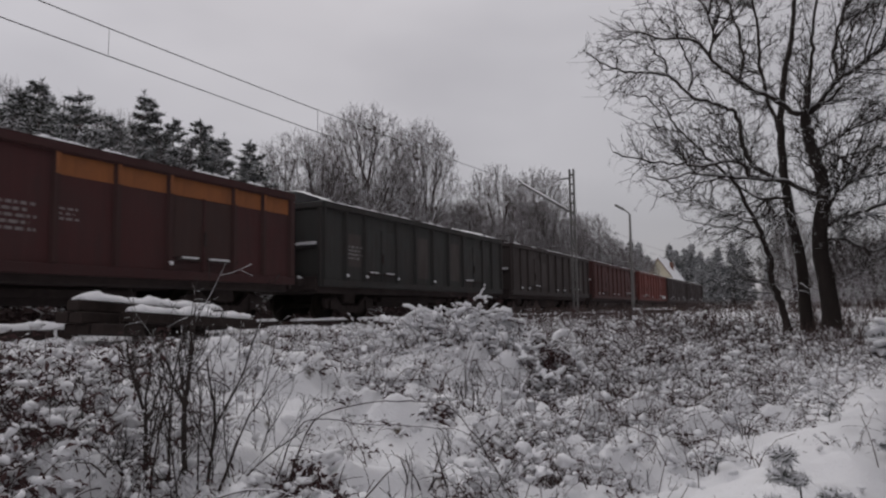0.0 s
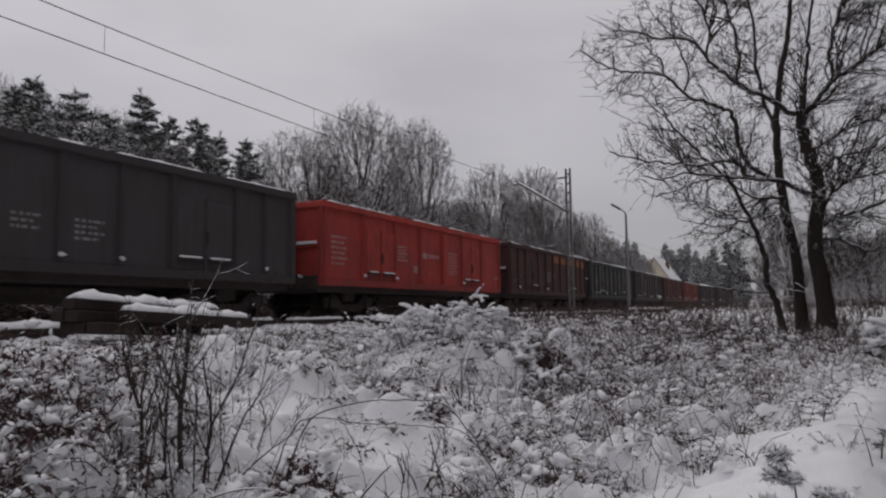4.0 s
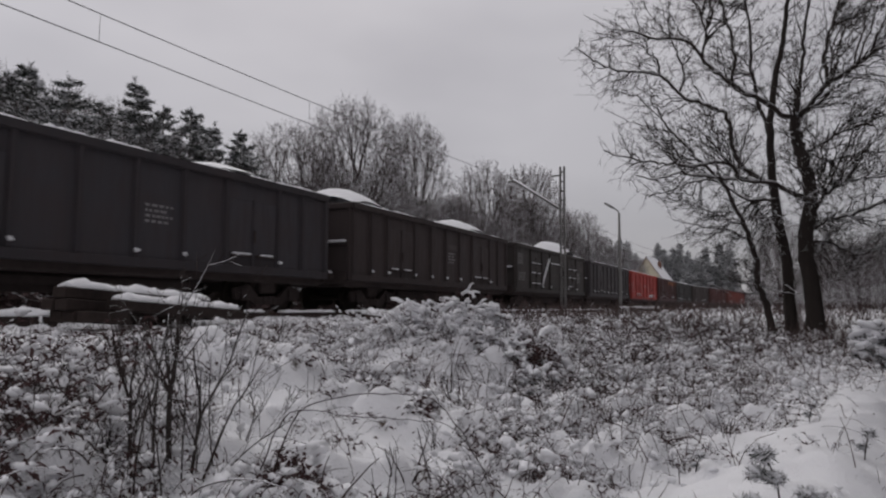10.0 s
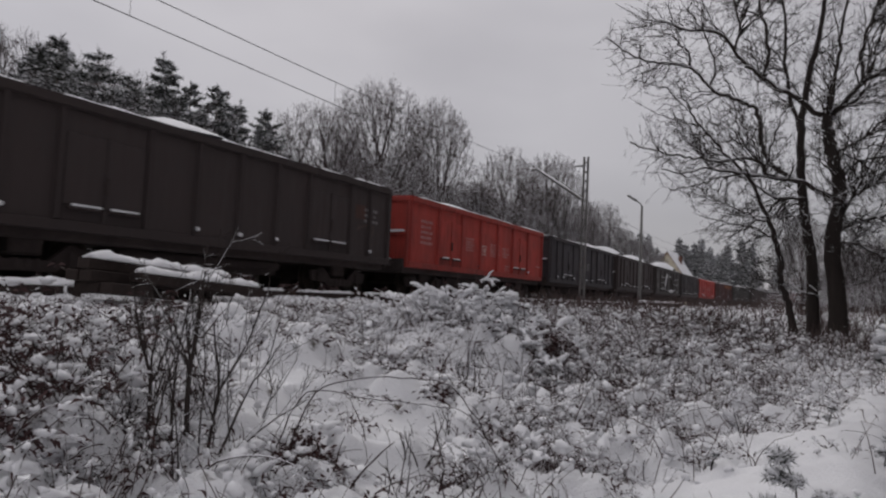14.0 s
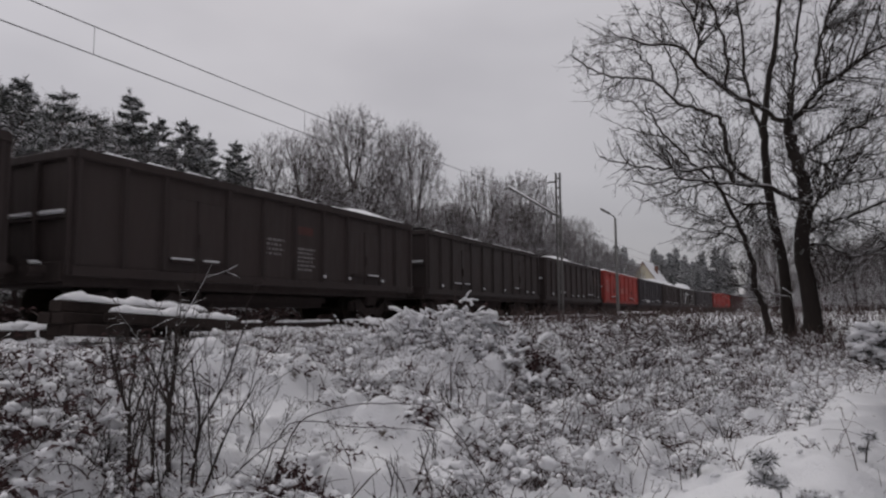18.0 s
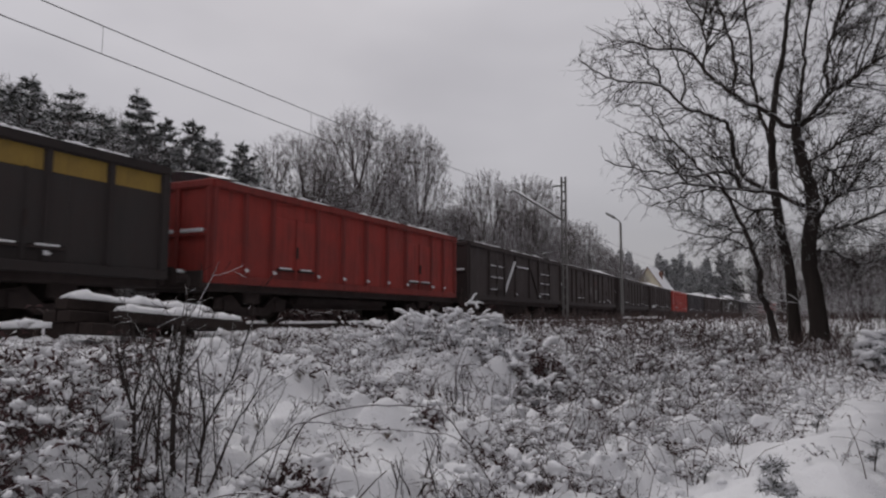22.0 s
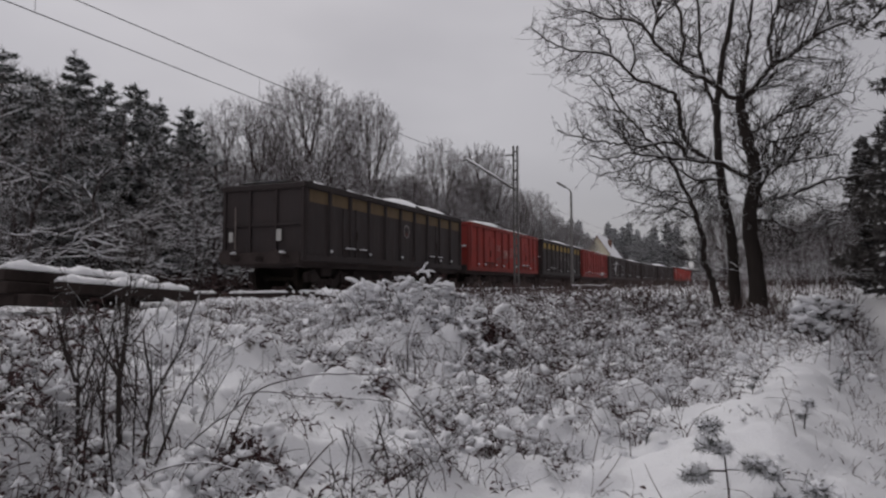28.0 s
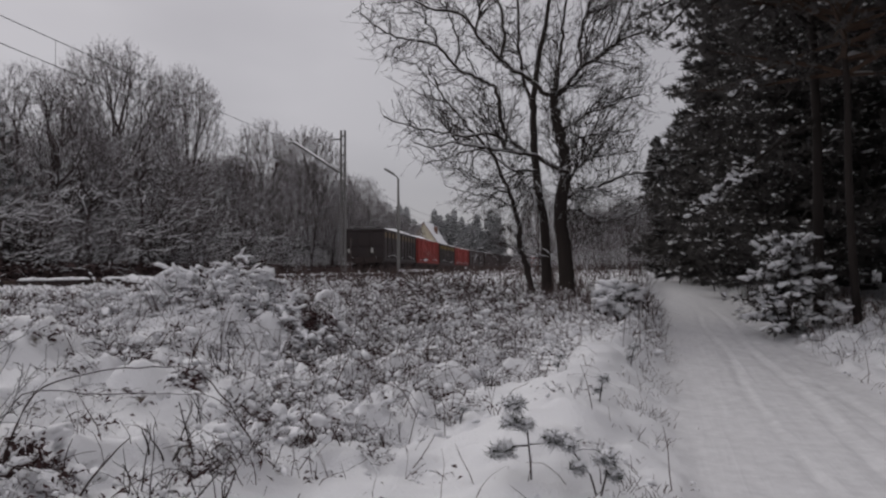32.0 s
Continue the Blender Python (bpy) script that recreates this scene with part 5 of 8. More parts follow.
# ---- sleeper piles ----
def sleeper_pile(m, layout, label, group=""):
    rnd = random.Random(17)
    t = thing("sleeper_pile", m, label, "timber pile", group)
    for y0, y1, x, z in layout:
        w, h = 0.25, 0.15
        me = bevelled((-w / 2, y0, 0), (w / 2, y1, h), "sleeper", M_SLEEPER, 0.015)
        part("sleeper", me, t, "", pose(x, 0, z, 0, rnd.uniform(-2, 2), rnd.uniform(-2, 2)))
    for y0, y1, x, z in layout[-2:]:
        g = Geo()
        n = 26
        pts = [Vector((x + rnd.gauss(0, 0.014), y0 + 0.02 + (y1 - y0 - 0.04) * i / n, z + 0.15)) for i in range(n + 1)]
        g.tube(pts, [0.07] + [0.125 + rnd.gauss(0, 0.007) for _ in range(n - 1)] + [0.07], 12)
        for v in g.v:
            v.z = z + 0.15 + max(-0.004, (v.z - z - 0.15) * (0.75 + 0.7 * noise.noise(Vector((v.x * 9, v.y * 5.1, 2.0))) + 0.45 * noise.noise(Vector((v.x * 17, v.y * 13.0, 5.0)))))
        part("snow_cap", g.mesh("snow_cap", M_SNOW, True), t, "rounded cap of snow")
    return t


sleeper_pile(pose(-8.25, 7.35, 1.24, -3.6, 0, 0), ((-1.4, -0.8, 0.14, 0.0), (-1.4, -0.72, -0.12, 0.0), (-1.4, 0.9, -0.4, 0.0), (-1.5, 1.1, -0.4, 0.15), (-1.5, 1.1, -0.14, 0.15), (-1.5, 1.1, -0.2, 0.31), (-0.95, 1.45, 0.14, 0.18)),
             "stack of old dark railway sleepers capped with snow")
sleeper_pile(pose(-7.2, 39.5, 1.36, 0, 0, 58), ((-1.3, 1.3, 0.1, 0.0), (-1.3, 1.3, -0.2, 0.0)), "low row of old sleepers under snow beside the lamp")
sleeper_pile(pose(-9.4, 6.2, 1.24, 0, 0, -4), ((-2.4, 0.25, 0.0, 0.0),), "single old sleeper lying in the snow")
sleeper_pile(pose(-7.6, 12.4, 1.22, 4, 0, 62), ((-0.5, 0.5, 0.0, 0.0),), "short snow-covered timber offcut")


def timber_edging():
    """An added row of timbers lying end to end, for the snowy near rail and the shadow below it, each under its own
    strip of snow.
    """
    rnd = random.Random(23)
    t = thing("timber_edging", pose(TRACK_X + 1.66, 0, RAIL_Z), "added dark timbers under snow, standing in for the snowy rail and its shadow", "timber edging")
    y = 3.0
    while y < 46:
        ln = rnd.uniform(2.2, 2.7)
        b = part("timber", bevelled((-0.09, 0, -0.14), (0.09, ln, 0.03), "timber", M_SLEEPER, 0.015), t, "", pose(rnd.gauss(0, 0.015), y, rnd.gauss(0, 0.006), 0, 0, rnd.gauss(0, 0.3)))
        g, n = Geo(), 18
        g.tube([Vector((rnd.gauss(0, 0.008), 0.03 + (ln - 0.06) * i / n, 0.03)) for i in range(n + 1)], [0.05] + [0.09 + rnd.gauss(0, 0.006) for _ in range(n - 1)] + [0.05], 10)
        for v in g.v:
            v.z = 0.03 + max(-0.004, (v.z - 0.03) * (0.65 + 0.5 * noise.noise(Vector((v.x * 8, (v.y + y) * 4.0, 1.0)))))
        part("snow_cap", g.mesh("snow_cap", M_SNOW, True), b, "low ridge of snow on the added bar")
        y += ln + rnd.choice((0.04, 0.08, 0.5))


timber_edging()


# ---- the goods train ----
HALF, BODY_LOW, BODY_TOP, HALF_W = 6.4, 0.95, 3.3, 1.45
MESHES = {}


def shared(key, make):
    if key not in MESHES:
        MESHES[key] = make()
    return MESHES[key]


def wheelset_mesh():
    g = Geo()
    prof = ((0.62, 0.10), (0.66, 0.12), (0.68, 0.46), (0.70, 0.485), (0.72, 0.46), (0.82, 0.45), (0.82, 0.40), (0.76, 0.36), (0.76, 0.14), (0.84, 0.12))
    n = 20
    for s in (-1, 1):
        b = len(g.v)
        for x, r in prof:
            for k in range(n):
                a = 2 * math.pi * k / n
                g.v.append(Vector((s * x, r * math.cos(a), r * math.sin(a))))
        for i in range(len(prof) - 1):
            for k in range(n):
                q = (b + i * n + k, b + i * n + (k + 1) % n, b + (i + 1) * n + (k + 1) % n, b + (i + 1) * n + k)
                g.f.append(q if s < 0 else q[::-1])
    g.tube([Vector((-1.0, 0, 0)), Vector((1.0, 0, 0))], [0.08, 0.08], 10)
    return g.mesh("wheelset", M_WHEEL)


def side_frame_mesh():
    g = Geo()
    outline = ((-1.25, 0.62), (-0.75, 0.72), (-0.4, 0.42), (0.4, 0.42), (0.75, 0.72), (1.25, 0.62), (1.2, 0.36), (0.72, 0.34), (0.5, 0.22), (-0.5, 0.22), (-0.72, 0.34), (-1.2, 0.36))
    for x in (-0.06, 0.06):
        for y, z in outline:
            g.v.append(Vector((x, y, z)))
    n = len(outline)
    g.f.append(tuple(range(n)))
    g.f.append(tuple(reversed(range(n, 2 * n))))
    for k in range(n):
        g.f.append((k, k + n, (k + 1) % n + n, (k + 1) % n))
    for y in (-0.9, 0.9):
        g.box((-0.1, y - 0.16, 0.33), (0.12, y + 0.16, 0.6))
    for y in (-0.18, 0.0, 0.18):
        g.tube([Vector((0.02, y, 0.24)), Vector((0.02, y, 0.44))], [0.07, 0.07], 8)
    return g.mesh("side_frame", M_UNDER)


def buffer_mesh():
    g = Geo()
    g.tube([Vector((0, 0, 0)), Vector((0, 0.35, 0))], [0.11, 0.1], 10)
    g.tube([Vector((0, 0.3, 0)), Vector((0, 0.55, 0)), Vector((0, 0.6, 0))], [0.07, 0.08, 0.23], 12)
    return g.mesh("buffer", M_UNDER)


def rib_mesh(z0, z1):
    g = Geo()
    for s, (y0, y1) in ((0, (-0.07, 0.07)),):
        g.v += [Vector(q) for q in ((0, -0.075, z0), (0.085, -0.045, z0 + 0.06), (0.085, 0.045, z0 + 0.06), (0, 0.075, z0), (0, -0.075, z1), (0.085, -0.045, z1), (0.085, 0.045, z1), (0, 0.075, z1))]
    g.f = [(0, 1, 5, 4), (1, 2, 6, 5), (2, 3, 7, 6), (3, 2, 1, 0), (4, 5, 6, 7), (3, 0, 4, 7)]
    return g.mesh("rib", M_PAINT)


def bars_mesh(rows, seed):
    """Rows of lettering too small to read, as short bars. rows: y0, y1, z, height."""
    rnd, g = random.Random(seed), Geo()
    for y0, y1, z, h in rows:
        y = y0
        while y < y1:
            w = rnd.uniform(0.05, 0.16)
            g.box((0, y, z), (0.004, min(y + w, y1), z + h))
            y += w + rnd.uniform(0.03, 0.07)
    return g.mesh("lettering", M_PAINT)


def load_mesh(seed, peaks, low):
    """A snow-covered load in the wagon, heaped at the peaks. peaks: y, height, width."""
    rnd, g = random.Random(seed), Geo()
    nx, ny = 13, 60
    for j in range(ny + 1):
        y = -HALF + 0.1 + (2 * HALF - 0.2) * j / ny
        for i in range(nx + 1):
            x = -HALF_W + 0.07 + (2 * HALF_W - 0.14) * i / nx
            z = low + 0.16 * (1 - (x / HALF_W) ** 2)
            for c, h, w in peaks:
                z += h * math.exp(-((y - c) / w) ** 2) * (1 - 0.7 * (x / HALF_W) ** 2)
            z += 0.05 * noise.noise(Vector((x * 1.5, y * 1.5, seed * 3.1))) + rnd.gauss(0, 0.006)
            g.v.append(Vector((x, y, z)))
    for j in range(ny):
        for i in range(nx):
            a = j * (nx + 1) + i
            g.f.append((a, a + 1, a + nx + 2, a + nx + 1))
    return g.mesh("load", M_SNOW, True)


def ribs_of(style):
    return {"even": (6.31, 5.05, 3.79, 2.52, 1.26, 0.0, -1.26, -2.52, -3.79, -5.05, -6.31), "ten": (6.31, 5.3, 4.32, 2.48, 1.24, 0.0, -1.24, -2.48, -4.32, -5.3, -6.31), "wide": (6.31, 4.4, 2.55, 0.85, -0.85, -2.55, -4.4, -6.31),
            "braced": (6.31, 4.25, 2.42, 1.0, -1.0, -2.42, -4.25, -6.31)}[style]


def bar_mesh(y0, z0, y1, z1, wide, deep, name, material):
    """A flat bar on the side of a wagon from one point to another."""
    g, a = Geo(), Vector((0, y1 - y0, z1 - z0))
    u = a.normalized().cross(Vector((1, 0, 0))) * wide / 2
    p0, p1 = Vector((0, y0, z0)), Vector((0, y1, z1))
    q = (p0 - u, p0 + u, p1 + u, p1 - u)
    g.v = list(q) + [v + Vector((deep, 0, 0)) for v in q]
    g.f = [(0, 1, 2, 3), (7, 6, 5, 4), (0, 4, 5, 1), (1, 5, 6, 2), (2, 6, 7, 3), (3, 7, 4, 0)]
    return g.mesh(name, material)


def rim_snow_mesh(k, ln):
    """A low ragged ridge of snow, ln metres long, for a wagon's top rail."""
    g, n = Geo(), 12
    hs = [max(0.0, 0.02 + 0.045 * (0.5 + noise.noise(Vector((k * 3.7, i * 0.7, 0.5))))) * min(1.0, i / 1.5, (n - i) / 1.5) for i in range(n + 1)]
    for i in range(n + 1):
        for x, u in ((-0.075, -0.05), (-0.05, 0.7), (0.0, 1.0), (0.045, 0.7), (0.07, -0.05)):
            g.v.append(Vector((x, ln * i / n, hs[i] * u if u > 0 else -0.004)))
    for i in range(n):
        for j in range(4):
            a = i * 5 + j
            g.f.append((a, a + 1, a + 6, a + 5))
    return g.mesh("rim_snow", M_SNOW, True)


def wagon(spec, index):
    col, style = spec["col"], spec.get("style", "ten")
    t = thing("goods_wagon", Matrix(), spec["label"], "wagon", "wagons of the goods train")
    low, top, w = BODY_LOW, BODY_TOP, HALF_W
    rnd = random.Random(100 + index)
    dim = tuple(0.75 * c for c in col)
    rim = spec.get("rim", dim)
    ribs = ribs_of(style)
    for s in (1, -1):
        turn = pose(0, 0, 0, 0, 0, 180 if s < 0 else 0)
        part("side_wall", shared("side", lambda: bevelled((w - 0.045, -HALF, low + 0.16), (w, HALF, top - 0.1), "side_wall", M_PAINT, 0.006)), t, m=turn, color=col)
        part("top_rail", shared("rail", lambda: bevelled((w - 0.07, -HALF - 0.02, top - 0.2), (w + 0.1, HALF + 0.02, top), "top_rail", M_PAINT, 0.03, 2)), t, m=turn, color=rim)
        part("sill", shared("sill", lambda: bevelled((w - 0.15, -HALF, low), (w + 0.06, HALF, low + 0.19), "sill", M_PAINT, 0.012)), t, m=turn, color=spec.get("sill", dim))
        for k, y in enumerate(ribs):
            r = part("rib", shared("rib", lambda: rib_mesh(low + 0.15, top - 0.19)), t, m=turn @ pose(w, y, 0), color=spec.get("rib", dim))
            if spec.get("band") and 0 < k < len(ribs) - 1 and not spec.get("plain_ribs") and y > spec.get("band_from", -9):
                part("rib_stripe", shared("ribstripe", lambda: bevelled((0.086, -0.045, 2.72), (0.092, 0.045, 3.1), "rib_stripe", M_PAINT, 0.002)), r, "", color=spec["band"])
            if s > 0 and 0 < k < len(ribs) - 1 and rnd.random() < 0.6:
                part("foot_snow", shared(("lump", k % 3), lambda: snow_lump(k)), r, "lump of snow on the rib's foot", pose(0.1, 0, low + 0.32))
        if spec.get("band"):
            for k in range(len(ribs) - 1):
                y1, y0 = ribs[k] - 0.08, ribs[k + 1] + 0.08
                if spec.get("band_from", -9) > y0:
                    continue
                ln = round(y1 - y0, 3)
                me = shared(("band", ln), lambda: bevelled((w, 0, 2.72), (w + 0.008, ln, 3.1), "stripe_panel", M_PAINT, 0.002))
                part("stripe_panel", me, t, "painted stripe panel", turn @ pose(0, y0, 0), spec["band"])
        # two pairs of doors on each side
        for c in (-3.4, 3.4):
            for h in (-1, 1):
                d = part("door", shared(("door", h), lambda: bevelled((w + 0.002, min(0, h * 0.84) + 0.015, low + 0.46), (w + 0.035, max(0, h * 0.84) - 0.015, low + 1.75), "door", M_PAINT, 0.015)), t, m=turn @ pose(0, c, 0), color=spec.get("door", col))
                part("kick_panel", shared(("kick", h), lambda: bevelled((w + 0.002, min(0, h * 0.84) + 0.015, low + 0.19), (w + 0.02, max(0, h * 0.84) - 0.015, low + 0.44), "kick_panel", M_PAINT, 0.008)), d, "", None, tuple(0.55 * c for c in spec["col"]))
                for z in ((0.42, 0.95, 1.45) if style == "braced" else (0.42,)):
                    part("latch_bar", shared("latch", lambda: bevelled((w + 0.03, -0.33, -0.02), (w + 0.09, 0.33, 0.03), "latch_bar", M_UNDER, 0.01)), d, m=pose(0, h * 0.42, low + z))
                    if s > 0 and rnd.random() < 0.85:
                        ln = rnd.choice((0.22, 0.3))
                        part("snow_ledge", shared(("ledge", ln), lambda: bevelled((w + 0.035, -ln, 0.03), (w + 0.105, ln, 0.07), "snow_ledge", M_SNOW, 0.014)), d, "line of snow on the latch bar", pose(0, h * 0.42 + rnd.uniform(-0.05, 0.05), low + z))
            part("hinge_post", shared("hinge", lambda: bevelled((w + 0.01, -0.035, low + 0.2), (w + 0.06, 0.035, low + 1.78), "hinge_post", M_PAINT, 0.01)), t, m=turn @ pose(0, c, 0), color=dim)
            part("door_handle", shared("handle", lambda: bevelled((w + 0.06, -0.03, low + 0.75), (w + 0.11, 0.03, low + 1.05), "door_handle", M_UNDER, 0.01)), t, m=turn @ pose(0, c, 0))
        if style == "braced":
            for y0, y1 in ((-2.38, -1.08), (2.38, 1.08)):
                b = part("brace", shared(("brace", y0), lambda: bar_mesh(y0, low + 0.3, y1, top - 0.55, 0.11, 0.08, "brace", M_PAINT)), t, m=turn @ pose(w, 0, 0), color=dim)
                if s > 0 and y0 < 0:
                    part("brace_snow", shared("bracesnow", lambda: bar_mesh(y0 - 0.03, low + 0.36, y1 - 0.03, top - 0.52, 0.07, 0.09, "brace_snow", M_SNOW)), b, "strip of snow along the brace", pose(0.005, 0, 0.03))
            part("cross_bar", shared("crossbar", lambda: bar_mesh(-0.9, top - 0.75, 0.9, top - 0.75, 0.06, 0.07, "cross_bar", M_PAINT)), t, m=turn @ pose(w, 0, 0), color=dim)
            if s > 0:
                part("bar_snow", shared("barsnow", lambda: bar_mesh(-0.85, top - 0.70, 0.8, top - 0.70, 0.045, 0.075, "bar_snow", M_SNOW)), t, "line of snow on the cross bar", pose(w, 0, 0))
    for e in (-1, 1):
        turn = pose(0, 0, 0, 0, 0, 180 if e < 0 else 0)
        part("end_wall", shared("end", lambda: bevelled((-w, HALF - 0.05, low), (w, HALF, top - 0.1), "end_wall", M_PAINT, 0.01)), t, m=turn, color=col)
        part("end_rail", shared("endrail", lambda: bevelled((-w - 0.06, HALF - 0.08, top - 0.2), (w + 0.06, HALF + 0.09, top - 0.01), "end_rail", M_PAINT, 0.03)), t, m=turn, color=rim)
        for x in (-1.42, -0.48, 0.48, 1.42):
            part("end_rib", shared("endrib", lambda: bevelled((-0.055, HALF, low), (0.055, HALF + 0.09, top - 0.19), "end_rib", M_PAINT, 0.015)), t, m=turn @ pose(x, 0, 0), color=dim)
        for x0, x1 in ((-1.36, -0.54), (-0.42, 0.42), (0.54, 1.36)):
            b = part("end_bar", shared(("endbar", x0), lambda: bevelled((x0, HALF, -0.04), (x1, HALF + 0.08, 0.04), "end_bar", M_PAINT, 0.012)), t, m=turn @ pose(0, 0, 2.05), color=dim)
            if spec.get("tail") and e < 0:
                continue
            part("bar_snow", shared(("endsnow", x0), lambda: bevelled((x0 + 0.03, HALF, 0.04), (x1 - 0.05, HALF + 0.12, 0.125), "bar_snow", M_SNOW, 0.035, 2)), b, "snow on the end bar")
        part("headstock", shared("head", lambda: bevelled((-1.35, HALF, 0.85), (1.35, HALF + 0.12, 1.22), "headstock", M_UNDER, 0.02)), t, m=turn)
        for x in (-0.875, 0.875):
            b = part("buffer", shared("buffer", buffer_mesh), t, m=turn @ pose(x, HALF + 0.1, 1.06))
            part("buffer_snow", shared(("bsnow", x), lambda: snow_lump(7 + int(x * 3), 1.9)), b, "snow lying on the buffer", pose(0, 0.2, 0.13))
        part("coupling", shared("coupling", lambda: bevelled((-0.09, HALF + 0.1, 0.95), (0.09, HALF + 0.5, 1.1), "coupling", M_UNDER, 0.03)), t, m=turn)
        part("grab_rail", shared("grab", lambda: bar_mesh(HALF + 0.05, 1.3, HALF + 0.05, 2.6, 0.03, 0.03, "grab_rail", M_PAINT)), t, m=turn @ pose(0.95, 0.06, 0), color=(0.25, 0.22, 0.2))
        bogie = part("bogie_bolster", shared("bolster", lambda: bevelled((-1.05, -0.3, 0.5), (1.05, 0.3, 0.85), "bogie_bolster", M_UNDER, 0.04)), t, m=pose(0, e * 4.5, 0))
        for s in (-1, 1):
            part("side_frame", shared("sframe", side_frame_mesh), bogie, m=pose(s * 1.02, 0, 0, 0, 0, 180 if s < 0 else 0))
        for a in (-0.9, 0.9):
            part("wheelset", shared("wheelset", wheelset_mesh), t, m=pose(0, e * 4.5 + a, 0.46))
    for s in (1, -1):
        y = -HALF + rnd.uniform(0.1, 0.8)
        while y < HALF - 0.5:
            k = rnd.randrange(6)
            ln = 0.5 + 0.35 * k
            if y + ln > HALF:
                break
            part("rim_snow", shared(("rim", k), lambda: rim_snow_mesh(k, ln)), t, "ragged strip of snow on the top rail", pose(s * (w + 0.015), y, top))
            y += ln + rnd.choice((0.05, 0.15, 0.6, 1.4))
    part("floor_frame", shared("frame", lambda: bevelled((-0.9, -HALF, 0.78), (1.3, HALF, 1.2), "floor_frame", M_UNDER, 0.03)), t)
    part("brake_gear", shared("brake", lambda: bevelled((-0.1, -2.7, 0.42), (0.9, 2.3, 0.85), "brake_gear", M_UNDER, 0.14, 2)), t)
    part("load", load_mesh(index + 40, spec.get("peaks", ()), spec.get("fill", 3.22)), t, "load in the wagon under fresh snow")
    for args in spec.get("bars", ()):
        tagged(part("lettering", bars_mesh(args, index), t, "faint white lettering", pose(w + 0.003, 0, 0), tuple(0.6 * c + 0.24 for c in col)), kind="stuff")
    for k, y in enumerate(spec.get("scrawl", ())):
        g, r2 = Geo(), random.Random(index * 7 + k)
        a0, pts = r2.uniform(0, 6), []
        for q in range(26):
            u = q / 25
            pts.append(Vector((0.012, y - 0.5 + 1.0 * u + 0.22 * math.sin(9 * u + a0), spec.get("scrawl_z", 1.9) + 0.42 * math.sin(5.5 * u + a0) * math.cos(2.1 * u + k))))
        g.tube(pts, [0.03] * 26, 4)
        for v in g.v:
            v.x = 0.004 + 0.1 * v.x
        part("scrawl", g.mesh("scrawl", M_PAINT), t, "looping graffiti stroke", pose(w, 0, 0), spec.get("scrawl_col", (0.10, 0.092, 0.08)))
    for y0, z0, y1, z1, c, lab in spec.get("patches", ()):
        part("patch", bevelled((w, y0, z0), (w + 0.006, y1, z1), "patch", M_PAINT, 0.002), t, lab, color=c)
    if spec.get("emblem") is not None:
        y, g = spec["emblem"], Geo()
        for k in range(32):
            a = 2 * math.pi * k / 32
            for r in (0.2, 0.27 if k % 4 < 2 else 0.24):
                for x in (w + 0.002, w + 0.01):
                    g.v.append(Vector((x, y + r * math.sin(a), 2.3 + r * math.cos(a))))
        for k in range(32):
            p, q = 4 * k, 4 * ((k + 1) % 32)
            g.f += [(p + 1, p + 3, q + 3, q + 1), (p + 3, p + 2, q + 2, q + 3), (p, p + 1, q + 1, q)]
        part("emblem", g.mesh("emblem", M_PAINT), t, "round emblem like a cog wheel", color=(0.26, 0.25, 0.245))
        me = bevelled((w, y - 0.13, 2.12), (w + 0.006, y + 0.13, 2.24), "emblem_field", M_PAINT, 0.002)
        part("emblem_field", me, t, "red field of the emblem", color=(0.12, 0.045, 0.035))
    if spec.get("tail"):
        part("tail_board", bevelled((0.55, -HALF - 0.13, 1.55), (0.72, -HALF - 0.1, 1.9), "tail_board", M_LETTER, 0.005), t, "small white tail board")
        part("tail_board", bevelled((-1.2, -HALF - 0.13, 1.55), (-1.05, -HALF - 0.1, 1.85), "tail_board", M_LETTER, 0.005), t, "small white tail board")
    return t


def snow_lump(seed, wide=1.0):
    g = Geo()
    g.blob((0, 0, 0.01), 0.055 * wide, 0.065 * wide, 0.045, random.Random(seed), 0.4)
    return g.mesh("snow_lump", M_SNOW, True)


RED, DARK, BLACK = (0.42, 0.04, 0.029), (0.037, 0.031, 0.03), (0.03, 0.03, 0.029)


def block(y, z, wide=0.75, rows=4, h=0.055):
    """A block of small lettering, its middle at y, its top row at z."""
    return tuple((y - wide / 2, y + wide / 2 - 0.12 * (k % 2), z - k * h * 2, h) for k in range(rows))


GREY, FADED = (0.20, 0.20, 0.19), (0.07, 0.065, 0.06)
PALE = (0.62, 0.42, 0.38)
# a square logo drawn as a plain pale frame round two pale bars
LOGO = ((-0.86, 2.08, -0.19, 2.13, PALE, "pale frame of the logo"), (-0.86, 1.75, -0.19, 1.8, PALE, "pale frame of the logo"), (-0.86, 1.8, -0.81, 2.08, PALE, "pale frame of the logo"), (-0.24, 1.8, -0.19, 2.08, PALE, "pale frame of the logo"),
        (-0.72, 1.85, -0.57, 2.03, PALE, "plain pale mark of the logo"), (-0.46, 1.85, -0.31, 2.03, PALE, "plain pale mark of the logo"))
WAGONS = []
WAGONS.append(dict(col=DARK, label="dark grimy open goods wagon with a snowy load"))
WAGONS.append(dict(col=DARK, label="dark grimy open goods wagon with a snowy load", peaks=((3, 0.3, 1.5),)))
WAGONS.append(dict(col=(0.20, 0.045, 0.032), label="rust-red open goods wagon with a snowy load"))
WAGONS.append(dict(col=(0.09, 0.028, 0.024), label="rust-brown open goods wagon with a snowy load"))
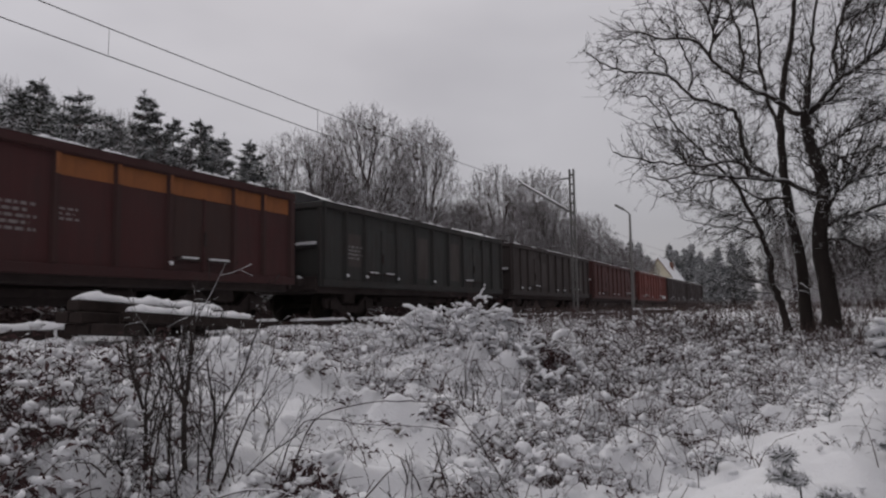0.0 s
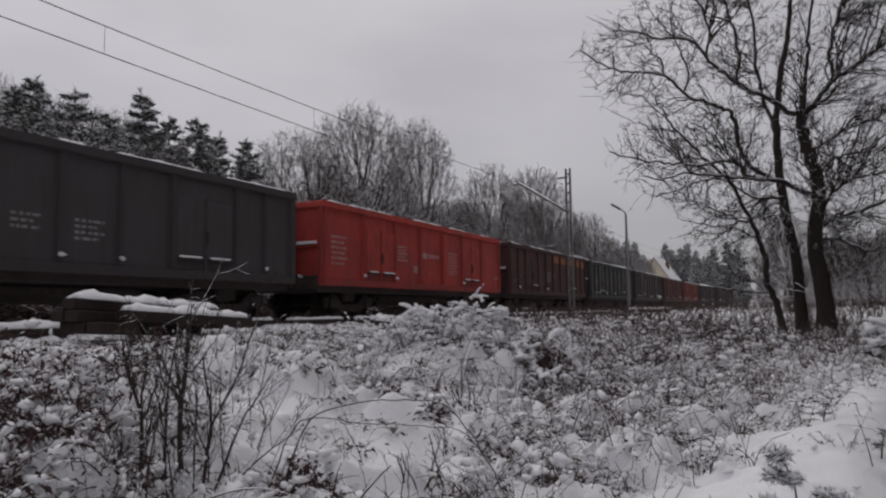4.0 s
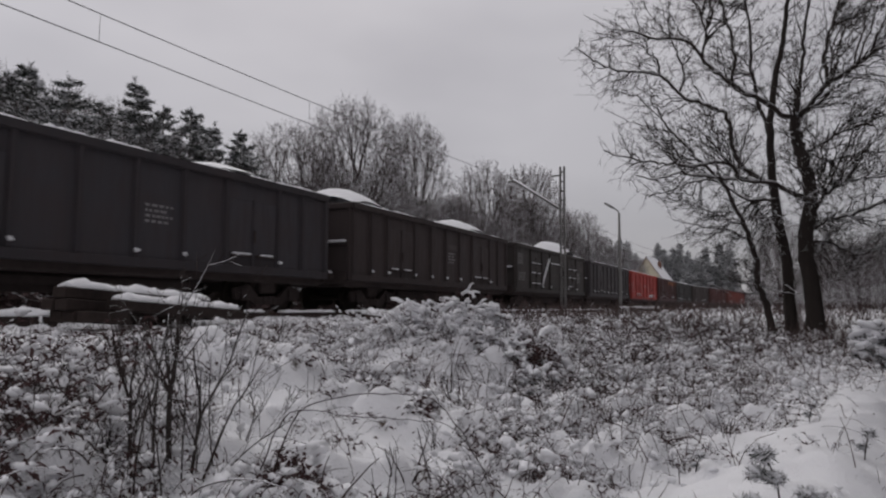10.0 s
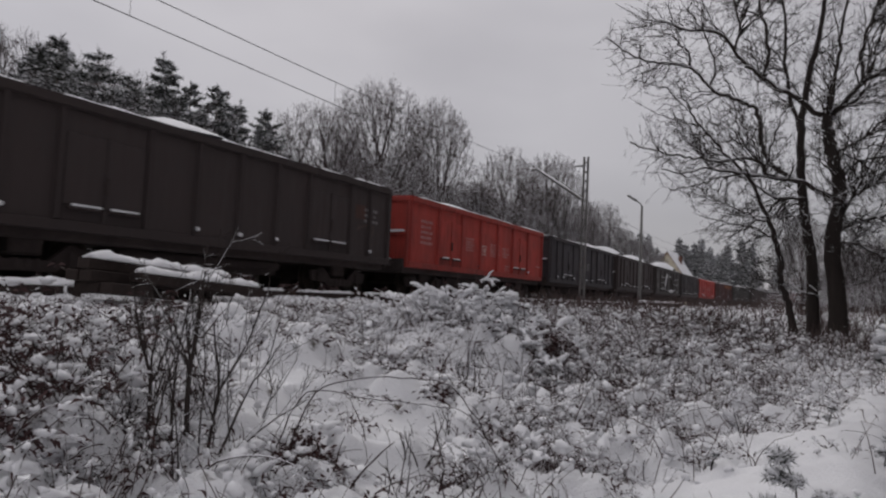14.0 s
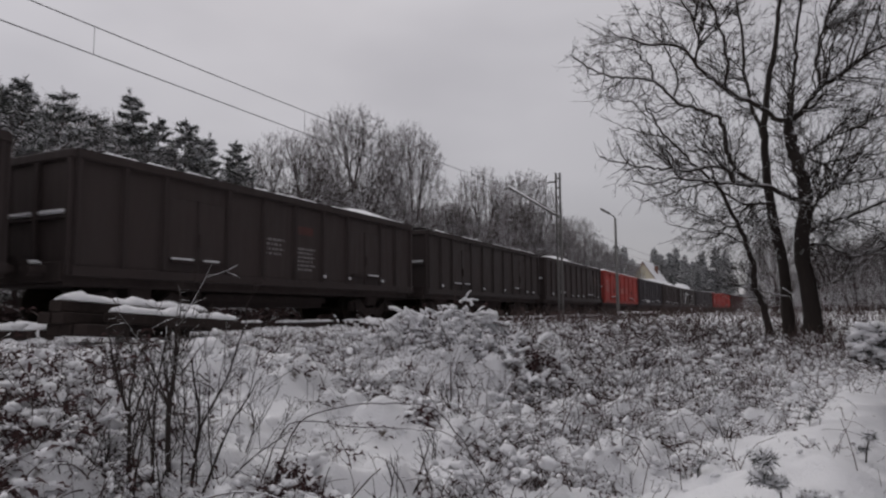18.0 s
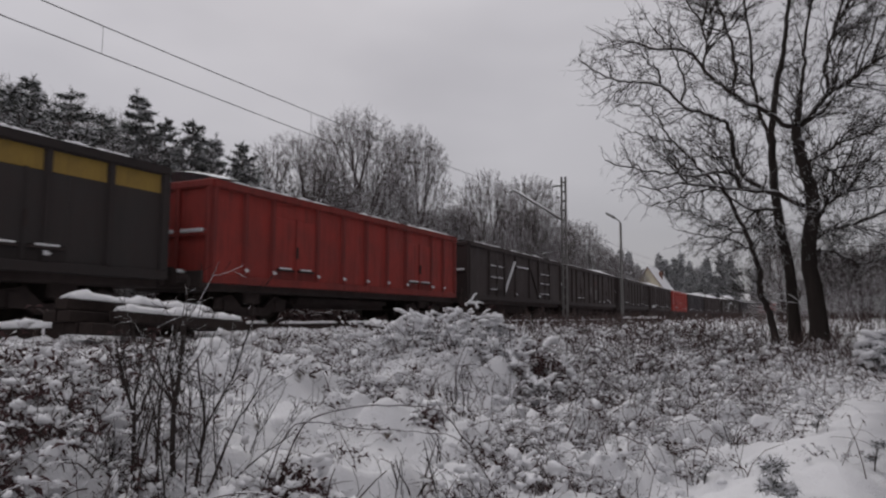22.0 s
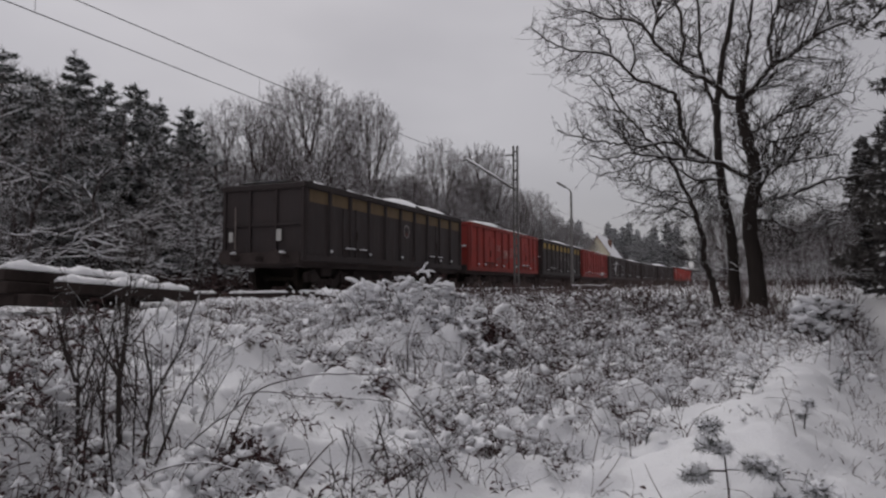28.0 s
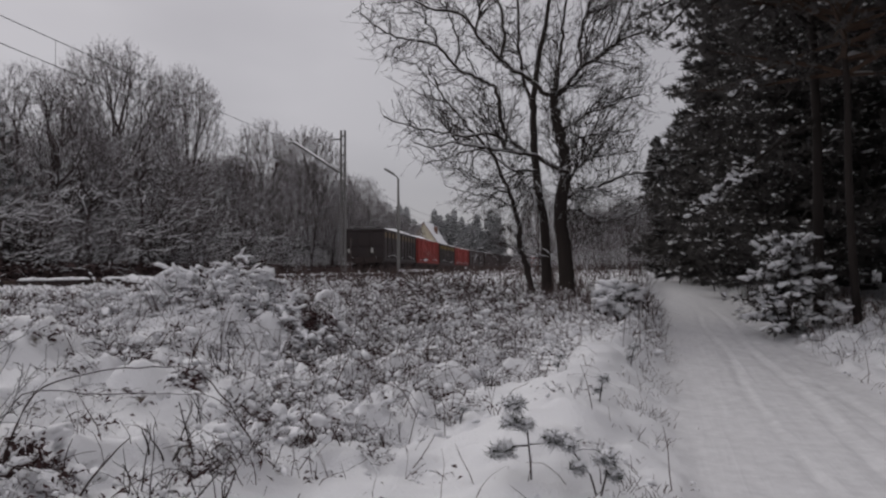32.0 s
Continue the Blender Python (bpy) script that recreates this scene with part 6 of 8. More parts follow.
WAGONS.append(dict(col=(0.045, 0.041, 0.038), label="dark open goods wagon with pale patches", patches=((-2.2, 1.4, -1.5, 2.6, FADED, "pale repaired panel"), (4.5, 1.3, 4.8, 2.9, GREY, "pale repaired strip"))))
WAGONS.append(dict(col=(0.034, 0.043, 0.04), label="dark green open goods wagon with pale repaired panels", peaks=((-6.0, 0.35, 0.8), (4.8, 0.3, 1.0)), bars=[block(-4.8, 2.1)],
         patches=((-5.2, 1.55, -4.5, 2.5, FADED, "pale repaired panel"), (1.4, 1.35, 2.2, 2.75, FADED, "pale repaired panel"), (-1.1, 1.35, -0.3, 2.75, FADED, "pale repaired panel"))))
WAGONS.append(dict(col=(0.065, 0.018, 0.018), band=(0.32, 0.115, 0.035), rib=(0.05, 0.02, 0.018), band_from=-0.5, label="brown open goods wagon with an orange top stripe", bars=[block(-0.68, 2.1, 0.72, 5), block(0.28, 2.1, 0.45, 3, 0.045)],
         door=(0.045, 0.022, 0.018), scrawl=(-5.3, -4.1, -3.7, -2.9, -2.6, -1.8, -1.5)))
WAGONS.append(dict(col=RED, style="wide", rim=(0.5, 0.05, 0.034), rib=(0.34, 0.032, 0.024), label="bright red open goods wagon with white lettering", bars=[block(1.8, 2.32, 0.75, 8), ((-0.2, 0.62, 2.08, 0.13),), block(-2.0, 2.3, 0.62, 5), block(-5.6, 2.3, 0.75, 6, 0.075), block(6.0, 1.55, 0.5, 1)],
         patches=((-0.6, 2.04, -0.28, 2.24, (0.5, 0.3, 0.27), "faded square logo"), (-1.25, 1.5, -0.98, 1.75, (0.4, 0.25, 0.22), "faded square mark"))))
WAGONS.append(dict(col=(0.048, 0.05, 0.053), label="dark grey open goods wagon", bars=[block(0.6, 1.9, 0.6, 4), block(-0.6, 1.9, 0.5, 3)]))
WAGONS.append(dict(col=(0.038, 0.039, 0.035), style="braced", label="dark open goods wagon with braced sides and a heap of snow", peaks=((3.3, 0.85, 1.3),), bars=[block(4.9, 2.25, 0.8, 6), block(-5.6, 2.75, 0.8, 5), block(-5.4, 1.85, 1.0, 4)],
         scrawl=(-0.3, 0.1), scrawl_col=(0.062, 0.058, 0.055), patches=((5.2, 2.4, 6.1, 2.7, FADED, "pale repaired panel"),)))
WAGONS.append(dict(col=DARK, label="dark open goods wagon heaped with snow at the ends", peaks=((3.2, 0.55, 1.2), (-5.2, 0.6, 1.1)), bars=[block(0.6, 2.2, 0.6, 4)], patches=((0.3, 2.38, 1.05, 2.56, FADED, "yellowed chalk mark"),)))
WAGONS.append(dict(col=(0.038, 0.04, 0.047), label="dark open goods wagon with a level snowy load", fill=3.28, peaks=((3.1, 0.3, 0.9),), bars=[block(0.6, 2.2, 0.7, 4)]))
WAGONS.append(dict(col=(0.45, 0.046, 0.031), style="wide", rim=(0.4, 0.043, 0.03), rib=(0.36, 0.036, 0.026), label="orange-red open goods wagon with white lettering", bars=[block(-1.75, 2.25, 0.7, 5), block(0.66, 2.2, 0.95, 6, 0.045), block(1.83, 2.12, 0.7, 4), block(2.05, 1.4, 0.5, 3, 0.045), block(-5.2, 2.5, 0.8, 5, 0.09), block(5.95, 1.58, 0.5, 1)],
         patches=LOGO, peaks=((-2, 0.3, 1.0), (5.9, 0.25, 0.8))))
WAGONS.append(dict(col=DARK, scrawl=(3.2, 5.2), scrawl_col=(0.075, 0.05, 0.04), label="dark open goods wagon with faded graffiti", peaks=((-1.0, 0.4, 1.2),), bars=[block(5.4, 2.45, 0.7, 3, 0.08)], patches=((4.6, 2.2, 5.1, 2.6, (0.07, 0.03, 0.02), "smeared brown graffiti"),)))
WAGONS.append(dict(col=(0.037, 0.033, 0.031), label="dark open goods wagon with a snowy load", fill=3.3))
WAGONS.append(dict(col=(0.04, 0.033, 0.031), label="dark open goods wagon with faded lettering", peaks=((4.5, 0.35, 1.1),), bars=[block(-0.83, 2.1, 0.8, 4, 0.06), block(0.5, 1.95, 0.8, 6)], patches=((0.0, 2.36, 0.8, 2.58, (0.09, 0.03, 0.025), "smeared red paint"),)))
WAGONS.append(dict(col=DARK, style="braced", label="dark open goods wagon with braced sides", fill=3.28))
WAGONS.append(dict(col=(0.36, 0.038, 0.028), rib=(0.24, 0.03, 0.024), label="red open goods wagon with grimy ribs", fill=3.28, peaks=((5, 0.2, 1.0), (-5.8, 0.25, 0.8))))
WAGONS.append(dict(col=BLACK, style="even", band=(0.33, 0.22, 0.045), rim=(0.014, 0.014, 0.014), plain_ribs=True, emblem=-0.6, label="black open goods wagon with a yellow top stripe and round emblem", bars=[block(1.9, 2.3, 0.7, 6), block(-3.4, 2.25, 0.8, 4), block(0.7, 2.2, 0.6, 2)], fill=3.26, peaks=((1.5, 0.3, 0.9),)))
WAGONS.append(dict(col=(0.40, 0.042, 0.03), rib=(0.26, 0.03, 0.024), scrawl=(-2.0, -1.6, -0.75, -0.4, 1.4, 1.75, 2.5, 2.75, 5.6, 5.9), scrawl_z=1.6, scrawl_col=(0.16, 0.105, 0.095), label="red open goods wagon with pale lettering and grey graffiti", fill=3.28, bars=[block(-1.75, 2.3, 0.7, 3), block(0.66, 2.25, 0.9, 6, 0.045), block(1.55, 2.2, 0.55, 4, 0.045)], patches=LOGO, peaks=((-1.6, 0.35, 1.1), (3.0, 0.25, 0.8))))
WAGONS.append(dict(col=(0.028, 0.026, 0.026), style="even", band=(0.15, 0.105, 0.05), rim=(0.016, 0.015, 0.015), plain_ribs=True, emblem=0.6, tail=True, label="dark last wagon with a faded yellow stripe and tail boards", fill=3.22, peaks=((2.0, 0.45, 0.9), (4.6, 0.4, 0.6))))
FIRST, PITCH = -6, 14.04
TRAIN = [wagon(w, i) for i, w in enumerate(WAGONS)]
# metres that the leading edge of the brown wagon has gone along the track, every two seconds
TRAVEL = (13.95, 27.98, 42.22, 56.76, 71.29, 86.08, 101.04, 116.36, 131.82, 147.38, 162.9, 178.67, 194.58, 210.47, 226.53, 242.67, 258.8)


def gone(t):
    i = min(int(t // 2), 15)
    u = t / 2 - i
    y = TRAVEL
    m0 = (y[i + 1] - y[i - 1]) / 2 if i > 0 else y[1] - y[0]
    m1 = (y[i + 2] - y[i]) / 2 if i < 15 else y[16] - y[15]
    return (2 * u**3 - 3 * u**2 + 1) * y[i] + (u**3 - 2 * u * u + u) * m0 + (3 * u * u - 2 * u**3) * y[i + 1] + (u**3 - u * u) * m1


# ---- undergrowth ----
def bent(p, d, length, n, sag, rnd, wob=0.12):
    """Points of a stem that starts along d and bows under its weight."""
    pts = [p.copy()]
    for i in range(n):
        d = (d + Vector((rnd.gauss(0, wob), rnd.gauss(0, wob), rnd.gauss(0, wob) - sag))).normalized()
        p = p + d * (length / n)
        pts.append(p.copy())
    return pts


def field_spots(count, rnd, x0, x1, y0, y1, near=1.0):
    """Places in the rough field, denser near the path than far off."""
    out = []
    while len(out) < count:
        u = rnd.random() ** near
        x, y = rnd.uniform(x0, x1), y0 + (y1 - y0) * u
        if rnd.random() < roughness(x, y) ** 2 * (1 - 0.93 * open_snow(x, y)) and abs(lateral(x, y)) > 2.6 and math.hypot(x, y) > 3.0 and x > -0.55 - 1.9 * y:
            out.append((x, y))
    return out


def dabs(g, pts, w, rnd):
    """Broken streaks of snow along a stem."""
    for i in range(len(pts) - 1):
        if rnd.random() < 0.75:
            a = pts[i].lerp(pts[i + 1], rnd.uniform(0.0, 0.3))
            b = pts[i].lerp(pts[i + 1], rnd.uniform(0.6, 1.0))
            s = w * rnd.uniform(0.5, 1.3)
            m = a.lerp(b, rnd.uniform(0.3, 0.7)) + Vector((rnd.gauss(0, s * 0.5), rnd.gauss(0, s * 0.5), s * 0.3))
            g.tube([a + Vector((0, 0, s * 0.4)), m + Vector((0, 0, s * 0.4)), b + Vector((0, 0, s * 0.2))], [s * 0.5, s * rnd.uniform(0.8, 1.3), s * rnd.uniform(0.2, 0.6)], 5)


def frond(g, q, size, rnd, wide=0.1):
    """A narrow withered leaf, folded once and hanging."""
    u = Vector((rnd.gauss(0, 1), rnd.gauss(0, 1), rnd.gauss(0.1, 0.6))).normalized()
    v = u.cross(Vector((rnd.gauss(0, 1), rnd.gauss(0, 1), rnd.gauss(0, 1)))).normalized() * size * wide * rnd.uniform(0.6, 1.4)
    m = q + u * size * 0.55
    e = m + (u + Vector((0, 0, -0.8))).normalized() * size * 0.5
    n = len(g.v)
    g.v += [q, m + v, m - v, e]
    g.f += [(n, n + 1, n + 2), (n + 2, n + 1, n + 3)]


def undergrowth():
    rnd = random.Random(77)
    stalks, leaves, clumps, stems = Geo(), Geo(), Geo(), Geo()
    # dry stalks standing in the snow
    for x, y in field_spots(15000, rnd, -10, 9.0, 0.8, 24.0, 1.15):
        thick = 0.5 + 0.5 * noise.noise(Vector((x * 0.45, y * 0.45, 3.0)))
        if rnd.random() > (max(0.1, thick - 0.27) * 3.0 if y < 8 else 0.12 + thick ** 1.4 * 1.5) * (0.25 + 1.6 * hollow(x, y)):
            continue
        z = ground_z(x, y)
        h = rnd.uniform(0.12, 0.5) * (0.6 + thick) * (1.0 if y > 6 else 0.75) * (1 - 0.6 * sm(4.6, 6.0, -x))
        a = rnd.uniform(0, 6.28)
        pts = bent(Vector((x, y, z - 0.03)), Vector((0.35 * math.cos(a), 0.35 * math.sin(a), 1)).normalized(), h, 3, rnd.uniform(0.0, 0.25), rnd, 0.16)
        r = rnd.uniform(0.0016, 0.004) * (1 + y / 16)
        stalks.tube(pts, [r, r * 0.9, r * 0.7, r * 0.4], 3, cap=False)
        for _ in range(rnd.choice((0, 0, 1, 2, 3))):
            q = pts[rnd.choice((1, 2, 3))] + Vector((rnd.gauss(0, 0.02), rnd.gauss(0, 0.02), 0))
            frond(leaves, q, rnd.uniform(0.025, 0.07) * (1 + y / 25), rnd, 0.07)
    # crossing dead stems with snow lying along them
    for x, y in field_spots(1700, rnd, -9.5, 8.5, 0.8, 21.0, 1.1):
        z = ground_z(x, y)
        a = rnd.uniform(0, 6.28)
        e = rnd.uniform(0.1, 1.2)
        pts = bent(Vector((x, y, z - 0.02)), Vector((math.cos(a), math.sin(a), e)).normalized(), rnd.uniform(0.3, 1.0) * (1 - 0.5 * sm(4.6, 6.0, -x)), 6, rnd.uniform(0.15, 0.35), rnd, 0.12)
        r = rnd.uniform(0.003, 0.008)
        stems.tube(pts, [r * (1 - 0.1 * i) for i in range(7)], 4, cap=False)
        i = rnd.choice((2, 3, 4))
        if rnd.random() < 0.6 and abs((pts[i + 1] - pts[i - 1]).normalized().z) < 0.55:
            dabs(clumps, [q + Vector((0, 0, r)) for q in pts[i - 1:i + 2]], rnd.uniform(0.012, 0.028), rnd)
    # tussocks: dark withered plants under lumps of snow
    for x, y in field_spots(560, rnd, -9, 1.5, 1.2, 14.0, 1.2):
        thick = 0.5 + 0.5 * noise.noise(Vector((x * 0.45, y * 0.45, 3.0)))
        if thick < rnd.uniform(0.36, 0.58) or x < -5.6 - 0.2 * rnd.random():
            continue
        z = ground_z(x, y)
        w, h = rnd.uniform(0.1, 0.24), rnd.uniform(0.1, 0.26)
        for k in range(int(26 * w / 0.17)):
            frond(leaves, Vector((x + rnd.gauss(0, w * 0.8), y + rnd.gauss(0, w * 0.8), z + h * rnd.random() ** 1.3 - 0.02)), rnd.uniform(0.05, 0.12), rnd, 0.06)
        for k in range(9):
            a = rnd.uniform(0, 6.28)
            pts = bent(Vector((x + rnd.gauss(0, w * 0.5), y + rnd.gauss(0, w * 0.5), z - 0.02)), Vector((0.7 * math.cos(a), 0.7 * math.sin(a), 1)).normalized(), h * rnd.uniform(0.9, 2.0), 5, 0.14, rnd, 0.2)
            r = rnd.uniform(0.002, 0.005)
            stems.tube(pts, [r, r, r * 0.9, r * 0.7, r * 0.5, r * 0.3], 3, cap=False)
            dabs(clumps, pts[2:], rnd.uniform(0.01, 0.02), rnd)
        for k in range(rnd.choice((1, 2, 3, 4))):
            s = w * rnd.uniform(0.1, 0.3)
            clumps.lump((x + rnd.gauss(0, w * 0.7), y + rnd.gauss(0, w * 0.7), z + h * rnd.uniform(0.3, 0.95)), s * rnd.uniform(0.9, 2.2), s, s * rnd.uniform(0.45, 0.8), rnd, 7, 10, 0.8)
    # dark matted plants in the hollows of the near field, each under a ragged edge of snow
    for x, y in field_spots(2600, rnd, -7.5, 1.0, 2.4, 10.5, 1.2):
        if hollow(x, y) < rnd.uniform(0.36, 0.68) or open_snow(x, y) > rnd.uniform(0.2, 1.2):
            continue
        z = ground_z(x, y)
        w = rnd.uniform(0.05, 0.14)
        for k in range(int(12 + 90 * w)):
            a, q = rnd.uniform(0, 6.28), Vector((x + rnd.gauss(0, w), y + rnd.gauss(0, w * 0.7), z + rnd.uniform(-0.01, 0.07)))
            if k % 3:
                frond(leaves, q, rnd.uniform(0.03, 0.08), rnd, 0.16)
            else:
                pts = bent(q, Vector((math.cos(a), math.sin(a), 0.8)).normalized(), rnd.uniform(0.08, 0.3), 4, 0.3, rnd, 0.25)
                stems.tube(pts, [0.0028, 0.0026, 0.002, 0.0016, 0.001], 3, cap=False)
                if rnd.random() < 0.45:
                    dabs(clumps, pts[1:], rnd.uniform(0.007, 0.016), rnd)
    # snow caught on the weeds
    for x, y in field_spots(3000, rnd, -10, 8.5, 0.8, 22.0, 1.1):
        z = ground_z(x, y)
        if y < 9 and 0.5 + 0.5 * noise.noise(Vector((x * 0.45, y * 0.45, 3.0))) < rnd.uniform(0.3, 0.5):
            continue
        s = rnd.uniform(0.012, 0.036) * (1 + y / 22)
        if rnd.random() < 0.06:
            s *= 1.5
        clumps.lump((x, y, z + rnd.uniform(-0.02, 0.16) * (1 - 0.8 * sm(4.8, 6.2, -x))), s * rnd.uniform(0.8, 1.9), s * rnd.uniform(0.8, 1.4), s * rnd.uniform(0.5, 0.9), rnd, 5, 6, 0.7)
    # the dense brown weeds farther out
    for x, y in field_spots(8600, rnd, -7.0, 1.2, 6.5, 19.5):
        if y < 9.5 and rnd.random() > sm(-4.2, -1.8, x) * sm(5.5, 9.5, y) + 0.1:
            continue
        z = ground_z(x, y)
        a = rnd.uniform(0, 6.28)
        pts = bent(Vector((x, y, z - 0.03)), Vector((1.0 * math.cos(a), 1.0 * math.sin(a), 1)).normalized(), rnd.uniform(0.2, 0.65), 5, 0.32, rnd, 0.22)
        r = rnd.uniform(0.0025, 0.006)
        stalks.tube(pts, [r, r, r * 0.9, r * 0.8, r * 0.6, r * 0.5], 3, cap=False)
        if rnd.random() < 0.5:
            frond(leaves, pts[rnd.choice((2, 3, 4))], rnd.uniform(0.05, 0.13), rnd, 0.12)
        if rnd.random() < 0.7:
            dabs(clumps, pts[1:5], rnd.uniform(0.008, 0.022), rnd)
    # tall dry grass from the oak to the end of the field
    for k in range(2900):
        x, y = rnd.uniform(-9, 5), 17 + 30 * rnd.random() ** 1.2
        if lateral(x, y) < 3.6 or x > path_left(y) - 0.3:
            continue
        a = rnd.uniform(0, 6.28)
        pts = bent(Vector((x, y, base_z(x, y) - 0.05)), Vector((0.35 * math.cos(a), 0.35 * math.sin(a), 1)).normalized(), rnd.uniform(0.25, 0.85), 3, 0.06, rnd, 0.14)
        r = rnd.uniform(0.005, 0.012)
        stalks.tube(pts, [r, r, r * 0.8, r * 0.5], 3, cap=False)
        if rnd.random() < 0.12:
            dabs(clumps, pts[1:3], rnd.uniform(0.015, 0.035), rnd)
    for nm, g, mat, lab in (("dead_weeds", stalks, M_WEED, "dry brown weed stalks sticking out of the snow"), ("weed_leaves", leaves, M_LEAF, "withered brown leaves on the weeds"),
                            ("snow_clumps", clumps, M_SNOW, "clumps of snow caught on the weeds"), ("dead_stems", stems, M_STALK, "bent bramble stems dusted with snow")):
        tagged(new(nm, g.mesh(nm, mat, nm == "snow_clumps")), lab, "undergrowth", kind="stuff")


undergrowth()


def leafy_brambles():
    """Low bramble bushes that keep their dark withered leaves."""
    rnd = random.Random(31)
    for x, y, w, h in ((-4.25, 2.25, 0.32, 0.5), (-4.6, 2.75, 0.4, 0.55), (-5.0, 3.4, 0.42, 0.55), (-3.95, 2.6, 0.34, 0.42), (-3.65, 2.2, 0.3, 0.4), (-5.4, 4.3, 0.35, 0.35), (-4.6, 5.6, 0.3, 0.35), 
                       (-5.6, 2.6, 0.4, 0.45), (-4.2, 6.6, 0.3, 0.3), (-3.2, 5.9, 0.25, 0.25), (-1.9, 9.0, 0.5, 0.35), (-0.9, 10.5, 0.5, 0.35)) + (
                       (-2.9, 10.8, 0.6, 0.5), (-2.2, 12.0, 0.7, 0.5), (-1.2, 13.5, 0.7, 0.55), (-3.6, 13.0, 0.8, 0.6), (-0.4, 15.5, 0.7, 0.6), (-2.2, 16.0, 0.9, 0.6), (-4.4, 16.5, 0.9, 0.6), (-1.6, 18.6, 0.6, 0.6), (-3.2, 19.6, 0.7, 0.7)):
        t = thing("bramble_bush", pose(x, y, ground_z(x, y) - 0.05), "low bramble bush with withered leaves and caught snow", "bramble", "bramble bushes in the field")
        stem, leaf, white = Geo(), Geo(), Geo()
        for k in range(26):
            a = rnd.uniform(0, 6.28)
            pts = bent(Vector((rnd.gauss(0, w * 0.4), rnd.gauss(0, w * 0.4), 0)), Vector((0.8 * math.cos(a), 0.8 * math.sin(a), 1)).normalized(), h * rnd.uniform(0.7, 1.7), 5, 0.16, rnd, 0.14)
            r = rnd.uniform(0.003, 0.007) * (1 + y / 25)
            stem.tube(pts, [r * (1 - 0.12 * i) for i in range(6)], 3, cap=False)
            for i in range(2, 6):
                for _ in range(6 if x < -4 and y < 4 else 3):
                    q = pts[i] + Vector((rnd.gauss(0, 0.03), rnd.gauss(0, 0.03), rnd.gauss(-0.01, 0.02)))
                    frond(leaf, q, rnd.uniform(0.04, 0.08) * (1 + y / 30), rnd, 0.16)
                if rnd.random() < 0.3:
                    s = rnd.uniform(0.012, 0.034) * (1 + y / 30)
                    white.lump(pts[i] + Vector((0, 0, s * 0.4)), s * rnd.uniform(1.0, 1.8), s, s * 0.7, rnd, 6, 8, 0.6)
            i = rnd.choice((2, 3, 4))
            if rnd.random() < 0.8 and abs((pts[i + 1] - pts[i - 1]).normalized().z) < 0.6:
                ww = rnd.uniform(0.01, 0.022) * (1 + y / 16)
                dabs(white, pts[i - 1:i + 2], ww, rnd)
        part("stem_tangle", stem.mesh("stem_tangle", M_STALK), t)
        part("foliage", leaf.mesh("foliage", M_LEAF), t, "dark red-brown withered leaves")
        tagged(part("caught_snow", white.mesh("caught_snow", M_SNOW, True), t, "snow caught in the tangle"), kind="stuff")


leafy_brambles()


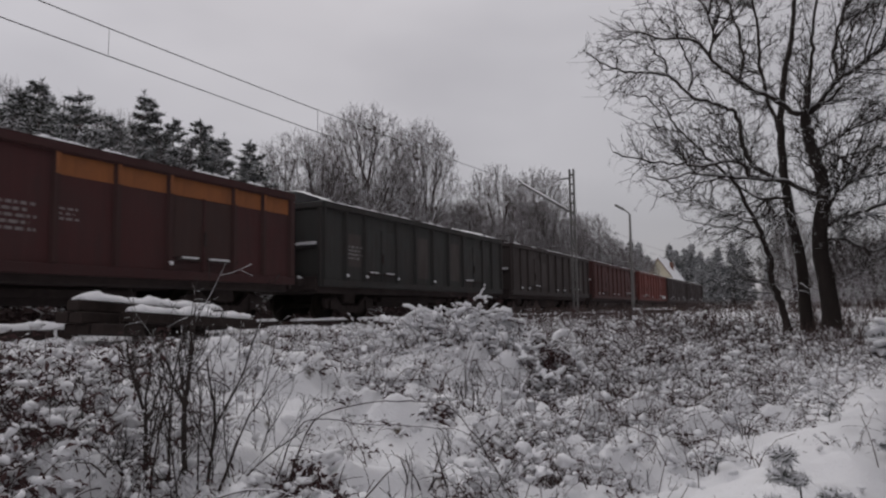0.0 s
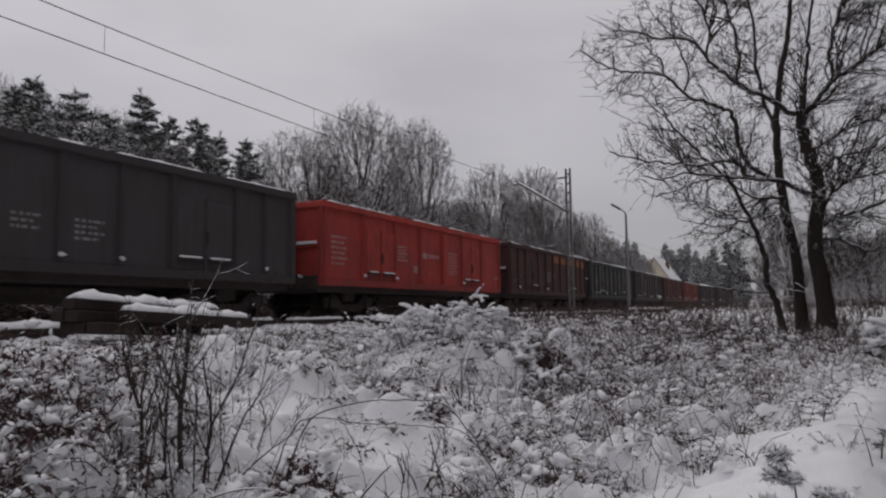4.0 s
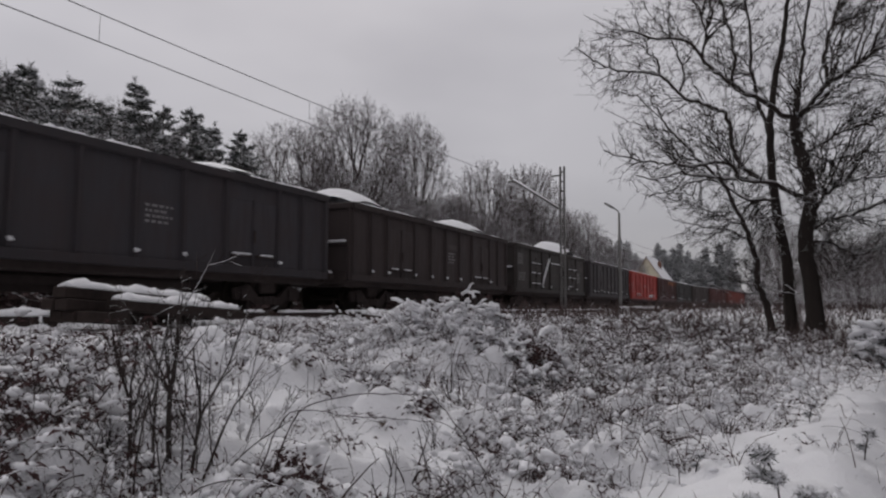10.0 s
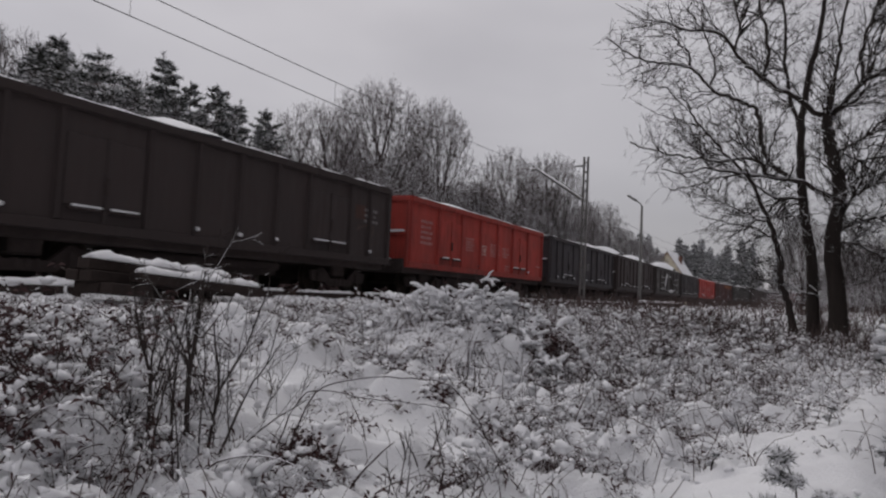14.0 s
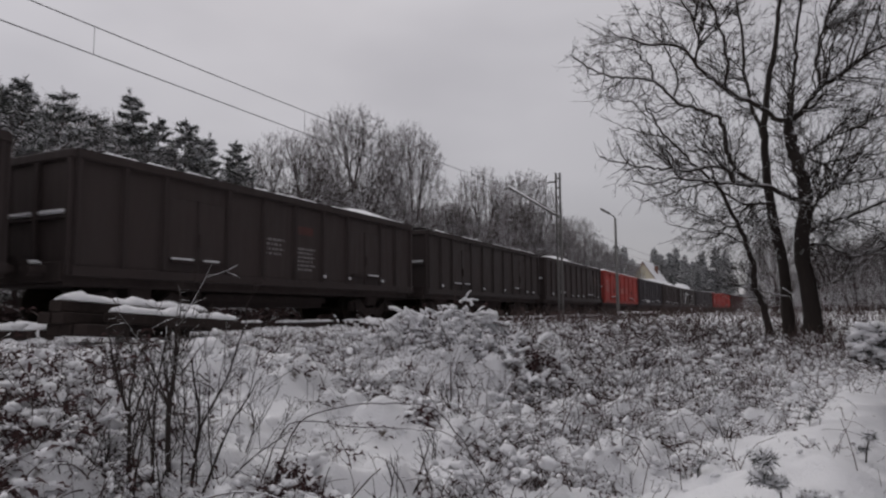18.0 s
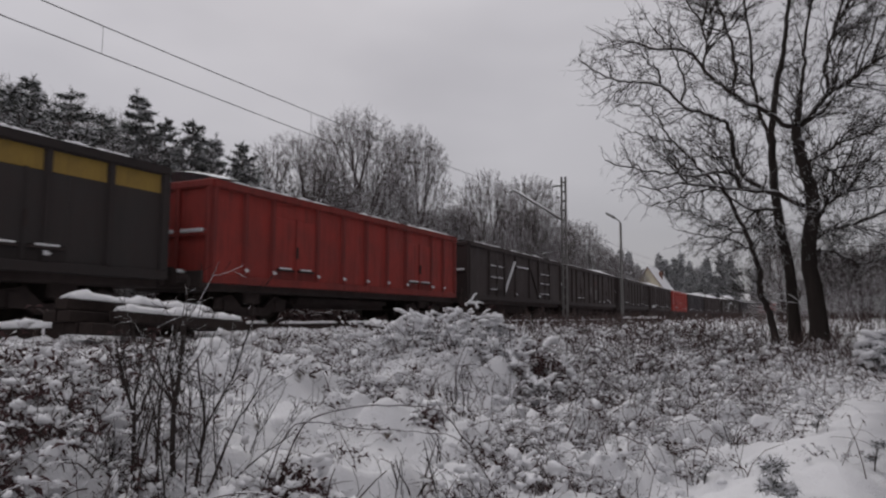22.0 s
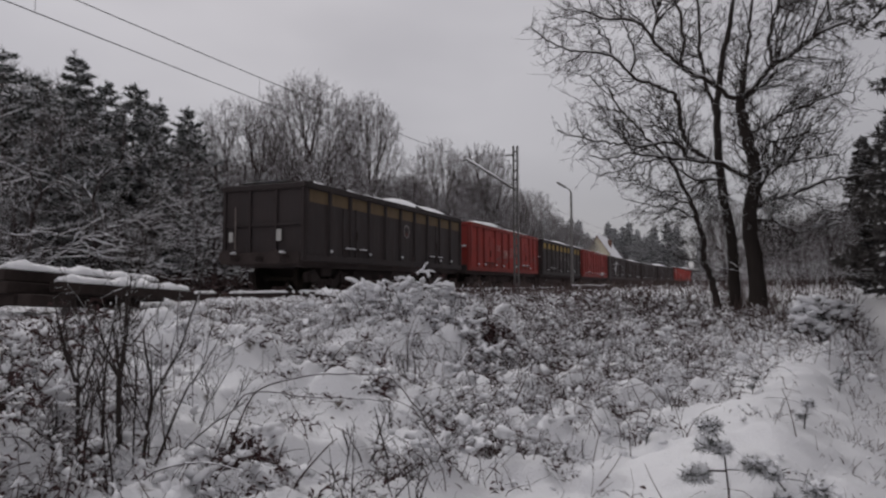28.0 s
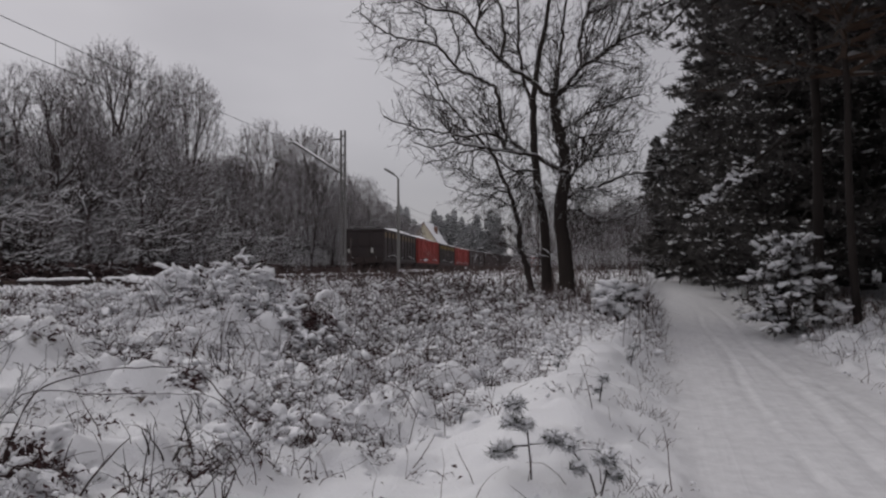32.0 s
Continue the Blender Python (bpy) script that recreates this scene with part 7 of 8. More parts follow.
def brush_heap():
    """The heap of cut branches under thick snow."""
    rnd = random.Random(9)
    cx, cy = -3.95, 8.85
    t = thing("brush_heap", pose(cx, cy, base_z(cx, cy) - 0.1), "heap of cut branches buried under thick snow", "brush heap")
    for k in range(190):
        a = rnd.uniform(0, 6.28)
        r0 = 1.25 * math.sqrt(rnd.random())
        x, y = r0 * math.cos(a) * 1.15, r0 * math.sin(a) * 0.8
        z = base_z(cx + x, cy + y) - base_z(cx, cy) + 0.12 + 0.43 * (1 - (r0 / 1.35) ** 2) * rnd.random() ** 0.8
        a2 = rnd.uniform(0, 6.28)
        d = Vector((math.cos(a2), math.sin(a2), rnd.uniform(0.0, 0.8))).normalized()
        pts = bent(Vector((x, y, z)), d, rnd.uniform(0.2, 0.52), 7, 0.2, rnd, 0.2)
        r = rnd.uniform(0.007, 0.016)
        g, forks = Geo(), []
        g.tube(pts, [r * (1 - 0.09 * i) for i in range(8)], 5)
        for _ in range(2):
            i = rnd.randrange(2, 6)
            fork = bent(pts[i], (d + Vector((rnd.gauss(0, 0.8), rnd.gauss(0, 0.8), rnd.gauss(0.2, 0.5)))).normalized(), rnd.uniform(0.1, 0.22), 4, 0.12, rnd, 0.2)
            g.tube(fork, [r * 0.6, r * 0.5, r * 0.4, r * 0.3, r * 0.2], 4)
            forks.append(fork)
        b = part("branch", g.mesh("branch", M_STALK), t)
        g = Geo()
        w = rnd.uniform(0.02, 0.044)
        up = Vector((0, 0, r + w * 0.25))
        run = pts[rnd.choice((0, 1, 1, 2)):]
        g.tube([q + up + Vector((rnd.gauss(0, 0.01), rnd.gauss(0, 0.01), rnd.gauss(0, 0.01))) for q in run], [w * 0.6] + [w * rnd.uniform(0.75, 1.25) for _ in run[2:]] + [w * 0.55], 8)
        for q in forks:
            if rnd.random() < 0.7:
                g.tube([v + Vector((0, 0, r * 0.6 + w * 0.2)) for v in q], [w * 0.5, w * 0.75, w * rnd.uniform(0.6, 1.0), w * 0.7, w * 0.4], 6)
        for i in range(len(run)):
            if rnd.random() < 0.3:
                s = w * rnd.uniform(0.8, 1.3)
                g.lump(run[i] + up, s * rnd.uniform(0.9, 1.4), s, s * 0.9, rnd, 6, 8, 0.5)
        tagged(part("snow_cap", g.mesh("snow_cap", M_SNOW, True), b, "thick snow along the branch"), kind="stuff")
    g = Geo()
    for k in range(2600):
        a, r0 = rnd.uniform(0, 6.28), 1.35 * math.sqrt(rnd.random())
        x, y = r0 * math.cos(a) * 1.15, r0 * math.sin(a) * 0.8
        # the rest are massed at one end to stand in for a hollow's shade
        if k > 1500:
            x, y = 1.05 + rnd.gauss(0, 0.16), -0.25 + rnd.gauss(0, 0.14)
            r0 = 0.95
        q = Vector((x, y, base_z(cx + x, cy + y) - base_z(cx, cy) + 0.1 + rnd.uniform(0, 0.62) * (1 - (r0 / 1.45) ** 2)))
        s = rnd.uniform(0.015, 0.04)
        u, v = Vector((rnd.gauss(0, 1), rnd.gauss(0, 1), rnd.gauss(-0.4, 0.6))).normalized(), Vector((rnd.gauss(0, 1), rnd.gauss(0, 1), rnd.gauss(0, 1))).normalized()
        g.quad(q, q + (u + v * 0.45) * s, q + u * s * 2, q + (u - v * 0.45) * s)
    part("foliage", g.mesh("foliage", M_LEAF), t, "dark withered leaves in the heap, massed for shade in its hollow")
    g = Geo()
    for k in range(46):
        a, r0 = rnd.uniform(0, 6.28), rnd.uniform(0, 1.3)
        x, y = r0 * math.cos(a) * 1.1, r0 * math.sin(a) * 0.75
        s = rnd.uniform(0.04, 0.1)
        g.lump((x, y, base_z(cx + x, cy + y) - base_z(cx, cy) + 0.13 + rnd.uniform(0, 0.42) * (1 - (r0 / 1.35) ** 2)), s * 1.2, s * 0.9, s * 0.75, rnd, 8, 11, 0.7)
    tagged(part("snow_pillow", g.mesh("snow_pillow", M_SNOW, True), t, "pillows of snow on the heap"), kind="stuff")


brush_heap()


def foreground_shrub():
    """The bare many-stemmed shrub close to the path."""
    rnd = random.Random(4)
    t = thing("bare_shrub", pose(-3.45, 3.15, 0.45), "bare dark shrub with many thin upright stems", "shrub")
    o = Vector((-3.45, 3.15, 0.45))
    spec = dict(SHRUB, kids=(4, 3, 2), least=0.0018, steps=(5, 4, 3, 3), angle=((20, 50), (25, 55), (25, 60)), wobble=(0.06, 0.1, 0.14, 0.16), ratio=(0.5, 0.5, 0.5), sides=(6, 4, 3, 3))
    for pts, r in SHRUB_STEMS:
        q = [Vector(p) - o for p in pts]
        g = Geo()
        fine = []
        for i in range(len(q) - 1):
            fine += [q[i].lerp(q[i + 1], k / 3) + Vector((rnd.gauss(0, 0.006), rnd.gauss(0, 0.006), 0)) * (i + k > 0) for k in range(3)]
        fine.append(q[-1])
        n = len(fine)
        rad = [r * 0.75 * (1 - 0.6 * i / (n - 1)) for i in range(n)]
        g.tube(fine, rad, 6)
        for k in range(6):
            i = rnd.randrange(n // 3, n - 1)
            d = (fine[i + 1] - fine[i]).normalized() + Vector((rnd.gauss(0, 0.45), rnd.gauss(0, 0.45), 0.1))
            grow([g], fine[i], d.normalized(), rnd.uniform(0.25, 0.6), rad[i] * 0.55, 1, spec, rnd)
        part("stem", g.mesh("stem", M_OAKTWIG), t)
    for k in range(10):
        p = Vector((rnd.gauss(0.1, 0.3), rnd.gauss(0.0, 0.22), -0.1))
        d = Vector((p.x * 0.5 + rnd.gauss(0, 0.12), p.y * 0.5 + rnd.gauss(0, 0.12), 1)).normalized()
        fine = bent(p, d, rnd.uniform(0.55, 1.05), 8, -0.01, rnd, 0.06)
        r = rnd.uniform(0.005, 0.009)
        g = Geo()
        g.tube(fine, [r * (1 - 0.09 * i) for i in range(9)], 5)
        for _ in range(4):
            i = rnd.randrange(3, 8)
            d2 = (fine[i] - fine[i - 1]).normalized() + Vector((rnd.gauss(0, 0.4), rnd.gauss(0, 0.4), 0.1))
            grow([g], fine[i], d2.normalized(), rnd.uniform(0.18, 0.45), r * 0.5, 1, spec, rnd)
        part("stem", g.mesh("stem", M_OAKTWIG), t)


SHRUB_STEMS = [
    (((-3.6, 3.01, 0.35), (-3.61, 3.01, 0.94), (-3.68, 2.92, 1.36)), 0.022), (((-3.61, 3.01, 0.94), (-3.59, 3.03, 1.34)), 0.012),
    (((-3.61, 3.01, 0.9), (-3.56, 3.07, 1.11), (-3.52, 3.11, 1.27)), 0.011), (((-3.46, 3.18, 0.35), (-3.45, 3.18, 1.0), (-3.44, 3.2, 1.31), (-3.44, 3.2, 1.5)), 0.027),
    (((-3.45, 3.18, 1.0), (-3.49, 3.15, 1.31)), 0.013), (((-3.37, 3.27, 0.35), (-3.33, 3.31, 0.85), (-3.37, 3.27, 1.28)), 0.017),
    (((-3.33, 3.31, 0.85), (-3.22, 3.42, 1.15), (-3.15, 3.49, 1.47)), 0.011)] + [(((-3.34, 3.3, 0.35), (-3.18, 3.46, 0.92), (-3.1, 3.53, 1.07)), 0.013),
    (((-3.76, 2.82, 0.4), (-3.84, 2.71, 0.85), (-3.9, 2.62, 1.01)), 0.012), (((-3.53, 3.1, 0.35), (-3.52, 3.12, 1.03), (-3.48, 3.16, 1.41)), 0.012),
    (((-3.7, 2.9, 0.4), (-3.85, 2.85, 0.8), (-4.05, 2.75, 1.15)), 0.012), (((-3.3, 3.35, 0.4), (-3.0, 3.5, 0.7), (-2.85, 3.6, 0.82)), 0.009),
]
foreground_shrub()


def arching_stems():
    rnd = random.Random(6)
    for k, (pts, r) in enumerate(((((-2.95, 3.55, 0.45), (-2.82, 3.65, 0.86), (-2.57, 3.84, 0.96), (-2.25, 4.04, 0.97), (-2.05, 4.15, 0.9), (-1.84, 4.25, 0.57), (-1.71, 4.31, 0.3)), 0.008),
                                  (((-2.9, 3.36, 0.5), (-2.74, 3.46, 0.89), (-2.43, 3.69, 0.86), (-2.13, 3.88, 0.83), (-1.87, 4.01, 0.77), (-1.6, 4.1, 0.35)), 0.006))):
        t = thing("bramble_arch", pose(*pts[0]), "long bramble stem arching over the snow", "bramble", "bramble arches")
        o, g = Vector(pts[0]), Geo()
        q, n = [Vector(p) - o for p in pts], len(pts)
        line = []
        for i in range(n - 1):
            p0, p1, p2, p3 = q[max(i - 1, 0)], q[i], q[i + 1], q[min(i + 2, n - 1)]
            for k in range(5):
                u = k / 5
                line.append(0.5 * (2 * p1 + (p2 - p0) * u + (2 * p0 - 5 * p1 + 4 * p2 - p3) * u * u + (3 * p1 - p0 - 3 * p2 + p3) * u ** 3) + Vector((rnd.gauss(0, 0.004), rnd.gauss(0, 0.004), rnd.gauss(0, 0.004))))
        g.tube(line, [r * 0.8 * (1 - 0.5 * i / len(line)) for i in range(len(line))], 5)
        part("stem", g.mesh("stem", M_STALK, True), t)


arching_stems()


def snow_lip():
    """A low bank of matted dark plants with a smooth crest of snow hanging over it."""
    rnd = random.Random(19)
    o = Vector((-2.9, 3.75, ground_z(-2.9, 3.75)))
    t = thing("matted_bank", pose(*o), "matted dark dead plants under an overhanging crest of snow", "undergrowth")
    line = [Vector(p) for p in ((-0.42, 0.34, 0.1), (-0.2, 0.12, 0.12), (0.02, -0.08, 0.08), (0.2, -0.22, 0.06), (0.42, -0.3, 0.05))]
    leaf, stem, white = Geo(), Geo(), Geo()
    for k in range(2000):
        i = rnd.randrange(4)
        q = line[i].lerp(line[i + 1], rnd.random()) + Vector((rnd.gauss(0, 0.07), rnd.gauss(-0.03, 0.07), rnd.gauss(0.0, 0.05)))
        s = rnd.uniform(0.012, 0.03)
        u, v = Vector((rnd.gauss(0, 1), rnd.gauss(0, 1), rnd.gauss(-0.3, 0.7))).normalized(), Vector((rnd.gauss(0, 1), rnd.gauss(0, 1), rnd.gauss(0, 1))).normalized()
        leaf.quad(q, q + (u + v * 0.5) * s, q + u * s * 2, q + (u - v * 0.5) * s)
    for k in range(26):
        i = rnd.randrange(4)
        q = line[i].lerp(line[i + 1], rnd.random())
        pts = bent(q, Vector((rnd.gauss(0.2, 0.6), rnd.gauss(-0.3, 0.6), rnd.gauss(0.3, 0.4))).normalized(), rnd.uniform(0.12, 0.4), 5, 0.12, rnd, 0.2)
        stem.tube(pts, [0.006, 0.005, 0.005, 0.004, 0.003, 0.002], 4, cap=False)
    for k in range(13):
        i = rnd.randrange(4)
        q = line[i].lerp(line[i + 1], rnd.random()) + Vector((rnd.gauss(0.08, 0.04), rnd.gauss(0.1, 0.05), 0.03))
        s = rnd.uniform(0.03, 0.085)
        white.lump(q, s * 1.5, s, s * 0.6, rnd, 9, 14, 0.6)
    part("foliage", leaf.mesh("foliage", M_LEAF), t, "dark matted leaves")
    tagged(part("stem_tangle", stem.mesh("stem_tangle", M_STALK), t), kind="stuff")
    tagged(part("snow_crest", white.mesh("snow_crest", M_SNOW, True), t, "smooth crest of snow"), kind="stuff")


snow_lip()


def needle_tuft(g, c, d, size, n, rnd):
    for _ in range(n):
        a = (d + Vector((rnd.gauss(0, 0.7), rnd.gauss(0, 0.7), rnd.gauss(0, 0.6)))).normalized()
        s = a.cross(Vector((rnd.gauss(0, 1), rnd.gauss(0, 1), 1))).normalized() * size * 0.075
        b = c + Vector((rnd.gauss(0, 0.3), rnd.gauss(0, 0.3), rnd.gauss(0, 0.15))) * size
        g.tri(b - s, b + s, b + a * size * rnd.uniform(0.6, 1.1))


def pine_sapling(x, y, z, shoots, seed, label):
    """A knee-high pine: a thin stem, side shoots with needle tufts, snow on each."""
    rnd = random.Random(seed)
    t = thing("pine_sapling", pose(x, y, z), label, "sapling", "pine saplings by the path")
    for pts, tufts in shoots:
        g = Geo()
        g.tube([Vector(p) for p in pts], [0.007 - 0.0012 * i for i in range(len(pts))], 5)
        s = part("shoot", g.mesh("shoot", M_OAKTWIG), t)
        for c, size in tufts:
            n = Geo()
            needle_tuft(n, Vector(c), Vector((0, 0, 0.1)), size * 1.05, 420, rnd)
            part("needles", n.mesh("needles", M_PINE), s, "dark pine needles")
            b = Geo()
            b.lump((c[0], c[1], c[2] + size * 0.35), size * 0.75, size * 0.6, size * 0.34, rnd, 7, 10, 0.5)
            part("snow_cap", b.mesh("snow_cap", M_SNOW, True), s, "cushion of snow on the needles")


def saplings():
    pine_sapling(-0.02, 4.26, 0.2, [(((0, 0, -0.1), (-0.01, 0, 0.2), (-0.03, 0, 0.42), (-0.09, 0, 0.54)), [((-0.10, 0, 0.54), 0.075), ((-0.04, 0, 0.42), 0.06), ((-0.13, -0.02, 0.44), 0.06)]),
                                    (((-0.02, 0, 0.30), (-0.10, 0.02, 0.29), (-0.17, 0.03, 0.26)), [((-0.17, 0.03, 0.26), 0.075), ((-0.22, 0.03, 0.24), 0.05)]),
                                    (((-0.02, 0, 0.31), (0.06, 0.02, 0.31), (0.14, 0.03, 0.34)), [((0.12, 0.03, 0.33), 0.07), ((0.17, 0.03, 0.35), 0.05)])], 1, "small pine sapling with snow cushions beside the path")
    pine_sapling(0.38, 4.25, 0.22, [(((0, 0, -0.1), (-0.06, 0, 0.12), (-0.17, 0, 0.27)), [((-0.18, 0, 0.29), 0.06), ((-0.13, 0, 0.16), 0.06)]),
                                    (((0, 0, 0), (0.03, 0, 0.12), (0.04, 0, 0.22)), [((0.03, 0, 0.22), 0.075), ((0.08, 0.02, 0.12), 0.06)])], 2, "bent pine sapling weighed down by snow")
    for x, y, s, seed in ((0.55, 6.6, 0.8, 3), (0.2, 8.2, 0.7, 4), (1.15, 9.2, 0.9, 5), (-0.7, 6.2, 0.6, 6)):
        pine_sapling(x, y, ground_z(x, y) - 0.03, [(((0, 0, -0.1), (0.02, 0, 0.15 * s), (0.05, 0, 0.3 * s)), [((0.05, 0, 0.3 * s), 0.07 * s), ((0.0, 0.03, 0.16 * s), 0.06 * s)])], seed, "tiny pine seedling poking out of the snow")


saplings()


def snowy_fir(m, height, wide, seed, label, rows=9, pad=1.3):
    """A bushy young fir with pads of snow on its boughs."""
    rnd = random.Random(seed)
    t = thing("young_fir", m, label, "young fir", "young firs by the path")
    g = Geo()
    g.tube([Vector((0, 0, -0.15)), Vector((0.02, 0, height * 0.5)), Vector((0, 0.02, height * 0.97))], [0.03, 0.02, 0.006], 6)
    part("trunk", g.mesh("trunk", M_PINEBARK, True), t)
    leaf, pads, wood = Geo(), Geo(), Geo()
    for r in range(rows):
        u = (r + 0.3) / rows
        for k in range(8):
            a = rnd.uniform(0, 6.28)
            ln = wide * (0.3 + 0.7 * (1 - u) ** 0.6) * rnd.uniform(0.5, 1.12)
            d = Vector((math.cos(a), math.sin(a), rnd.uniform(0.1, 0.95))).normalized()
            pts = bent(Vector((0, 0, height * (0.06 + 0.86 * u))), d, ln, 5, 0.06, rnd, 0.08)
            wood.tube(pts, [0.011, 0.009, 0.008, 0.006, 0.004, 0.003], 3, cap=False)
            for i in range(1, 6):
                for _ in range(3):
                    c = pts[i] + Vector((rnd.gauss(0, 0.05), rnd.gauss(0, 0.05), rnd.gauss(-0.02, 0.03)))
                    tuft(leaf, c, (pts[i] - pts[i - 1]).normalized(), rnd.uniform(0.09, 0.17), rnd, 6)
                for _ in range(2 if i > 1 and rnd.random() < 0.8 else 0):
                    s = rnd.uniform(0.02, 0.06) * pad
                    pads.lump(pts[i] + Vector((rnd.gauss(0, 0.06), rnd.gauss(0, 0.06), rnd.uniform(0.02, 0.07))), s * rnd.uniform(1.2, 2.2), s * 1.1, s * 0.6, rnd, 6, 8, 0.8)
    part("bough_wood", wood.mesh("bough_wood", M_PINEBARK), t)
    part("needles", leaf.mesh("needles", M_SPRUCE), t, "dark green needles")
    tagged(part("bough_snow", pads.mesh("bough_snow", M_SNOW, True), t, "pads of snow on the boughs"), kind="stuff")


snowy_fir(stand(5.05, 15.2), 2.1, 1.25, 61, "bushy young fir loaded with snow beside the path", 11)
snowy_fir(stand(1.35, 14.0), 0.85, 0.38, 62, "small fir with round snow cushions at the field's edge", 6, 1.7)
snowy_fir(stand(2.0, 16.8), 0.6, 0.35, 63, "small fir with round snow cushions at the field's edge", 5, 1.7)


def edge_pine():
    """The pine at the path's edge whose long bough hangs out under snow."""
    rnd = random.Random(71)
    x, y = 6.2, 16.7
    t = thing("edge_pine", pose(x, y, base_z(x, y)), "dark pine with one long snow-laden bough over the path", "tree")
    g = Geo()
    g.tube([Vector((0, 0, -0.2)), Vector((0.05, 0, 4)), Vector((0, 0.1, 9)), Vector((0.1, 0.1, 13))], [0.12, 0.1, 0.08, 0.05], 9)
    part("trunk", g.mesh("trunk", M_FIRBARK, True), t)
    o = Vector((x, y, base_z(x, y)))
    for pts, seed in ((((6.2, 16.7, 4.9), (5.5, 16.5, 4.5), (4.7, 16.3, 3.9), (4.0, 16.4, 3.2), (3.45, 16.6, 2.8)), 1), (((6.2, 16.7, 6.2), (5.4, 16.0, 6.1), (4.6, 15.6, 5.6), (4.1, 15.4, 5.2)), 2),
                      (((6.2, 16.7, 8.2), (5.3, 15.8, 8.6), (4.2, 14.8, 8.2), (3.3, 14.0, 7.3), (2.5, 13.4, 6.6), (1.8, 12.9, 6.1)), 3)) + ((((6.2, 16.7, 8.6), (5.2, 15.4, 8.8), (4.2, 14.3, 8.0), (3.2, 13.5, 6.9), (2.3, 13.0, 5.9)), 4),
                      (((6.2, 16.7, 7.6), (5.2, 15.6, 7.8), (4.2, 14.6, 7.3), (3.4, 13.8, 6.7), (2.9, 13.4, 6.1)), 5), (((6.2, 16.7, 9.4), (5.0, 15.4, 9.6), (3.8, 14.2, 9.0), (2.6, 13.4, 8.0), (1.6, 12.8, 6.9)), 6), (((6.2, 16.7, 9.0), (5.6, 15.0, 9.0), (4.9, 13.8, 8.2), (4.2, 13.0, 7.2)), 7), (((6.2, 16.7, 7.0), (5.3, 15.6, 7.2), (4.5, 14.7, 6.8), (3.9, 14.1, 6.2)), 8)):
        q = [Vector(p) - o for p in pts]
        w = Geo()
        w.tube(q, [0.05 - 0.007 * i for i in range(len(q))], 5)
        b = part("bough", w.mesh("bough", M_FIRBARK), t)
        leaf, white = Geo(), Geo()
        for i in range(1, len(q)):
            for k in range(18 if seed < 3 else 46):
                c = q[i - 1].lerp(q[i], rnd.random()) + Vector((rnd.gauss(0, 0.16), rnd.gauss(0, 0.22), rnd.gauss(-0.08, 0.12)))
                tuft(leaf, c, (q[i] - q[i - 1]).normalized(), rnd.uniform(0.08, 0.17), rnd, 13, 0.4)
            for k in range(34 if seed == 1 and i > 2 else 12 if seed == 2 and i > 1 else 2):
                c = q[i - 1].lerp(q[i], rnd.random()) + Vector((rnd.gauss(0, 0.1), rnd.gauss(0, 0.14), rnd.gauss(0.04, 0.07)))
                s = rnd.uniform(0.025, 0.06)
                white.lump(c, s * 1.6, s, s * 0.7, rnd, 5, 7, 0.6)
        part("needles", leaf.mesh("needles", M_SPRUCE), b)
        tagged(part("bough_snow", white.mesh("bough_snow", M_SNOW, True), b, "thick snow on the bough"), kind="stuff")


edge_pine()


def verge():
    """Grass and twigs hanging over the edge of the path."""
    rnd = random.Random(88)
    g, w = Geo(), Geo()
    for k in range(3400):
        y = 3.2 + 19 * rnd.random() ** 1.3
        if noise.noise(Vector((0.3, y * 1.6, 2.0))) < rnd.uniform(-0.35, 0.45):
            continue
        side = rnd.random() < 0.68
        x = path_left(y) + (rnd.gauss(-0.2, 0.17) if side else PATH_WIDE + abs(rnd.gauss(0.25, 0.5)))
        a = rnd.uniform(0, 6.28)
        pts = bent(Vector((x, y, ground_z(x, y) - 0.02)), Vector((0.6 * math.cos(a) + 0.2, 0.6 * math.sin(a), 1)).normalized(), rnd.uniform(0.03, 0.17), 3, 0.12, rnd, 0.16)
        r = rnd.uniform(0.0009, 0.0022) * (1 + y / 8)
        g.tube(pts, [r, r, r * 0.8, r * 0.5], 3, cap=False)
        if rnd.random() < 0.12:
            s = rnd.uniform(0.012, 0.03)
            w.blob(pts[2], s * 1.3, s, s * 0.6, rnd, 0.35, 4, 6)
    tagged(new("verge_grass", g.mesh("verge_grass", M_WEED)), "dry grass and twigs along the path's edge", "grass", kind="stuff")
    tagged(new("verge_snow", w.mesh("verge_snow", M_SNOW, True)), "small lumps of snow on the verge grass", "snow", kind="stuff")


verge()


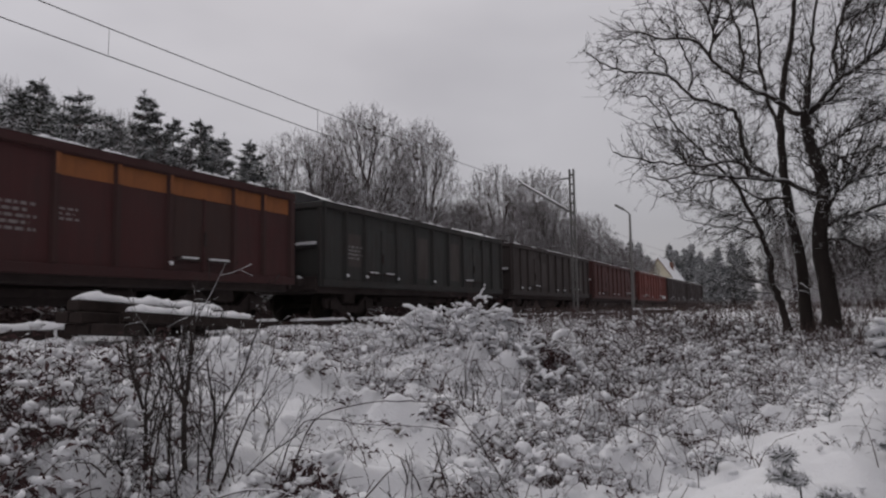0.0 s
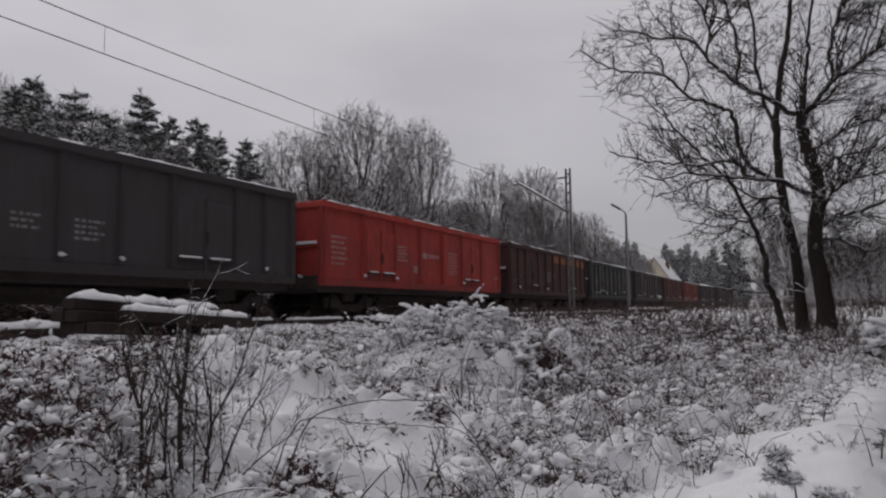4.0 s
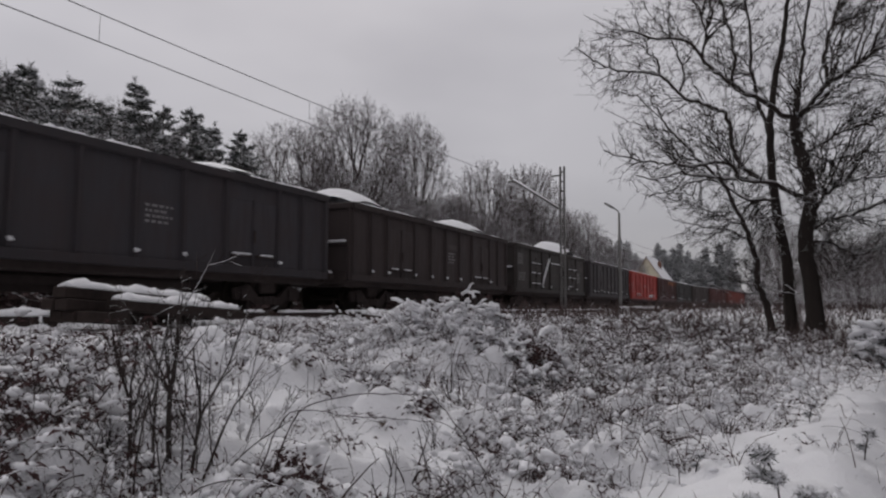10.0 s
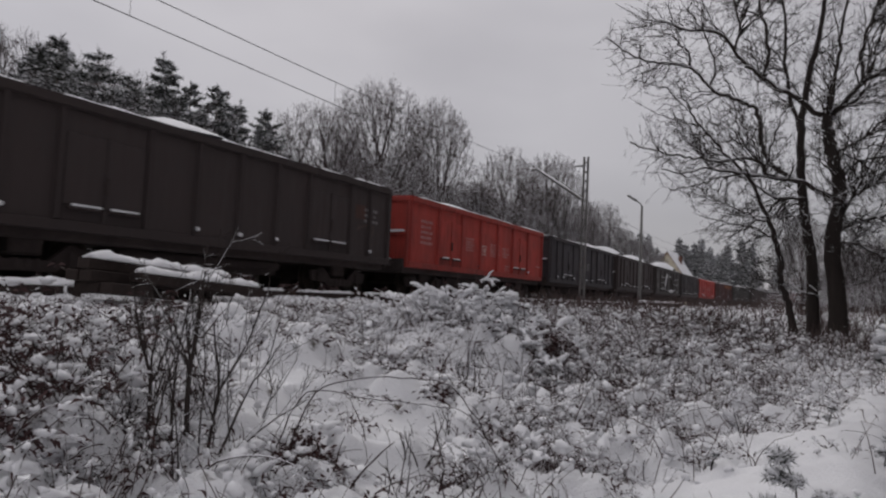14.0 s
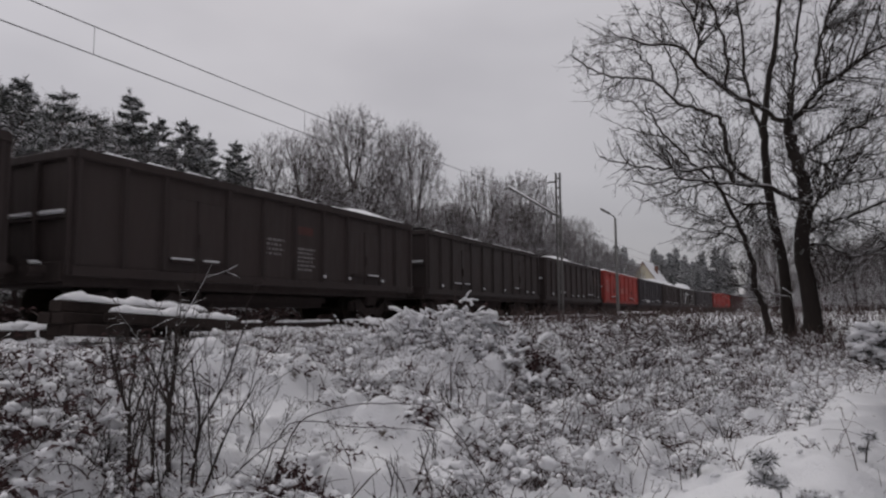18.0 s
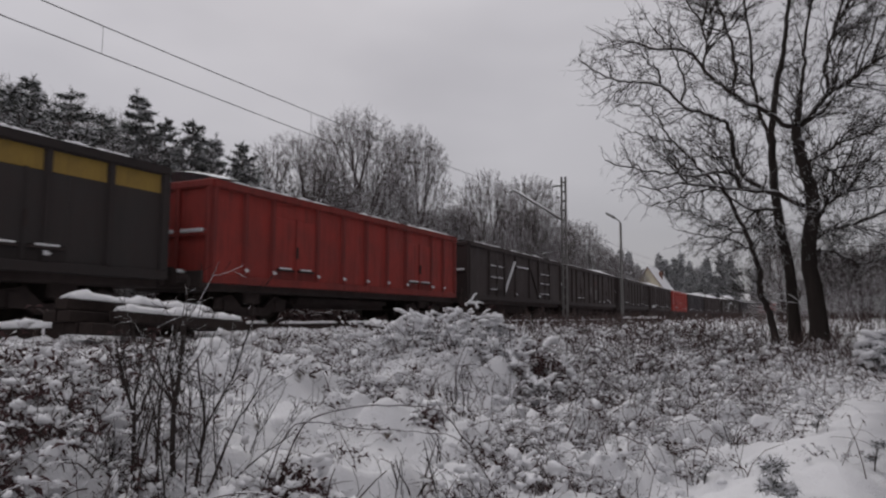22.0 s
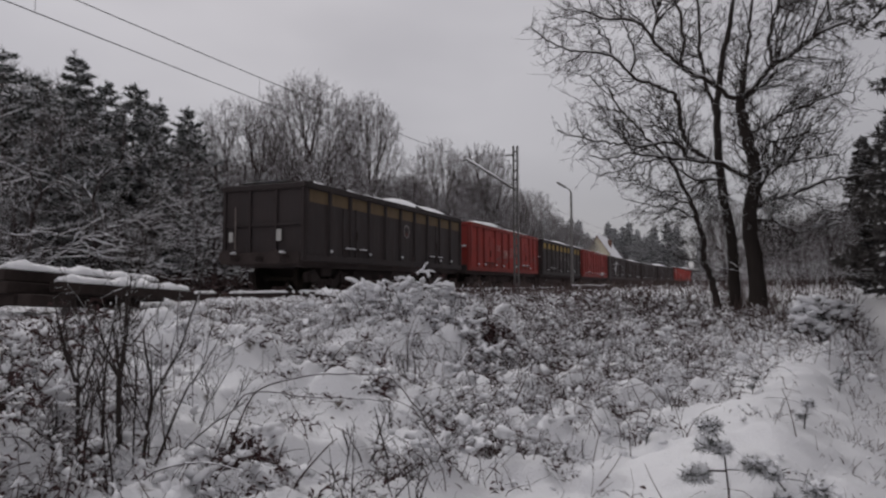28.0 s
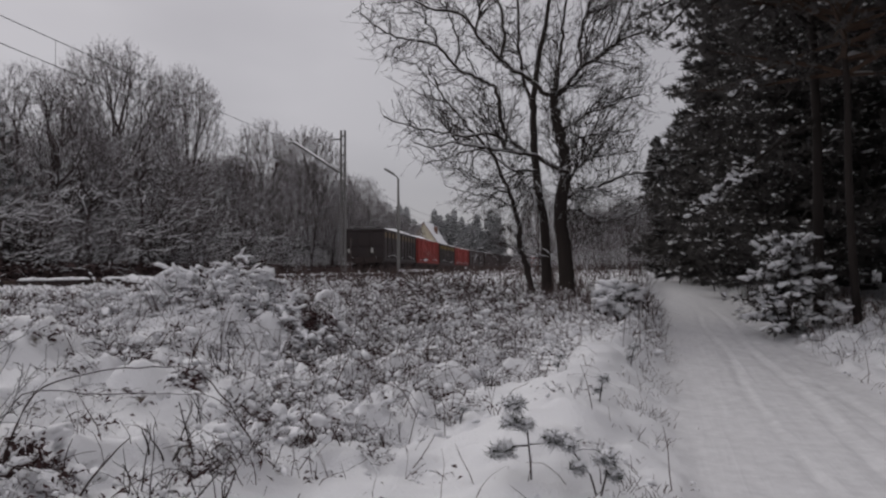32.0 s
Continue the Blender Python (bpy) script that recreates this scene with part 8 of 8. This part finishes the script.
def dead_plants():
    """Clumps of stiff dark stalks in the foreground."""
    rnd = random.Random(55)
    for x, y, h, n in ((-1.95, 3.5, 0.5, 8), (-1.75, 3.75, 0.38, 5), (-2.35, 4.2, 0.35, 7), (-2.6, 5.2, 0.4, 8), (-1.2, 5.6, 0.3, 6), (-3.0, 6.4, 0.45, 8), (-0.55, 7.3, 0.35, 6), (-2.0, 7.0, 0.4, 6),
                       (-3.2, 17.5, 0.9, 16), (-2.6, 17.1, 0.8, 14), (-2.0, 17.8, 0.9, 16), (-3.9, 18.1, 0.9, 14), (-1.5, 18.4, 0.8, 12), (-4.6, 17.2, 0.8, 12), (-5.4, 15.8, 0.7, 10), (-2.15, 3.6, 0.42, 4)):
        t = thing("dead_plant", pose(x, y, ground_z(x, y) - 0.04), "clump of stiff dark dead stalks in the snow", "dead plant", "dead plants in the field")
        for k in range(n):
            a = rnd.uniform(0, 6.28)
            g = Geo()
            pts = bent(Vector((rnd.gauss(0, 0.07), rnd.gauss(0, 0.07), -0.03)), Vector((0.25 * math.cos(a), 0.25 * math.sin(a), 1)).normalized(), h * rnd.uniform(0.5, 1.1), 5, 0.03, rnd, 0.15)
            r = rnd.uniform(0.003, 0.0065)
            g.tube(pts, [r, r, r * 0.9, r * 0.8, r * 0.7, r * 0.5], 5)
            for _ in range(2):
                i = rnd.randrange(2, 5)
                g.tube(bent(pts[i], Vector((rnd.gauss(0, 0.6), rnd.gauss(0, 0.6), 0.7)).normalized(), h * rnd.uniform(0.15, 0.4), 3, 0.05, rnd, 0.12), [r * 0.5, r * 0.4, r * 0.3, r * 0.2], 3)
            part("stalk", g.mesh("stalk", M_OAKTWIG), t)


dead_plants()


def motions():
    for i, t in enumerate(TRAIN):
        rows = []
        for k in range(65):
            s = gone(k / 2) - (i + FIRST) * PITCH - HALF
            p, a = track(s)
            rows.append((k / 2, pose(p.x, p.y, p.z, 0, 0, -math.degrees(a))))
        walk(t, rows)
        for ob in t.children:
            if ob.name.startswith("wheelset"):
                c = ob.matrix_basis.translation.copy()
                walk(ob, [(k / 10, pose(c.x, c.y, c.z, -math.degrees(gone(k / 10) / 0.46) % 360 + 17 * (i % 5))) for k in range(321)])


motions()
